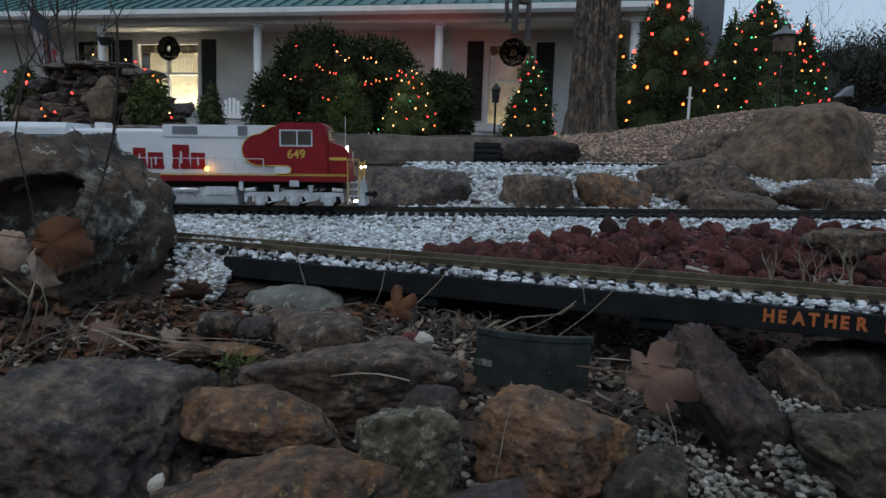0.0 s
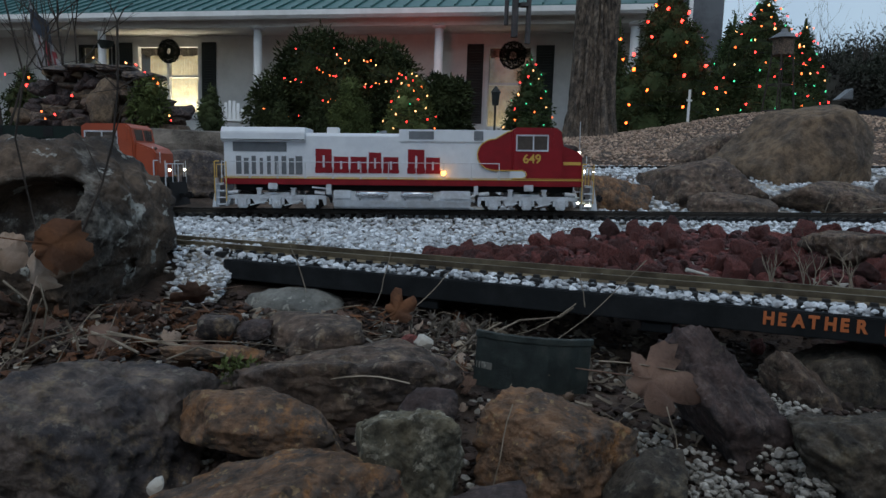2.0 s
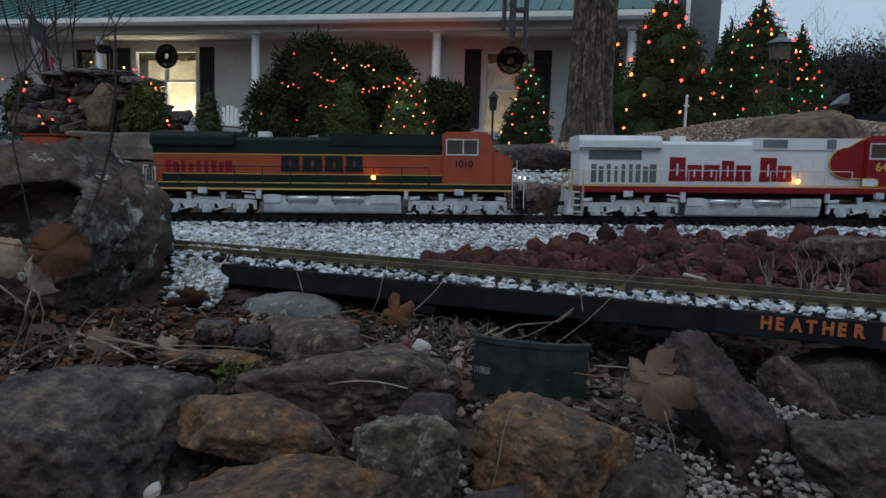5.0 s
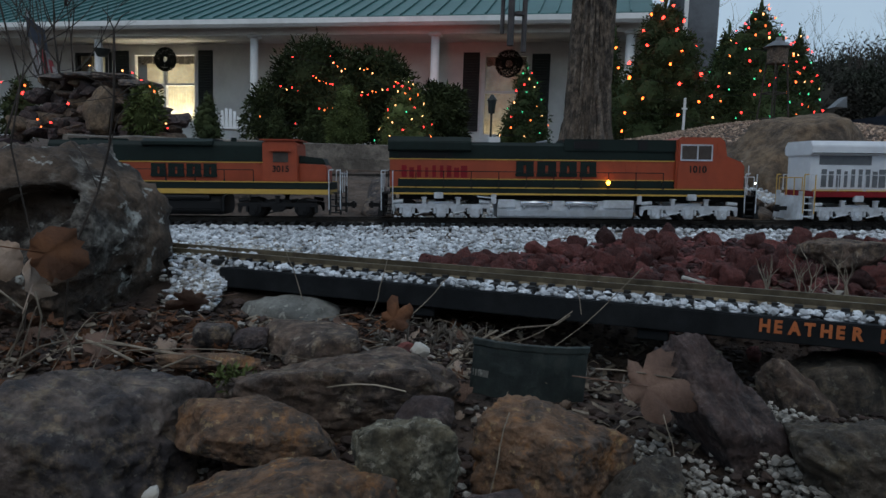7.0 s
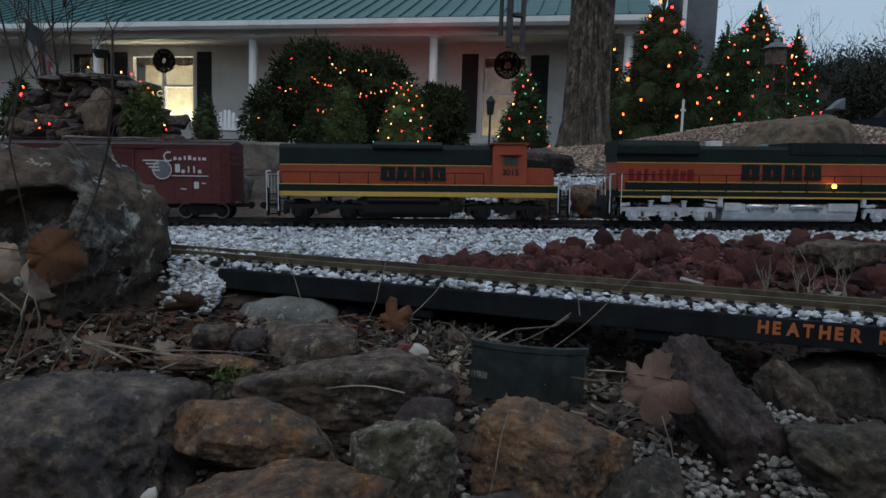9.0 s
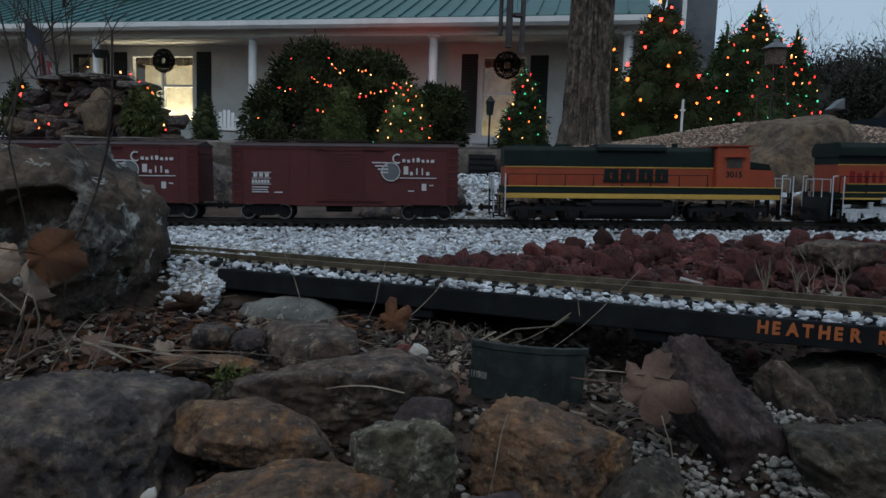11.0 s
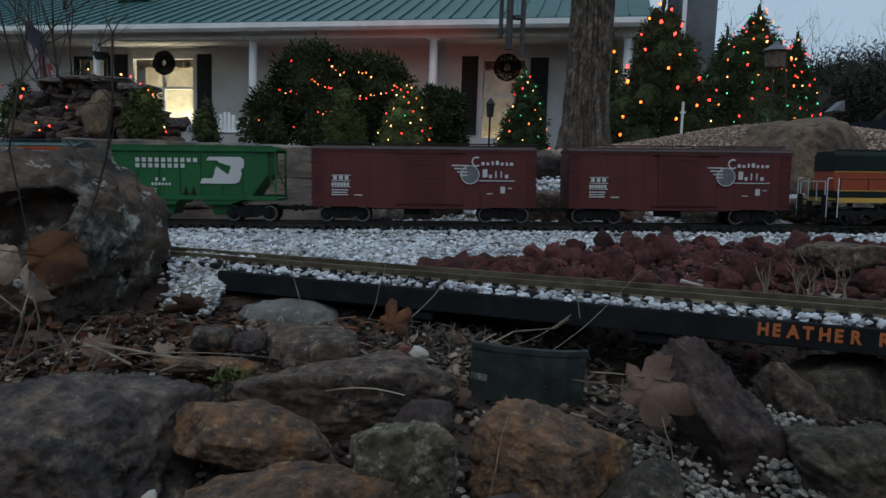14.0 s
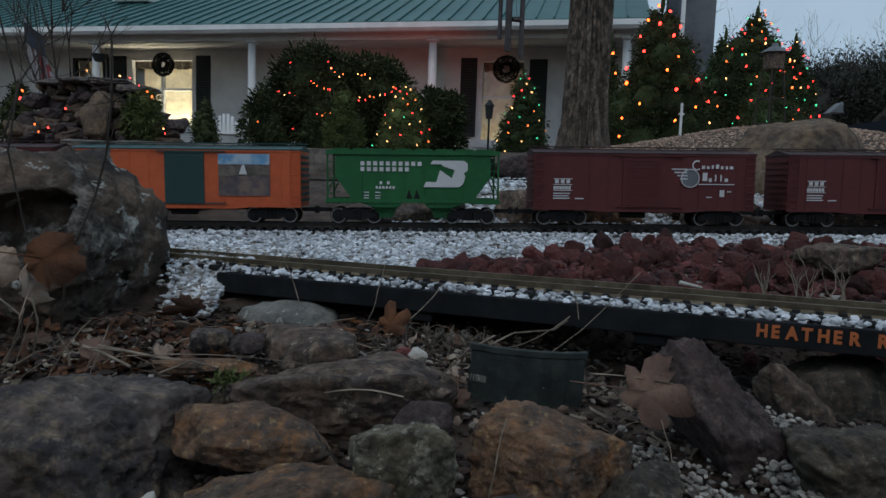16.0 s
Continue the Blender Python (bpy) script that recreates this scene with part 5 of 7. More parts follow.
def hopper():
    C = thing("covered_hopper", "bright green covered hopper wagon with white lettering bars and emblem", "hopper wagon", LINE)
    half = 0.168
    bm = bmesh.new()
    prism(bm, [(-0.118, 0.048), (-0.150, 0.092), (-0.150, 0.136), (0.150, 0.136), (0.150, 0.092), (0.118, 0.048), (0.075, 0.032), (0.030, 0.032), (0.012, 0.050), (-0.012, 0.050), (-0.030, 0.032), (-0.075, 0.032)], -0.047, 0.047, 0.001)
    part("body", bm, M["hopper_green"], C)
    bm = bmesh.new()
    for s in (-1, 1):
        for x in (-0.10, -0.06, -0.02, 0.02, 0.06, 0.10):
            box(bm, (x, s * 0.0482, 0.09), (0.003, 0.0024, 0.086))
        box(bm, (0, s * 0.048, 0.046), (2 * half, 0.004, 0.008))
        box(bm, (0, s * 0.048, 0.137), (2 * half, 0.006, 0.005))
    part("side_rib", bm, M["hopper_green"], C)
    bm = bmesh.new()
    box(bm, (0, 0, 0.1405), (2 * half, 0.090, 0.005), 0.001)
    for i in range(8):
        box(bm, (-0.14 + i * 0.04, -0.028, 0.1445), (0.034, 0.022, 0.004), 0.001)
        box(bm, (-0.14 + i * 0.04, 0.028, 0.1445), (0.034, 0.022, 0.004), 0.001)
    part("roof_hatch", bm, M["hopper_green"], C)
    for q in (-1, 1):
        bm = bmesh.new()
        for s in (-1, 1):
            rod(bm, (q * 0.165, s * 0.046, 0.044), (q * 0.165, s * 0.046, 0.138), 0.002, 6)
            rod(bm, (q * 0.150, s * 0.046, 0.095), (q * 0.165, s * 0.046, 0.060), 0.0013, 6)
            for z in (0.06, 0.075, 0.09, 0.105, 0.12):
                rod(bm, (q * 0.152, s * 0.047, z), (q * 0.165, s * 0.047, z), 0.0009, 6)
        rod(bm, (q * 0.165, -0.046, 0.09), (q * 0.165, 0.046, 0.09), 0.0012, 6)
        part("end_frame", bm, M["hopper_green"], C)
        bm = bmesh.new()
        box(bm, (q * 0.140, 0, 0.043), (0.06, 0.080, 0.006))
        part("end_platform", bm, M["hopper_green"], C)
        coupler(C, q * half, q)
        freight_truck(C, q * 0.112, 0.0155)
    bm = bmesh.new()
    for x in (-0.055, 0.055):
        prism(bm, [(x - 0.022, 0.034), (x + 0.022, 0.034), (x + 0.014, 0.012), (x - 0.014, 0.012)], -0.03, 0.03)
    part("discharge_gate", bm, M["hopper_green"], C)
    # black plates on the solid side, for the shade inside two sloped openings
    bm = bmesh.new()
    for x in (-0.0075, 0.0075):
        prism(bm, [(x - 0.006, 0.050), (x + 0.006, 0.050), (x, 0.069)], -0.0478, -0.0474)
    part("opening_shade", bm, M["black_plastic"], C)
    y = -0.0492
    bm = bmesh.new()
    for i in range(10):
        box(bm, (-0.0975 + i * 0.0122, y, 0.1175), (0.0075, 0.0008, 0.0078))
    for i in range(8):
        box(bm, (-0.0975 + i * 0.0122, y, 0.1065), (0.0075, 0.0008, 0.0078))
    for i in range(2):
        box(bm, (-0.062 + i * 0.014, y, 0.0805), (0.005, 0.0008, 0.006))
    for i in range(6):
        box(bm, (-0.070 + i * 0.0065, y, 0.0715), (0.0042, 0.0008, 0.005))
    for x in (-0.090, -0.068):
        for z in (0.062, 0.056, 0.051):
            box(bm, (x, y, z), (0.010, 0.0008, 0.0018))
    part("data_bars", bm, M["white_letter"], C)
    bm = bmesh.new()
    prism(bm, [(0.033, 0.117), (0.038, 0.124), (0.098, 0.124), (0.105, 0.119), (0.105, 0.105), (0.098, 0.100), (0.101, 0.093), (0.096, 0.078), (0.088, 0.073), (0.020, 0.073), (0.025, 0.083), (0.045, 0.083), (0.052, 0.106), (0.075, 0.090), (0.080, 0.106), (0.058, 0.113), (0.054, 0.117)], y - 0.0008, y)
    part("emblem", bm, M["white_letter"], C, "white angular emblem")
    return C


def rim_mesh(r):
    bm = bmesh.new()
    n = 24
    rings = [[bm.verts.new((q * math.cos(k * math.tau / n), y, q * math.sin(k * math.tau / n))) for k in range(n)] for q, y in ((r * 0.80, -0.0004), (r * 0.97, -0.0004), (r * 0.97, 0.0004), (r * 0.80, 0.0004))]
    for a in range(4):
        for k in range(n):
            bm.faces.new((rings[a][k], rings[a][(k + 1) % n], rings[(a + 1) % 4][(k + 1) % n], rings[(a + 1) % 4][k]))
    return mesh_of(bm, "rim", M["wheel_rim"])


RIM = rim_mesh(0.0155)
LOCO_WHEEL = wheel_mesh(0.0185, False)
CAR_WHEEL = wheel_mesh(0.0155, True)
lead = dash9("diesel_locomotive", "silver and dark red model diesel locomotive with lit lamps", "silver")
second = dash9("diesel_locomotive", "orange and dark green model diesel locomotive with an amber lamp", "orange")
third = gp_loco()
car_a = boxcar("dark brown model boxcar with a pale winged emblem", "boxcar_brown", "roof_brown", "boxcar_brown", "brown")
car_b = boxcar("dark brown model boxcar with a pale winged emblem", "boxcar_brown", "roof_brown", "boxcar_brown", "brown")
car_c = hopper()
car_d = boxcar("orange model boxcar with dark green door and printed picture", "car_orange", "car_teal", "car_teal", "orange")
car_e = boxcar("plain dark brown model boxcar at the rear", "boxcar_brown", "roof_brown", "boxcar_brown", "plain")
TRAIN = [(lead, -0.510), (second, -1.332), (third, -2.068), (car_a, -2.647), (car_b, -3.146), (car_c, -3.597), (car_d, -4.031), (car_e, -4.50)]


# ---- plants ----
def sprays(points, out, size, rs, droop=0.3):
    """Small bent leaf sprays at points, pointing roughly along out."""
    n = len(points)
    d = out + rs.normal(size=(n, 3)) * 0.55
    d[:, 2] -= droop * 0.3
    d /= np.linalg.norm(d, axis=1)[:, None] + 1e-9
    s = np.cross(d, rs.normal(size=(n, 3)))
    s /= np.linalg.norm(s, axis=1)[:, None] + 1e-9
    L = (size * rs.uniform(0.6, 1.4, n))[:, None]
    up = np.cross(s, d) * L * 0.18
    a = points
    b = points + d * L * 0.5 + s * L * 0.15 + up
    c = points + d * L
    e = points + d * L * 0.5 - s * L * 0.15 + up
    v = np.stack([a, b, c, e], 1).reshape(-1, 3)
    f = np.arange(4 * n).reshape(-1, 4)
    return v, f


def lobes(rs, count, blobs):
    """Points and outward ways over a set of lumpy ellipsoids (centre, radii)."""
    w = np.array([np.prod(r) ** (2 / 3) for _, r in blobs])
    pick = rs.choice(len(blobs), count, p=w / w.sum())
    d = rs.normal(size=(count, 3))
    d /= np.linalg.norm(d, axis=1)[:, None]
    c = np.array([b[0] for b in blobs])[pick]
    r = np.array([b[1] for b in blobs])[pick]
    k = rs.uniform(0.55, 1.0, count) ** 0.5
    k = k * (1 + 0.16 * np.sin(d[:, 0] * 7 + pick) * np.cos(d[:, 2] * 6 + d[:, 1] * 5))
    return c + d * r * k[:, None], d


def with_cores(v, f, blobs, k):
    """Adds an unseen solid core to each lobe, so that no light shows through it."""
    d, fi = ICO[2]
    verts, faces = v.tolist(), f.tolist()
    for i, (c, r) in enumerate(blobs):
        o = len(verts)
        wob = 1 + 0.12 * np.sin(d[:, 0] * 6 + i) * np.cos(d[:, 2] * 5)
        verts += (np.array(c) + d * np.array(r) * k * wob[:, None]).tolist()
        faces += (fi + o).tolist()
    return verts, faces


def plant(name, label, category, at, blobs, count, size, material, seed, stem=0.02, trunk_h=0.3, group=""):
    rs = np.random.RandomState(seed)
    t = thing(name, label, category, pose(*at), group)
    bm = bmesh.new()
    rod(bm, (0, 0, -0.08), (0, 0, trunk_h), stem, 8, stem * 0.5)
    for i in range(6):
        a = rs.uniform(0, math.tau)
        z = trunk_h * rs.uniform(0.2, 0.9)
        rod(bm, (0, 0, z), (0.3 * trunk_h * math.cos(a), 0.3 * trunk_h * math.sin(a), z + 0.12 * trunk_h), stem * 0.35, 5, stem * 0.15)
    part("trunk", bm, M["bark"], t)
    p, d = lobes(rs, count, blobs)
    v, f = sprays(p, d, size, rs)
    v, f = with_cores(v, f, blobs, 0.70)
    me = bpy.data.meshes.new("crown")
    me.from_pydata(v, [], f)
    me.materials.append(M[material])
    ob = new("crown", me)
    ob.parent = t
    return t


def cone_blobs(h, w, seed, tiers=9, sharp=1.0):
    """Uneven overlapping lobes that taper to a tip."""
    rs = np.random.RandomState(seed)
    out = []
    for i in range(tiers * 7):
        u = rs.rand() ** 1.25
        r = w / 2 * (1 - u) ** (0.75 * sharp) + 0.03 * h * (1 - u * 0.5)
        a = rs.uniform(0, math.tau)
        off = r * rs.uniform(0.25, 0.62)
        k = r * rs.uniform(0.36, 0.55)
        out.append(((off * math.cos(a), off * math.sin(a), h * (0.07 + 0.86 * u)), (k, k, max(k * 0.9, 0.05 * h) * rs.uniform(0.8, 1.3))))
    for u in np.linspace(0, 1, 8):
        r = w / 2 * (1 - u) ** (0.75 * sharp) + 0.03 * h
        out.append(((0, 0, h * (0.06 + 0.90 * u)), (r * 0.62, r * 0.62, h * 0.085)))
    return out


BULB = {}
for _n in ("red", "orange", "green", "warm", "hot_red", "hot_orange"):
    _b = bmesh.new()
    bmesh.ops.create_icosphere(_b, subdivisions=2, radius=1, matrix=Matrix.Diagonal((1, 1, 1.35, 1)))
    BULB[_n] = mesh_of(_b, "bulb", M["bulb_" + _n], True)


def tube(bm, pts, r, seg=4):
    """One bent wire through the points."""
    rings = []
    for i, p in enumerate(pts):
        p = Vector(p)
        d = Vector(pts[min(i + 1, len(pts) - 1)]) - Vector(pts[max(i - 1, 0)])
        q = d.to_track_quat("Z", "Y")
        rings.append([bm.verts.new(p + q @ Vector((r * math.cos(k * math.tau / seg), r * math.sin(k * math.tau / seg), 0))) for k in range(seg)])
    for a, b in zip(rings[:-1], rings[1:]):
        for k in range(seg):
            bm.faces.new((a[k], a[(k + 1) % seg], b[(k + 1) % seg], b[k]))


def string_lights(label, at, spots, r, colours, seed):
    """Coloured bulbs on a dark wire that winds over a plant."""
    rs = np.random.RandomState(seed)
    s = thing("string_lights", label, "string lights", pose(*at))
    runs = [[spots[0]]]
    for a, b in zip(spots[:-1], spots[1:]):
        if (Vector(a) - Vector(b)).length < 0.7:
            runs[-1].append(b)
        else:
            runs.append([b])
    for pts in runs:
        if len(pts) > 1:
            bm = bmesh.new()
            tube(bm, pts, 0.0022)
            part("wire", bm, M["black_plastic"], s)
    for p in spots:
        k = r * rs.uniform(0.75, 1.25)
        share("bulb", BULB[colours[rs.randint(len(colours))]], s, Matrix.Translation(p) @ pose(0, 0, 0, rs.uniform(-40, 40), rs.uniform(-40, 40), 0) @ Matrix.Diagonal((k, k, k, 1)))
    return s


def spiral(h, w, n, seed, z0=0.05):
    rs = np.random.RandomState(seed)
    out = []
    for i in range(n):
        u = (i + 0.5) / n
        z = h * (z0 + (0.97 - z0) * u) + rs.uniform(-0.02, 0.02) * h
        rr = (w / 2 * (1 - u) ** 0.75 + 0.03 * h) * 1.03
        a = -math.pi / 2 + ((i * 0.618 + rs.uniform(-0.08, 0.08)) % 1.0 - 0.5) * 2.7
        out.append((rr * math.cos(a), rr * math.sin(a), z))
    return out


MIX = ("red", "orange", "warm", "green", "red", "orange", "warm", "green")
# decorated conifers
for nm, at, h, w, n, mtl, r, cols, seed in (
        ("small bushy conifer hung with warm and red lights", (0.746, 6.5, 0.24), 0.86, 0.52, 26, "cedar", 0.0060, MIX, 1),
        ("tall conifer hung with large red and orange bulbs", (2.28, 7.5, 0.34), 1.70, 1.24, 24, "cedar", 0.0135, ("hot_red", "hot_orange", "hot_orange", "hot_red", "hot_orange", "hot_red"), 2),
        ("broad conifer hung with coloured fairy lights", (3.72, 8.5, 0.42), 1.80, 1.45, 64, "cedar", 0.0088, MIX, 3),
        ("slim conifer hung with a few coloured lights", (3.52, 8.9, 0.43), 1.61, 0.75, 14, "cedar", 0.0085, MIX, 4),
        ("slim conifer hung with coloured lights near the tower", (4.45, 9.0, 0.43), 1.60, 0.75, 26, "cedar", 0.0092, ("red", "orange", "warm", "green"), 5),
        ("low conifer hung with warm and green lights", (-0.36, 7.0, 0.33), 0.68, 0.60, 26, "spruce", 0.0062, ("warm", "warm", "red", "green", "orange"), 6)):
    plant("conifer", nm, "tree", at, cone_blobs(h, w, seed, 11, 0.72), int(17000 * h * max(w, 0.6)) + 5000, 0.044 if h > 1 else 0.034, mtl, seed, 0.03, h * 0.6)
    string_lights("coloured fairy lights wound over a conifer", at, spiral(h, w, n, seed + 40), r, cols, seed)
plant("conifer", "dark slim conifer behind the trunk", "tree", (1.93, 8.2, 0.40), cone_blobs(1.40, 0.45, 7), 3500, 0.05, "cedar", 7, 0.03, 0.7)
string_lights("two large red and orange bulbs on a conifer", (1.93, 8.2, 0.40), [(-0.02, -0.17, 1.15), (0.02, -0.18, 0.93), (-0.08, -0.20, 0.57)], 0.011, ("hot_red", "hot_orange"), 4)

# clipped and wild evergreens by the porch
rsb = np.random.RandomState(77)
yew = [((-0.30, 0, 0.75), (0.48, 0.45, 0.55)), ((-0.68, 0.05, 0.48), (0.34, 0.4, 0.38)), ((0.55, 0.05, 0.62), (0.52, 0.45, 0.52)), ((0.05, -0.1, 0.5), (0.6, 0.5, 0.5)),
       ((-0.85, 0, 0.22), (0.32, 0.35, 0.35)), ((0.8, 0, 0.3), (0.32, 0.4, 0.4)), ((-0.2, 0, 1.08), (0.24, 0.25, 0.22)), ((0.15, 0, 0.2), (0.8, 0.45, 0.3)), ((0.70, 0, 0.95), (0.2, 0.2, 0.2)), ((0.12, 0, 0.88), (0.36, 0.35, 0.30)), ((0.45, 0, 0.98), (0.26, 0.25, 0.20)), ((-0.50, 0, 0.82), (0.22, 0.3, 0.26)), ((-0.94, 0, 0.50), (0.12, 0.2, 0.13)), ((1.0, 0, 0.5), (0.14, 0.2, 0.18))]
plant("yew_bush", "large dark yew bush with scattered fairy lights", "bush", (-1.40, 9.0, 0.42), yew, 25000, 0.070, "yew", 12, 0.04, 0.5)
spots = []
for k, (x0, z0, x1, z1, n) in enumerate(((-0.62, 0.62, -0.30, 0.60, 6), (-0.18, 0.78, 0.10, 0.66, 8), (0.0, 1.0, 0.16, 0.80, 5), (-0.1, 0.38, 0.18, 0.42, 7), (0.30, 0.55, 0.72, 0.62, 8), (0.36, 0.9, 0.56, 0.82, 4), (-0.55, 0.2, -0.35, 0.18, 2), (-0.86, 0.25, -0.8, 0.3, 1), (0.78, 0.7, 0.86, 0.75, 3), (-0.42, 0.98, -0.40, 0.95, 1), (0.2, 0.9, 0.22, 0.85, 1))):
    for i in range(n):
        u = (i + 0.5) / n
        spots.append((x0 + (x1 - x0) * u + rsb.uniform(-0.02, 0.02), -0.50 + rsb.uniform(-0.03, 0.03), z0 + (z1 - z0) * u + rsb.uniform(-0.03, 0.03)))
string_lights("red and warm fairy lights strung across a dark bush", (-1.40, 9.0, 0.42), spots, 0.0066, ("red", "warm", "orange", "red", "orange"), 9)
topiary = [((0, 0, 0.07), (0.17, 0.16, 0.11)), ((0.07, 0, 0.16), (0.10, 0.12, 0.11)), ((-0.07, 0, 0.17), (0.10, 0.12, 0.10)), ((0, 0, 0.24), (0.125, 0.12, 0.10)), ((0, 0, 0.33), (0.085, 0.08, 0.07)), ((0, 0, 0.405), (0.07, 0.07, 0.075))]
plant("topiary", "green tiered evergreen with a rounded top", "bush", (-0.833, 6.0, 0.31), topiary, 6000, 0.030, "spruce", 13, 0.02, 0.3)
for at, w, h, mtl, sd in (((-1.649, 7.0, 0.33), 0.24, 0.34, "yew", 14), ((-1.299, 7.0, 0.34), 0.24, 0.37, "yew", 15), ((-2.685, 8.0, 0.38), 0.36, 0.54, "yew", 16), ((-3.286, 5.5, 0.28), 0.34, 0.46, "yew", 17)):
    plant("evergreen_shrub", "small dark cone-shaped evergreen shrub", "bush", at, cone_blobs(h, w, sd, 6, 0.6), 3000, 0.035, mtl, sd, 0.015, h * 0.6)
plant("bush", "dark spreading shrub beside the window shutter", "bush", (-0.017, 8.0, 0.42), [((0, 0, 0.35), (0.25, 0.25, 0.26)), ((-0.12, 0, 0.5), (0.15, 0.15, 0.16)), ((0.14, 0, 0.48), (0.12, 0.12, 0.14)), ((0, 0, 0.1), (0.3, 0.25, 0.2))], 5000, 0.07, "yew", 18, 0.02, 0.3)
plant("shrub", "small leafy green shrub beside the stone pile", "bush", (-2.051, 4.85, 0.26), [((0, 0, 0.14), (0.13, 0.1, 0.14)), ((0.02, 0, 0.26), (0.09, 0.08, 0.09)), ((-0.06, 0, 0.22), (0.06, 0.06, 0.08))], 1500, 0.04, "spruce", 19, 0.012, 0.2)
string_lights("few red lights on a shrub", (-3.286, 5.5, 0.28), [(0.12, -0.15, 0.36), (0.11, -0.16, 0.30), (-0.15, -0.15, 0.06)], 0.009, ("red", "orange"), 5)


def big_tree():
    """Mature trunk with deep furrowed bark, limbs above the view and one that bears the chime."""
    t = thing("large_tree", "thick bare tree with deeply furrowed grey-brown bark", "tree", pose(0.928, 4.6, 0.2))
    na, nz = 220, 170
    v = []
    for j in range(nz):
        z = -0.1 + 2.6 * j / (nz - 1)
        r = 0.142 + 0.075 * math.exp(-max(z, 0) * 5.5) - 0.004 * z
        for i in range(na):
            a = i * math.tau / na
            w = noise.noise(Vector((math.cos(a) * 6, math.sin(a) * 6, z * 1.4)))
            ridge = abs(noise.noise(Vector((math.cos(a) * 9 + 9, math.sin(a) * 9, z * 3.0)))) + 0.4 * abs(noise.noise(Vector((math.cos(a) * 22, math.sin(a) * 22, z * 8))))
            flare = 1 + 0.20 * math.exp(-max(z, 0) * 9) * math.sin(a * 5 + 1)
            k = r * flare * (1 + 0.05 * w) - 0.034 * (1 - min(1, ridge * 2.6))
            v.append((k * math.cos(a) + 0.03 * z * 0.4, k * math.sin(a), z))
    idx = np.arange(na * nz).reshape(nz, na)
    f = np.stack([idx[:-1], np.roll(idx[:-1], -1, 1), np.roll(idx[1:], -1, 1), idx[1:]], -1).reshape(-1, 4)
    ob = new("trunk", from_arrays("trunk", np.array(v), f, M["bark"], smooth=True))
    ob.parent = t
    bm = bmesh.new()
    rs = random.Random(5)
    for (a, b, r) in (((0.03, 0, 2.45), (-0.5, -0.3, 3.6), 0.1), ((0.03, 0, 2.45), (0.6, 0.2, 3.9), 0.1), ((0, 0, 2.0), (-0.62, -1.1, 2.25), 0.05), ((0.03, 0, 2.4), (0.1, 0.6, 4.0), 0.08)):
        rod(bm, a, b, r, 10, r * 0.5)
        for i in range(5):
            c = Vector(b) + Vector((rs.uniform(-0.6, 0.6), rs.uniform(-0.6, 0.6), rs.uniform(0.2, 0.9)))
            rod(bm, b, c, r * 0.4, 6, r * 0.15)
    part("limb", bm, M["bark"], t)


big_tree()


def wind_chime():
    c = thing("wind_chime", "dark metal wind chime with long hanging tubes", "wind chime", pose(0.32, 3.5, 0))
    bm = bmesh.new()
    rod(bm, (0, 0, 1.30), (0, 0, 1.315), 0.07, 20)
    part("top_disc", bm, M["chime"], c)
    for x, y, z, r in ((-0.050, -0.01, 0.775, 0.0105), (-0.010, -0.03, 0.715, 0.0165), (0.057, -0.01, 0.690, 0.0125), (0.0, 0.05, 0.80, 0.0125)):
        bm = bmesh.new()
        rod(bm, (x, y, z), (x, y, 1.27), r, 14)
        rod(bm, (x, y, 1.27), (x, y, 1.30), 0.0012, 5)
        part("tube", bm, M["chime"], c)
    bm = bmesh.new()
    rod(bm, (0.03, -0.02, 0.862), (0.03, -0.02, 0.878), 0.024, 16)
    rod(bm, (0.03, -0.02, 0.878), (0, 0, 1.30), 0.001, 5)
    part("striker", bm, M["chime"], c)
    bm = bmesh.new()
    rod(bm, (0, 0, 1.315), (0.01, 0, 2.43), 0.0015, 5)
    part("cord", bm, M["black_plastic"], c)


wind_chime()


def twigs(bm, p, d, length, r, depth, rs, bend=0.25, kids=3):
    """Grows a crooked bare branch with side twigs."""
    seg = 4
    for i in range(seg):
        q = p + d * (length / seg)
        rod(bm, p, q, r * (1 - 0.18 * i), 5, r * (1 - 0.18 * (i + 1)))
        if depth and i:
            for _ in range(kids - 1 if i < seg - 1 else kids):
                if rs.random() < 0.6:
                    e = (d + Vector((rs.uniform(-1, 1), rs.uniform(-0.6, 0.6), rs.uniform(-0.2, 0.9)))).normalized()
                    twigs(bm, q, e, length * rs.uniform(0.35, 0.65), r * 0.5, depth - 1, rs, bend, kids)
        d = (d + Vector((rs.uniform(-bend, bend), rs.uniform(-bend, bend), rs.uniform(-bend * 0.3, bend)))).normalized()
        p = q


def bare_shrub(label, at, stems, length, r, seed, lean=0.35, depth=2):
    rs = random.Random(seed)
    t = thing("bare_shrub", label, "shrub", pose(*at))
    for i in range(stems):
        bm = bmesh.new()
        twigs(bm, Vector((rs.uniform(-0.03, 0.03), rs.uniform(-0.03, 0.03), -0.03)), Vector((rs.uniform(-lean, lean), rs.uniform(-0.15, 0.15), 1)).normalized(), length * rs.uniform(0.8, 1.1), r, depth, rs)
        part("stem", bm, M["twig"], t)


bare_shrub("leafless dark shrub behind the stone pile", (-2.86, 5.3, 0.30), 6, 1.0, 0.011, 3)
bare_shrub("leafless branching shrub on the bank", (-1.72, 2.75, 0.12), 3, 0.62, 0.0055, 8, 0.4)


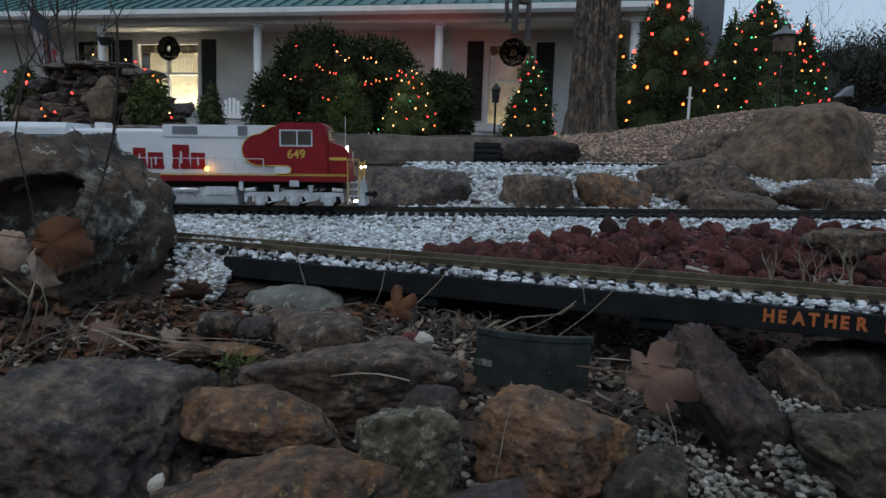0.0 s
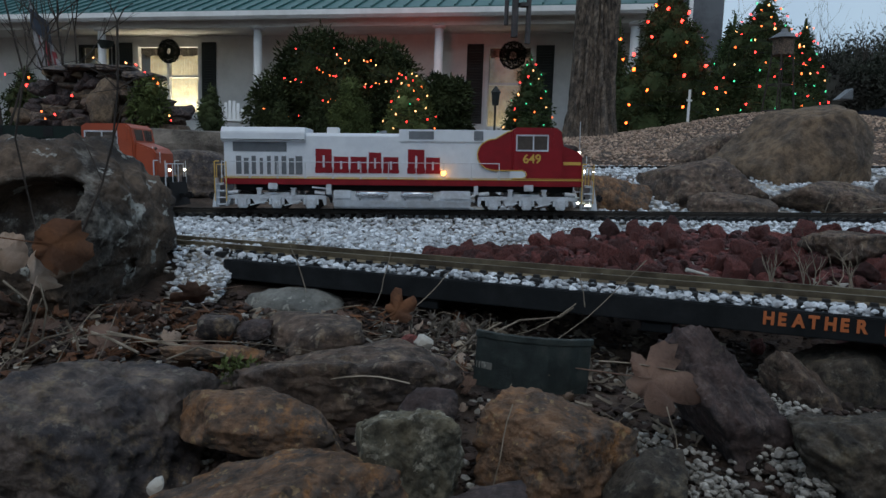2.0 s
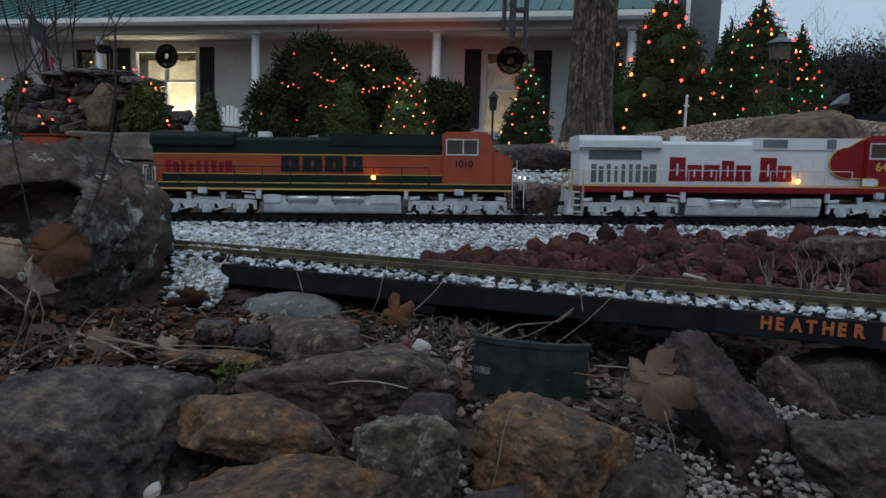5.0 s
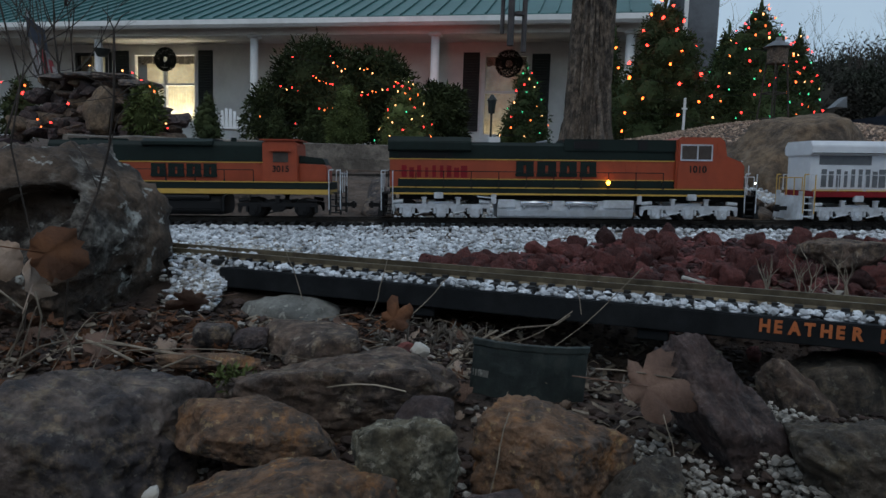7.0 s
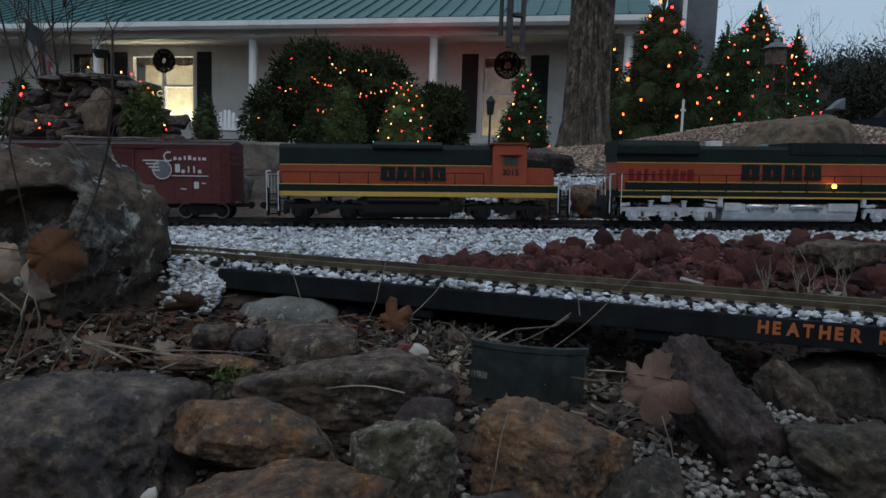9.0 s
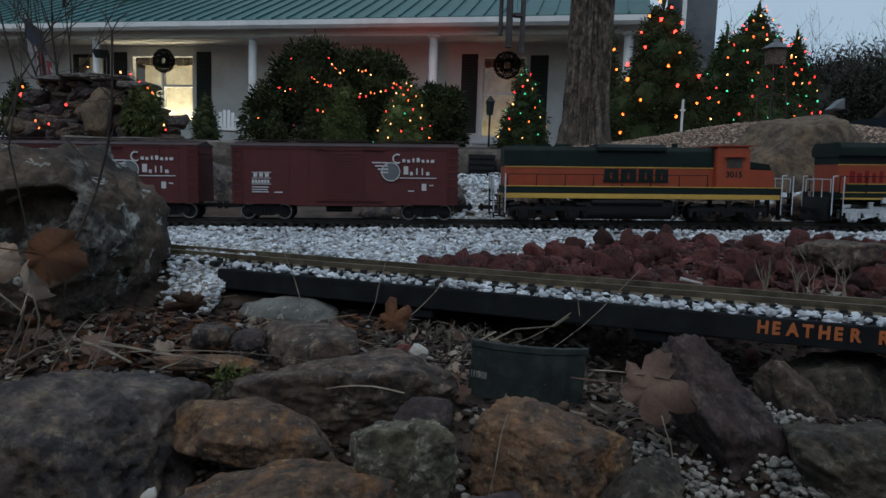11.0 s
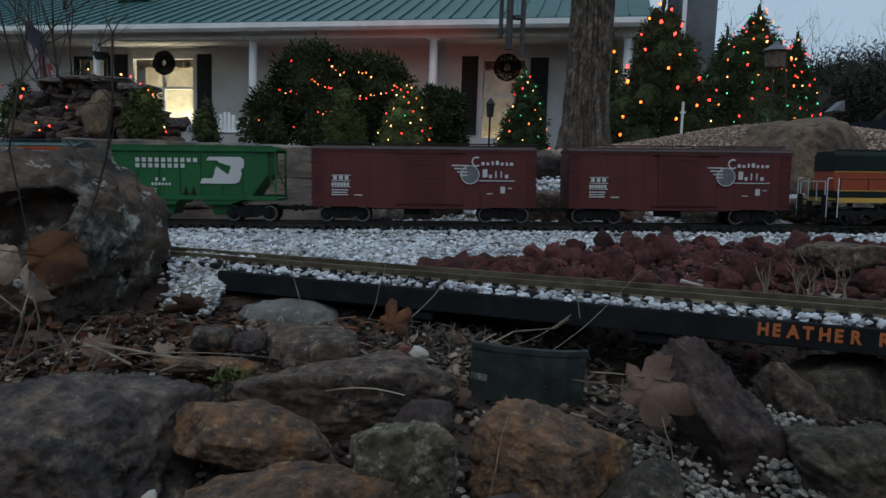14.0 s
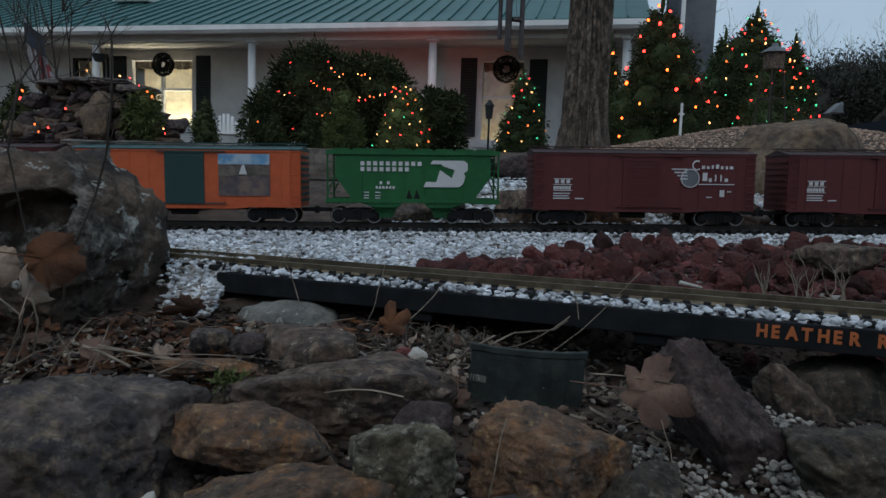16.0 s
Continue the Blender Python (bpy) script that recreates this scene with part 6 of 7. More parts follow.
def weed():
    t = thing("dead_weed", "tall thin dead weed stalk beside the boulder", "weed", pose(-0.372, 0.68, -0.085))
    bm = bmesh.new()
    pts = [(0, 0, 0), (0.006, 0.0, 0.06), (0.018, 0, 0.104), (0.036, 0.004, 0.150), (0.046, 0.006, 0.19), (0.052, 0.006, 0.24), (0.054, 0.004, 0.303)]
    for a, b in zip(pts[:-1], pts[1:]):
        rod(bm, a, b, 0.0011, 6)
    for k, dx, dz in ((3, -0.030, 0.05), (4, 0.02, 0.045), (5, -0.03, 0.02), (6, -0.012, 0.02), (6, 0.014, 0.018), (5, 0.035, 0.015)):
        a = Vector(pts[k])
        m = a + Vector((dx * 0.5, 0, dz * 0.7))
        rod(bm, a, m, 0.0006, 5)
        rod(bm, m, a + Vector((dx, 0.003, dz)), 0.0005, 5)
    part("stalk", bm, M["twig"], t)
    bm = bmesh.new()
    pts = [(-0.045, 0.01, 0), (-0.035, 0.01, 0.10), (-0.052, 0.01, 0.19), (-0.042, 0.012, 0.25), (-0.060, 0.012, 0.33)]
    for a, b in zip(pts[:-1], pts[1:]):
        rod(bm, a, b, 0.001, 6)
    part("stalk", bm, M["twig"], t)


weed()


# ---- the stone cascade on the bank ----
def cascade():
    rs = random.Random(21)
    kinds = ("rock_red", "rock_brown", "rock_dark", "rock_tan", "rock_brown", "rock_red")
    k = 0
    # courses of uneven stones, each shorter than the one below and leaning back
    for row in range(7):
        z = 0.265 + 0.060 * row
        xa, xb = -3.02 + 0.022 * row, -1.86 - 0.062 * row
        x = xa
        while x < xb:
            w = rs.uniform(0.075, 0.20)
            h = rs.uniform(0.075, 0.125)
            rock("rough red-brown stone stacked in a garden cascade", (x + w / 2, 4.98 + rs.uniform(-0.05, 0.05) + 0.022 * row, z + rs.uniform(-0.02, 0.02)), (w * 1.12, 0.26, h), 100 + k, kinds[rs.randrange(6)], rs.uniform(-16, 16), rs.uniform(-12, 12), 3, "stacked_stone", "stones of the garden cascade")
            x += w * 0.92
            k += 1
    rock("large dark core stone of the garden cascade", (-2.50, 5.28, 0.38), (0.78, 0.42, 0.50), 153, "rock_brown", 0, 0, 4, "stacked_stone", "stones of the garden cascade")
    for cx, cz, cw in ((-2.76, 0.672, 0.26), (-2.55, 0.690, 0.30), (-2.34, 0.682, 0.25), (-2.16, 0.640, 0.20)):
        rock("flat dark capstone on the garden cascade", (cx, 5.05, cz), (cw, 0.34, 0.055), 150 + int(cw * 100), "rock_dark", rs.uniform(-8, 8), rs.uniform(-3, 4), 3, "stacked_stone", "stones of the garden cascade")
    rock("upright tan stone in the garden cascade", (-2.36, 4.82, 0.43), (0.20, 0.14, 0.36), 152, "rock_tan", 8, 8, 4, "stacked_stone", "stones of the garden cascade")
    pts = [(0.28, -0.22, 0.70), (0.36, -0.25, 0.685), (0.42, -0.25, 0.64), (0.47, -0.24, 0.60), (0.50, -0.24, 0.57), (-0.08, -0.24, 0.47), (-0.30, -0.22, 0.36), (-0.20, -0.24, 0.34), (-0.26, -0.25, 0.31), (0.56, -0.2, 0.36), (0.57, -0.2, 0.33), (0.05, -0.2, 0.73), (-0.55, -0.2, 0.6)]
    string_lights("red and warm lights laid over the stone cascade", (-2.45, 5.0, 0), pts, 0.0055, ("red", "warm", "orange", "red"), 3)


cascade()


# ---- things in the yard ----
def timber():
    """A squared old timber that holds back the bank."""
    v, q = [], 60
    ring = [(-0.055, 0.0), (-0.058, 0.045), (-0.052, 0.088), (-0.02, 0.094), (0.03, 0.093), (0.055, 0.085), (0.058, 0.04), (0.055, 0.0)]
    for i in range(q):
        x = -1.35 + 1.52 * i / (q - 1)
        for y, z in ring:
            n1 = noise.noise(Vector((x * 5, y * 30, z * 30))) * 0.007 + noise.noise(Vector((x * 22, y * 60, z * 60))) * 0.003
            v.append((x, y + n1, z + n1 * 0.8))
    n = len(ring)
    a = np.arange(q * n).reshape(q, n)
    f = np.stack([a[:-1], np.roll(a[:-1], -1, 1), np.roll(a[1:], -1, 1), a[1:]], -1).reshape(-1, 4).tolist()
    f += [a[0][::-1].tolist(), a[-1].tolist()]
    me = bpy.data.meshes.new("old_timber")
    me.from_pydata(v, [], f)
    me.materials.append(M["weathered"])
    ob = new("old_timber", me)
    ob.matrix_basis = pose(0.02, 2.42, 0.083, 0, 0.4, -4)
    tagged(ob, "long weathered grey timber edging the gravel bank", "timber")


timber()


def crate():
    c = thing("crate", "small black slatted crate beside the timber", "crate", pose(0.13, 2.27, 0.085))
    for i in range(4):
        bm = bmesh.new()
        box(bm, (0, -0.038, 0.012 + i * 0.018), (0.086, 0.005, 0.014), 0.001)
        part("slat", bm, M["black_plastic"], c)
    bm = bmesh.new()
    box(bm, (0, 0, 0.036), (0.080, 0.07, 0.072), 0.002)
    part("body", bm, M["black_plastic"], c)


crate()


def garden_cross():
    c = thing("garden_cross", "small white painted wooden cross on the gravel", "cross", pose(1.70, 5.0, float(land(1.70, 5.0))))
    bm = bmesh.new()
    box(bm, (0, 0, 0.12), (0.016, 0.012, 0.26), 0.002)
    part("upright", bm, M["white_paint"], c)
    bm = bmesh.new()
    box(bm, (0, -0.003, 0.175), (0.040, 0.010, 0.014), 0.002)
    part("crossbar", bm, M["white_paint"], c)


garden_cross()


def tower():
    z0 = float(land(2.56, 5.5))
    t = thing("garden_tower", "dark brown wooden model water tower on splayed legs", "model tower", pose(2.56, 5.5, z0, 0, 0, 15))
    top = 1.19 - z0
    for sx in (-1, 1):
        for sy in (-1, 1):
            bm = bmesh.new()
            rod(bm, (sx * 0.092, sy * 0.092, -0.02), (sx * 0.052, sy * 0.052, top - 0.17), 0.0065, 6)
            part("leg", bm, M["twig"], t)
    for k in (0.3, 0.62):
        bm = bmesh.new()
        w = 0.092 - 0.040 * k
        z = (top - 0.17) * k
        for a, b in (((-w, -w), (w, -w)), ((w, -w), (w, w)), ((w, w), (-w, w)), ((-w, w), (-w, -w))):
            rod(bm, (*a, z), (*b, z), 0.005, 5)
        part("brace", bm, M["twig"], t)
    bm = bmesh.new()
    rod(bm, (0, 0, top - 0.18), (0, 0, top - 0.055), 0.074, 12, 0.078)
    part("tank", bm, M["rock_brown"], t)
    bm = bmesh.new()
    rod(bm, (0, 0, top - 0.055), (0, 0, top - 0.01), 0.108, 12, 0.04)
    rod(bm, (0, 0, top - 0.01), (0, 0, top + 0.02), 0.03, 10, 0.02)
    part("roof", bm, M["grille"], t, "grey conical roof")


tower()


def wreath(at, r, label, seed):
    rs = np.random.RandomState(seed)
    n = 5000
    a = rs.uniform(0, math.tau, n)
    b = rs.uniform(0, math.tau, n)
    k = r * 0.27
    p = np.stack([(r * 0.70 + k * np.cos(b)) * np.cos(a), k * np.sin(b) * 0.8, (r * 0.70 + k * np.cos(b)) * np.sin(a)], 1)
    d = np.stack([np.cos(b) * np.cos(a), np.sin(b), np.cos(b) * np.sin(a)], 1)
    v, f = sprays(p, d, 0.038, rs, 0)
    ob = new("wreath", from_arrays("wreath", v, f, M["wreath"]))
    ob.matrix_basis = pose(*at, 0, 0, -12.5)
    tagged(ob, label, "wreath")


wreath((-5.62, 14.28, 2.16), 0.215, "dark evergreen wreath hung before the bright window", 1)
wreath((1.185, 13.35, 2.16), 0.235, "dark evergreen wreath hung before the narrow window", 2)


def lantern_post():
    z0 = float(land(0.604, 9.0))
    t = thing("lantern_post", "dark garden lantern on a slender post", "lantern", pose(0.604, 9.0, z0))
    bm = bmesh.new()
    rod(bm, (0, 0, -0.05), (0, 0, 0.42), 0.014, 8)
    part("post", bm, M["shutter"], t)
    bm = bmesh.new()
    rod(bm, (0, 0, 0.42), (0, 0, 0.58), 0.045, 6, 0.06)
    rod(bm, (0, 0, 0.58), (0, 0, 0.66), 0.075, 6, 0.01)
    part("lantern_head", bm, M["shutter"], t)


lantern_post()


def patio_chair():
    c = thing("patio_chair", "pale rounded patio chair on the porch edge", "chair", pose(-3.78, 12.4, 0.38, 0, 0, 20))
    for i in range(6):
        bm = bmesh.new()
        prism(bm, [(-0.2 + i * 0.07, 0.35), (-0.14 + i * 0.07, 0.35), (-0.15 + i * 0.072, 0.72 - 0.02 * (i - 2.5) ** 2), (-0.195 + i * 0.07, 0.72 - 0.02 * (i - 2.5) ** 2)], 0.2, 0.225)
        part("back_slat", bm, M["white_paint"], c)
    bm = bmesh.new()
    box(bm, (0, 0, 0.35), (0.46, 0.46, 0.04), 0.01)
    part("seat", bm, M["white_paint"], c)
    for x in (-0.2, 0.2):
        for y in (-0.2, 0.2):
            bm = bmesh.new()
            rod(bm, (x, y, 0), (x, y, 0.5 if y < 0 else 0.35), 0.022, 8)
            part("leg", bm, M["white_paint"], c)
        bm = bmesh.new()
        box(bm, (x, 0, 0.51), (0.06, 0.46, 0.025), 0.005)
        part("armrest", bm, M["white_paint"], c)


patio_chair()


def flag():
    f = thing("flag", "limp red, white and blue flag on a slanted pole", "flag", pose(-5.1, 9.0, 0.0))
    bm = bmesh.new()
    rod(bm, (0.12, 0, 0.35), (-0.18, 0, 1.95), 0.012, 8)
    part("pole", bm, M["flag_white"], f)
    for i in range(7):
        bm = bmesh.new()
        x = -0.14 + i * 0.05
        za, zb = 1.80 - i * 0.09, 1.12 - 0.02 * i
        prism(bm, [(x - 0.012 + 0.1 * 0.5, zb), (x + 0.040 + 0.1 * 0.5, zb - 0.02), (x + 0.026, za - 0.02), (x - 0.024, za)], 0.02 * math.sin(i * 1.9) - 0.012, 0.02 * math.sin(i * 1.9) + 0.006)
        part("stripe", bm, M["flag_red" if i % 2 else "flag_white"], f)
    bm = bmesh.new()
    prism(bm, [(-0.16, 1.62), (0.10, 1.42), (0.06, 1.70), (-0.16, 1.86)], -0.035, -0.022)
    part("canton", bm, M["blue_cloth"], f, "dark blue starred corner")


flag()


def hanging_basket():
    b = thing("hanging_basket", "dark hanging basket under the porch eave", "planter", pose(-6.70, 13.9, 2.12))
    bm = bmesh.new()
    rod(bm, (0, 0, 0), (0, 0, 0.14), 0.09, 12, 0.16)
    part("pot", bm, M["shutter"], b)
    bm = bmesh.new()
    for k in range(3):
        a = k * math.tau / 3
        rod(bm, (0.15 * math.cos(a), 0.15 * math.sin(a), 0.14), (0, 0, 0.6), 0.004, 4)
    part("chain", bm, M["black_plastic"], b)


hanging_basket()


def garden_boxes():
    for x, y, w, h in ((-0.04, 8.45, 0.14, 0.16), (0.10, 8.3, 0.10, 0.10)):
        bm = bmesh.new()
        box(bm, (0, 0, h / 2), (w, w, h), 0.008)
        box(bm, (0, 0, h), (w + 0.02, w + 0.02, 0.02), 0.004)
        solo("planter_box", bm, M["weathered"], "small weathered wooden planter box near the shrubs", "planter", pose(x, y, float(land(x, y)), 0, 0, 20))


garden_boxes()


def parked_car():
    x, y = 9.2, 12.0
    z = 0.45
    c = thing("parked_car", "dark blue parked car half hidden by shrubs", "car", pose(x, y, z, 0, 0, -70))
    bm = bmesh.new()
    prism(bm, [(-2.1, 0.3), (-2.15, 0.75), (-1.9, 0.9), (-1.0, 0.95), (1.0, 0.95), (2.0, 0.85), (2.15, 0.6), (2.1, 0.3)], -0.85, 0.85, 0.06)
    part("body", bm, M["blue_cloth"], c)
    bm = bmesh.new()
    prism(bm, [(-1.5, 0.95), (-1.0, 1.38), (0.5, 1.40), (1.15, 0.95)], -0.74, 0.74, 0.06)
    part("cabin", bm, M["cab_glass"], c)
    bm = bmesh.new()
    prism(bm, [(-1.0, 1.38), (-0.95, 1.43), (0.45, 1.45), (0.5, 1.40)], -0.72, 0.72, 0.02)
    part("roof", bm, M["blue_cloth"], c)
    for wx in (-1.35, 1.35):
        for s in (-1, 1):
            bm = bmesh.new()
            rod(bm, (wx, s * 0.70, 0.32), (wx, s * 0.88, 0.32), 0.32, 20)
            w = part("wheel", bm, M["black_plastic"], c)
            bm = bmesh.new()
            rod(bm, (wx, s * 0.885, 0.32), (wx, s * 0.895, 0.32), 0.2, 16)
            part("rim", bm, M["grille"], w)


parked_car()
_b = bmesh.new()
prism(_b, [(-0.045, 0), (0.03, 0), (0.026, 0.062), (0.018, 0.058)], -0.04, 0.04, 0.004)
solo("sheet_scrap", _b, M["grille"], "pale blue-grey scrap of sheet metal behind the boulder", "scrap", pose(2.23, 4.0, float(land(2.23, 4.0)) + 0.08))


def far_wood():
    rs = np.random.RandomState(91)
    hill, scrub = [], []
    for i in range(110):
        y = rs.uniform(40, 62)
        x = y * rs.uniform(0.46, 0.80)
        h = rs.uniform(0.9, 1.06) * max(7.6, 7.9 + 0.30 * (x * 45 / y - 23)) * y / 45
        hill.append(((x, y, h * 0.48), (rs.uniform(2.0, 3.6), 2.0, h * 0.5)))
    for i in range(34):
        y = rs.uniform(17, 26)
        x = y * rs.uniform(0.53, 0.70)
        scrub.append(((x, y, 1.5), (rs.uniform(0.6, 1.1), 1.0, rs.uniform(1.2, 2.0) * y / 20)))
    for name, blobs, count, size, label in (("far_wood", hill, 130000, 0.26, "dim evergreen and scrub wood on the far hillside"), ("scrub", scrub, 90000, 0.16, "dark evergreen scrub at the edge of the yard")):
        p, d = lobes(rs, count, blobs)
        v, f = sprays(p, d, size, rs)
        v, f = with_cores(v, f, blobs, 0.72)
        me = bpy.data.meshes.new(name)
        me.from_pydata(v, [], f)
        me.materials.append(M["far_wood"])
        tagged(new(name, me), label, "woods", kind="stuff")
    rr = random.Random(12)
    for i in range(16):
        x, y = 20.5 + i * 0.85 + rr.uniform(-0.4, 0.4), rr.uniform(36, 42)
        t = thing("bare_tree", "leafless winter tree on the far hillside", "tree", pose(x, y, 0.8), "bare trees on the hillside")
        bm = bmesh.new()
        twigs(bm, Vector((0, 0, 0)), Vector((0, 0, 1)), 4.6 * rr.uniform(0.9, 1.1) * (1 + 0.012 * i), 0.04, 3, rr, 0.14, 3)
        part("branch", bm, M["twig"], t)
    t = thing("bare_tree", "tall leafless tree behind the house wing", "tree", pose(7.0, 17.5, 0.5))
    bm = bmesh.new()
    twigs(bm, Vector((0, 0, 0)), Vector((-0.15, 0, 1)).normalized(), 2.9, 0.020, 3, rr, 0.22, 3)
    part("branch", bm, M["twig"], t)


far_wood()


# ---- litter in front ----
def leaf_mesh(name, size, lobes_n, material, seed, curl=0.3, jag=0.12, lobe=0.28):
    """A lobed dry leaf, curled, with thickness."""
    rs = np.random.RandomState(seed)
    n = 40
    bm = bmesh.new()
    ring0, ring1 = [], []
    for i in range(n):
        a = math.tau * i / n
        r = size * 0.5 * (1 - lobe + lobe * abs(math.cos(a * lobes_n / 2 + 0.4)) ** 0.7) * (1 + jag * rs.normal()) * (0.75 + 0.25 * math.cos(a))
        x, y = r * math.cos(a), r * math.sin(a)
        z = curl * size * ((x / size) ** 2 + 1.6 * (y / size) ** 2) + 0.03 * size * math.sin(a * 5 + seed)
        ring0.append(bm.verts.new((x, y, z)))
    c = bm.verts.new((0, 0, 0))
    for i in range(n):
        bm.faces.new((c, ring0[i], ring0[(i + 1) % n]))
    rod(bm, (-size * 0.75, 0, 0.02 * size), (0, 0, 0.003), 0.0006, 5)
    ext = bmesh.ops.extrude_face_region(bm, geom=[f for f in bm.faces if c in f.verts])
    bmesh.ops.translate(bm, vec=(0, 0, 0.0005), verts=[g for g in ext["geom"] if isinstance(g, bmesh.types.BMVert)])
    return mesh_of(bm, name, M[material], True)


def leaves():
    for at, size, mtl, sd, rot, lab in (
            ((0.158, 0.505, -0.062), 0.078, "dead_leaf", 1, (52, 8, 5), "large dry brown oak leaf propped on a rock"),
            ((-0.358, 0.630, 0.008), 0.066, "rust_leaf", 2, (78, 12, 40), "dry rust-brown leaf curled against the boulder"),
            ((-0.366, 0.615, -0.020), 0.050, "pale_leaf", 3, (62, -30, 110), "pale curled dry leaf by the boulder"),
            ((-0.402, 0.63, 0.002), 0.05, "pale_leaf", 4, (75, 30, 10), "pale tan dry leaf by the boulder"),
            ((-0.405, 0.63, -0.045), 0.04, "dead_leaf", 5, (50, 20, 140), "dry tan leaf by the boulder"),
            ((-0.255, 0.72, -0.052), 0.06, "dead_leaf", 6, (40, 10, 200), "dry brown leaf with torn holes on litter"),
            ((-0.30, 0.60, -0.074), 0.038, "dead_leaf", 7, (25, -20, 100), "dull brown leaf flat on the soil"),
            ((-0.045, 0.70, -0.058), 0.045, "rust_leaf", 8, (60, -30, 20), "dry reddish leaf caught on twigs")):
        ob = new("dry_leaf", leaf_mesh("dry_leaf", size, 5, mtl, sd, 0.3 if sd in (1, 6) else 0.75, 0.06, 0.42 if sd in (1, 6, 8) else 0.12))
        ob.matrix_basis = pose(*at, *rot)
        tagged(ob, lab, "leaf")
    rs = random.Random(17)
    kinds = [leaf_mesh("leaf_scrap", 1.0, 4, m, 20 + i, 0.5) for i, m in enumerate(("dead_leaf", "pale_leaf", "rust_leaf", "dead_leaf"))]
    for i in range(150):
        x, y = rs.uniform(-0.40, 0.42), rs.uniform(0.50, 0.80)
        if x > 0.12 and rs.random() < 0.6:
            continue
        s = rs.uniform(0.010, 0.026)
        ob = new("leaf_scrap", kinds[i % 4])
        ob.matrix_basis = pose(x, y, float(land(x, y)) + s * 0.25, rs.uniform(-50, 50), rs.uniform(-50, 50), rs.uniform(0, 360)) @ Matrix.Diagonal((s, s, s, 1))
        tagged(ob, "small dry leaf scrap lying in the litter", "leaf", "leaf scraps in the litter")


leaves()


def leaf_drift():
    """Dark leaves heaped against the foot of the boulder."""
    rs = random.Random(61)
    kinds = [leaf_mesh("fallen_leaf", 1.0, 5, m, 40 + i, c) for i, (m, c) in enumerate((("rust_leaf", 0.9), ("dead_leaf", 0.6), ("rust_leaf", 0.35), ("rust_leaf", 1.2), ("dead_leaf", 1.1)))]
    for i in range(110):
        x, y = rs.uniform(-0.44, -0.20), rs.uniform(0.60, 0.735)
        if x > -0.27 and y < 0.66 and rs.random() < 0.7:
            continue
        s = rs.uniform(0.010, 0.028)
        heap = 0.032 * max(0.0, (y - 0.63) / 0.1) * rs.random() if x < -0.25 else 0.008 * rs.random()
        ob = new("fallen_leaf", kinds[i % 5])
        ob.matrix_basis = pose(x, y, float(land(x, y)) + s * 0.18 + heap, rs.uniform(-70, 70), rs.uniform(-60, 60), rs.uniform(0, 360)) @ Matrix.Diagonal((s, s, s, 1))
        tagged(ob, "dark red-brown fallen leaf heaped against the boulder", "leaf", "fallen leaves at the boulder's foot")


leaf_drift()


_b = bmesh.new()
rod(_b, (0, 0, 0), (0, 0, 0.0105), 0.0015, 5, 0.0004)
BRACT = mesh_of(_b, "bract", M["weathered"])


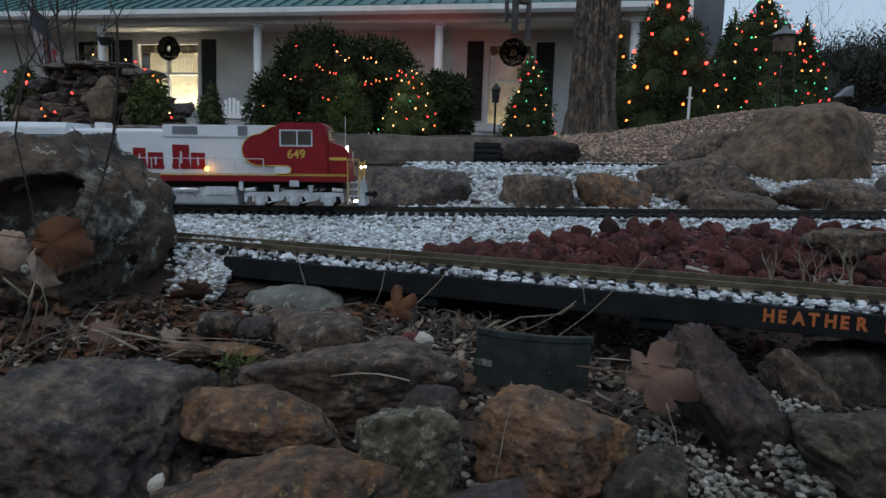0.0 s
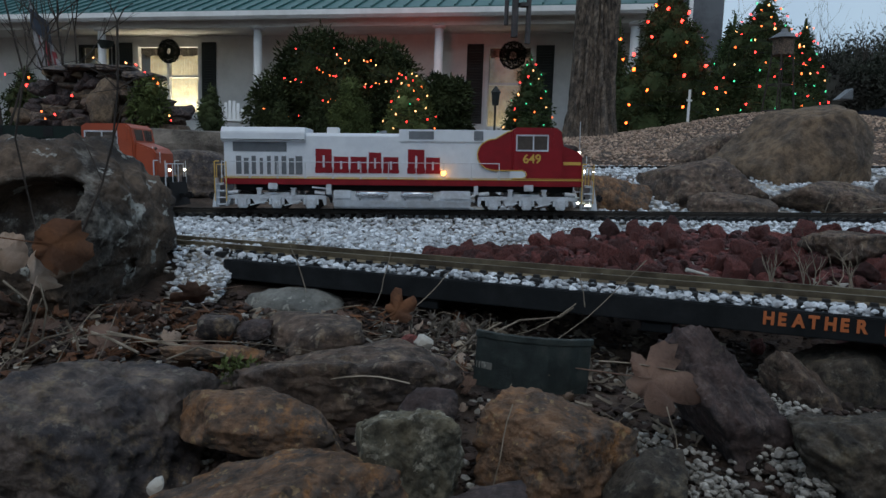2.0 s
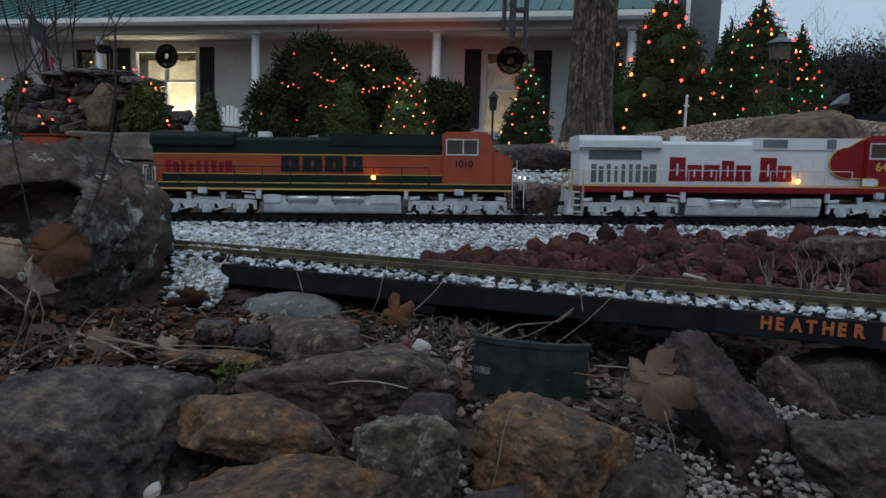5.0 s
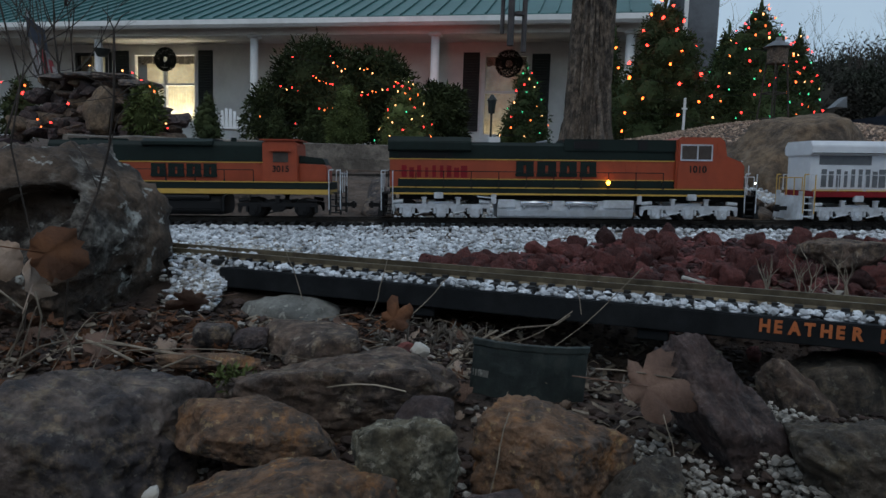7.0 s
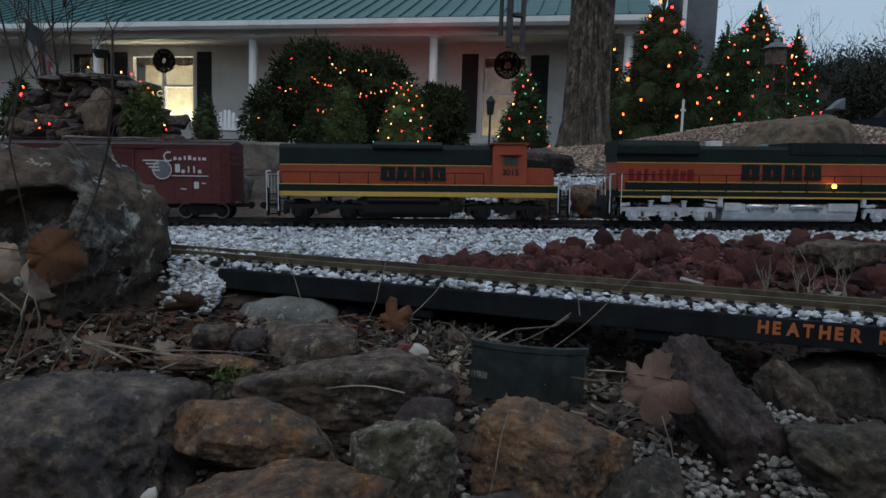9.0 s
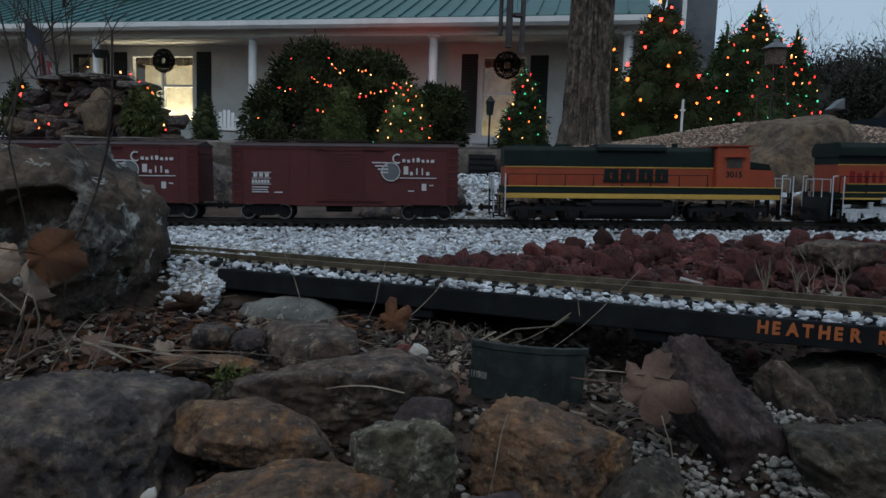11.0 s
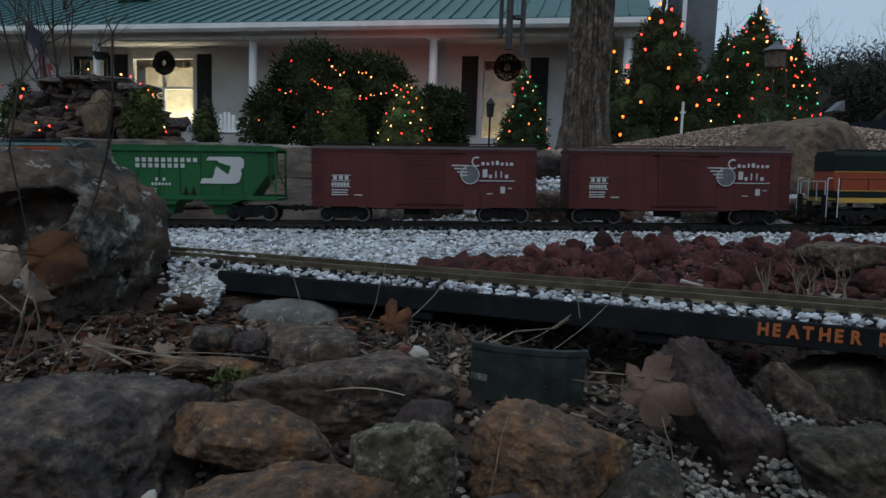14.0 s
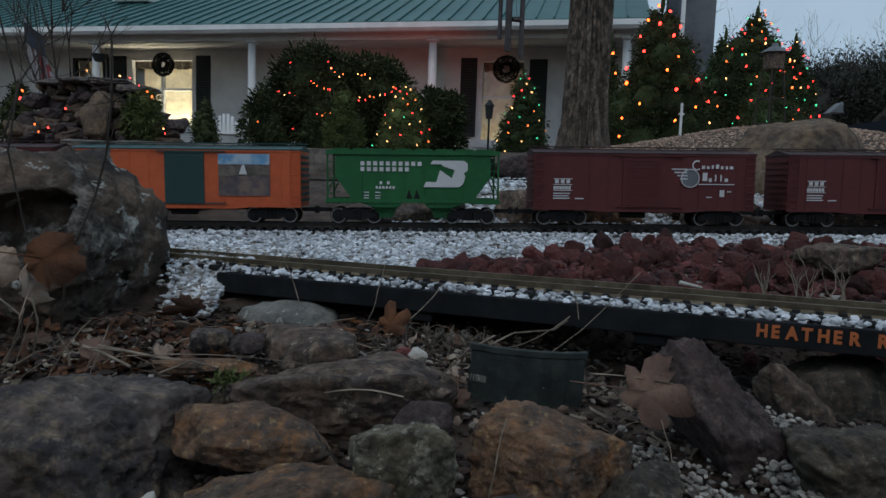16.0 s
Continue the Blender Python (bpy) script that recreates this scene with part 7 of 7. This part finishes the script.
def stems():
    rs = random.Random(33)
    bm = bmesh.new()

    def arc(a, b, sag, r, n=5):
        a, b = Vector(a), Vector(b)
        p = a
        for i in range(1, n + 1):
            u = i / n
            q = a.lerp(b, u) + Vector((rs.uniform(-1, 1) * 0.001, 0, math.sin(u * math.pi) * sag))
            rod(bm, p, q, r, 4)
            p = q
    for a, b, sag, r in (
            ((-0.158, 0.80, -0.060), (-0.178, 0.80, -0.005), 0.004, 0.0006),
            ((-0.072, 0.74, -0.062), (-0.056, 0.74, -0.002), -0.006, 0.0005),
            ((0.10, 0.64, -0.075), (0.20, 0.68, 0.006), -0.006, 0.00045),
            ((-0.05, 0.70, -0.070), (0.008, 0.72, -0.018), -0.006, 0.0005),
            ((0.055, 0.66, -0.072), (0.135, 0.69, -0.042), -0.008, 0.0005),
            ((0.145, 0.69, -0.045), (0.140, 0.70, -0.010), 0.001, 0.00045),
            ((-0.27, 0.60, -0.072), (-0.09, 0.60, -0.078), 0.006, 0.00045),
            ((-0.33, 0.58, -0.09), (-0.30, 0.60, -0.040), 0.004, 0.00045),
            ((-0.345, 0.57, -0.085), (-0.26, 0.57, -0.060), 0.012, 0.0006),
            ((-0.36, 0.58, -0.09), (-0.35, 0.60, -0.035), 0.004, 0.0006),
            ((-0.37, 0.58, -0.092), (-0.352, 0.59, -0.03), -0.004, 0.0006),
            ((-0.29, 0.57, -0.088), (-0.285, 0.60, -0.045), 0.0, 0.00045),
            ((0.035, 0.42, -0.12), (0.048, 0.43, -0.058), 0.003, 0.0005),
            ((0.16, 0.47, -0.07), (0.175, 0.46, -0.125), 0.002, 0.00045),
            ((0.12, 0.51, -0.05), (0.19, 0.51, -0.058), 0.002, 0.0006),
            ((-0.08, 0.50, -0.068), (-0.02, 0.49, -0.066), 0.004, 0.0007)):
        arc(a, b, sag, r)
    for i in range(190):
        x, y = rs.uniform(-0.42, 0.18), rs.uniform(0.50, 0.78)
        z = float(land(x, y)) + 0.003
        L = rs.uniform(0.015, 0.055)
        a = rs.uniform(0, math.tau)
        arc((x, y, z), (x + L * math.cos(a), y + L * 0.5 * math.sin(a), z + rs.uniform(0, 0.4) * L), rs.uniform(0, 0.25) * L, rs.uniform(0.0003, 0.0005), 3)
    solo("dry_stems", bm, M["dry_grass"], "tangle of pale dry grass stems and twigs", "dry grass", kind="stuff")
    # dried seed heads along the foot of the bridge
    for i in range(26):
        x = -0.06 + 0.29 * rs.random() ** 1.2
        y = 0.775 - 0.33 * x + rs.uniform(-0.11, -0.045)
        z = float(land(x, y))
        h = rs.uniform(0.018, 0.034)
        sprout = thing("dry_sprout", "withered grey-brown sprout under the bridge", "plant", pose(x, y, z, rs.uniform(-20, 20), rs.uniform(-20, 20), 0), "withered sprouts below the bridge")
        b2 = bmesh.new()
        rod(b2, (0, 0, 0), (0, 0, h), 0.0012, 5)
        part("stem", b2, M["weathered"], sprout)
        for k in range(11):
            share("bract", BRACT, sprout, pose(0, 0, h * rs.uniform(0.45, 1.02), 0, rs.uniform(20, 65), rs.uniform(0, 360)))
    # bare sprouts among the lava rocks
    t = thing("bare_sprout", "pale leafless sprout among the lava rocks", "plant", pose(0.425, 0.76, -0.035))
    for i in range(11):
        b2 = bmesh.new()
        x0 = rs.uniform(-0.03, 0.035)
        q = Vector((x0, 0, 0))
        dvec = Vector((rs.uniform(-0.5, 0.5), 0, 1)).normalized()
        twigs(b2, q, dvec, rs.uniform(0.03, 0.055), 0.0009, 1, rs, 0.4, 2)
        part("twig", b2, M["dry_grass"], t)
    t = thing("bare_sprout", "small pale sprout beside the bridge rail", "plant", pose(0.365, 0.765, -0.03))
    for i in range(4):
        b2 = bmesh.new()
        twigs(b2, Vector((0, 0, 0)), Vector((rs.uniform(-0.6, 0.6), 0, 1)).normalized(), 0.028, 0.0010, 1, rs, 0.4, 2)
        part("twig", b2, M["dry_grass"], t)


stems()
_b = bmesh.new()
rod(_b, (-0.012, 0, 0.003), (0.012, 0, -0.002), 0.0022, 7, 0.0012)
solo("wood_chip", _b, M["white_stone"], "bleached splinter of wood beside the rail", "wood chip", pose(0.272, 0.735, -0.013))
_b = bmesh.new()
twigs(_b, Vector((0, 0, 0)), Vector((1, 0, 0.02)), 0.16, 0.0022, 1, random.Random(4), 0.12, 2)
solo("fallen_twig", _b, M["dry_grass"], "pale fallen twig at the foot of the rocks", "twig", pose(0.72, 1.47, 0.012))


def edge_strip(name, ring, material, parent, a0=-150, a1=-30, label=""):
    v, q = [], 40
    for i in range(q):
        a = math.radians(a0 + (a1 - a0) * i / (q - 1))
        wob = 0.0012 * math.sin(i * 0.9)
        v += [((r + wob) * math.cos(a) * 1.02, (r + wob) * math.sin(a) * 0.45, z) for r, z in ring]
    n = len(ring)
    a = np.arange(q * n).reshape(q, n)
    f = np.stack([a[:-1], a[1:], np.roll(a[1:], -1, 1), np.roll(a[:-1], -1, 1)], -1).reshape(-1, 4).tolist()
    f += [a[0].tolist(), a[-1][::-1].tolist()]
    me = bpy.data.meshes.new(name)
    me.from_pydata(v, [], f)
    me.materials.append(M[material])
    return share(name, me, parent, None, label)


def garden_edging():
    """A bent strip of dark green edging, standing in the soil."""
    t = thing("garden_edging", "bent strip of dark green plastic garden edging in soil", "garden edging", pose(0.083, 0.612, -0.072, 0, 3, 0))
    edge_strip("strip", ((0.058, -0.03), (0.0575, 0.0125), (0.0545, 0.0125), (0.0540, -0.03)), "green_rubber", t)
    edge_strip("top_lip", ((0.0575, 0.0125), (0.0592, 0.0140), (0.0592, 0.0185), (0.0580, 0.0195), (0.0545, 0.0195), (0.0545, 0.0125)), "green_rubber", t)
    edge_strip("scuff", ((0.0583, -0.014), (0.0585, -0.008), (0.0575, -0.008), (0.0575, -0.014)), "concrete", t, -146, -128, "pale scuffed patch")


garden_edging()


def mulch():
    rs = np.random.RandomState(55)
    pts, sz = [], []
    for _ in range(9000):
        x, y = rs.uniform(-0.6, 0.5), rs.uniform(0.36, 0.83)
        pts.append((x, y, land(x, y) + rs.uniform(-0.001, 0.007)))
        sz.append(rs.uniform(0.0016, 0.0058) if rs.rand() < 0.85 else rs.uniform(0.006, 0.010))
    scatter_stones("mulch", pts, sz, M["mulch"], "dark crumbled bark, leaf bits and soil crumbs", "mulch", 56, 0.5)



mulch()


def litter_chips():
    """Bleached slivers of bark and wood strewn over the soil."""
    rs = np.random.RandomState(71)
    d = np.array([(-1, -1, -1), (1, -1, -1), (1, 1, -1), (-1, 1, -1), (-1, -1, 1), (1, -1, 1), (1, 1, 1), (-1, 1, 1)]) * 0.5
    fq = np.array([(0, 3, 2, 1), (4, 5, 6, 7), (0, 1, 5, 4), (1, 2, 6, 5), (2, 3, 7, 6), (3, 0, 4, 7)])
    for mtl, k, lo, hi, lab in (("dry_grass", 900, 0.004, 0.016, "pale dry slivers of bark strewn on the soil"), ("grit", 420, 0.003, 0.009, "bleached bits of shell and wood on the soil"), ("rust_leaf", 1100, 0.005, 0.014, "dark red-brown leaf crumbs on the soil")):
        v, f = [], []
        for i in range(k):
            x, y = rs.uniform(-0.42, 0.34), rs.uniform(0.50, 0.80)
            if noise.noise(Vector((x * 11, y * 11, k))) < -0.12 or (mtl == "rust_leaf" and x > -0.05):
                continue
            L = rs.uniform(lo, hi)
            m = np.array(pose(x, y, float(land(x, y)) + rs.uniform(0.002, 0.009), rs.uniform(-35, 35), rs.uniform(-30, 30), rs.uniform(0, 360)))
            q = d * np.array([L, L * rs.uniform(0.15, 0.6), 0.0008]) * rs.uniform(0.7, 1.3, (8, 1))
            f += (fq + len(v)).tolist()
            v += (q @ m[:3, :3].T + m[:3, 3]).tolist()
        tagged(new("litter", from_arrays("litter", np.array(v), np.array(f), M[mtl])), lab, "litter", kind="stuff")



litter_chips()


def green_sprig():
    rs = np.random.RandomState(19)
    p = rs.normal(size=(90, 3)) * np.array([0.008, 0.006, 0.004]) + np.array([0, 0, 0.006])
    v, f = sprays(p, rs.normal(size=(90, 3)) * 0.4 + np.array([0, 0, 0.8]), 0.008, rs, 0)
    ob = new("green_sprig", from_arrays("green_sprig", v, f, M["spruce"]))
    ob.matrix_basis = pose(-0.158, 0.535, -0.080)
    tagged(ob, "tiny green sprig growing between the stones", "plant")


green_sprig()


def dead_stalk(pts, r):
    bm = bmesh.new()
    tube(bm, pts, r, 6)
    solo("dead_stalk", bm, M["dry_grass"], "bleached dead stalk lying over the litter", "stalk", group="dead stalks in the litter")


for pts, r in ((((-0.315, 0.60, -0.062), (-0.285, 0.59, -0.068), (-0.258, 0.58, -0.076)), 0.0013),
               (((-0.300, 0.61, -0.066), (-0.24, 0.60, -0.073), (-0.20, 0.595, -0.075)), 0.0012),
               (((-0.352, 0.60, -0.074), (-0.347, 0.60, -0.045), (-0.352, 0.60, -0.022)), 0.0010),
               (((-0.372, 0.59, -0.078), (-0.358, 0.59, -0.056), (-0.357, 0.59, -0.036), (-0.375, 0.585, -0.018)), 0.0010),
               (((-0.325, 0.59, -0.052), (-0.316, 0.59, -0.068), (-0.312, 0.585, -0.078)), 0.0012),
               (((-0.365, 0.575, -0.084), (-0.338, 0.58, -0.066), (-0.315, 0.585, -0.060)), 0.0009),
               (((-0.23, 0.57, -0.078), (-0.205, 0.575, -0.068), (-0.185, 0.585, -0.076)), 0.0009),
               (((0.04, 0.63, -0.066), (0.075, 0.65, -0.052), (0.115, 0.66, -0.050), (0.128, 0.66, -0.040)), 0.0009),
               (((0.01, 0.60, -0.078), (0.03, 0.61, -0.060), (0.055, 0.62, -0.048)), 0.0008)):
    dead_stalk(pts, r)

# red party light on the porch front
spot = new("red_projector", bpy.data.lights.new("red_projector", "SPOT"))
spot.data.energy, spot.data.color, spot.data.spot_size, spot.data.spot_blend, spot.data.shadow_soft_size = 40, (1.0, 0.12, 0.08), radians(70), 0.9, 0.05
spot.matrix_world = look((-0.35, 10.4, 0.9), (-0.75, 14.8, 2.6))


# ---- motion ----
RUN = [(0.0, -0.0185), (0.5, 0.095), (1.0, 0.2086), (1.5, 0.3216), (2.0, 0.434), (2.5, 0.5479), (3.0, 0.6628), (3.5, 0.7784), (4.0, 0.8942),
       (5.0, 1.1255), (6.0, 1.355), (7.0, 1.5818), (8.0, 1.8058), (9.0, 2.0272), (10.0, 2.2466), (11.0, 2.4646), (12.0, 2.682),
       (13.0, 2.899), (14.0, 3.1159), (15.0, 3.3323), (16.0, 3.5469)]


def run(t):
    """How far the train has come along the line after t seconds."""
    return float(np.interp(t, [a for a, _ in RUN], [b for _, b in RUN]))


def motions():
    for ob, s0 in TRAIN:
        walk(ob, [(t, LINE @ pose(s0 + s, 0, 0)) for t, s in RUN])
    for ob, x, r in WHEELS:
        walk(ob, [(t / 10, pose(x, 0, r, 0, math.degrees(run(t / 10) / r) % 360, 0)) for t in range(161)])


motions()
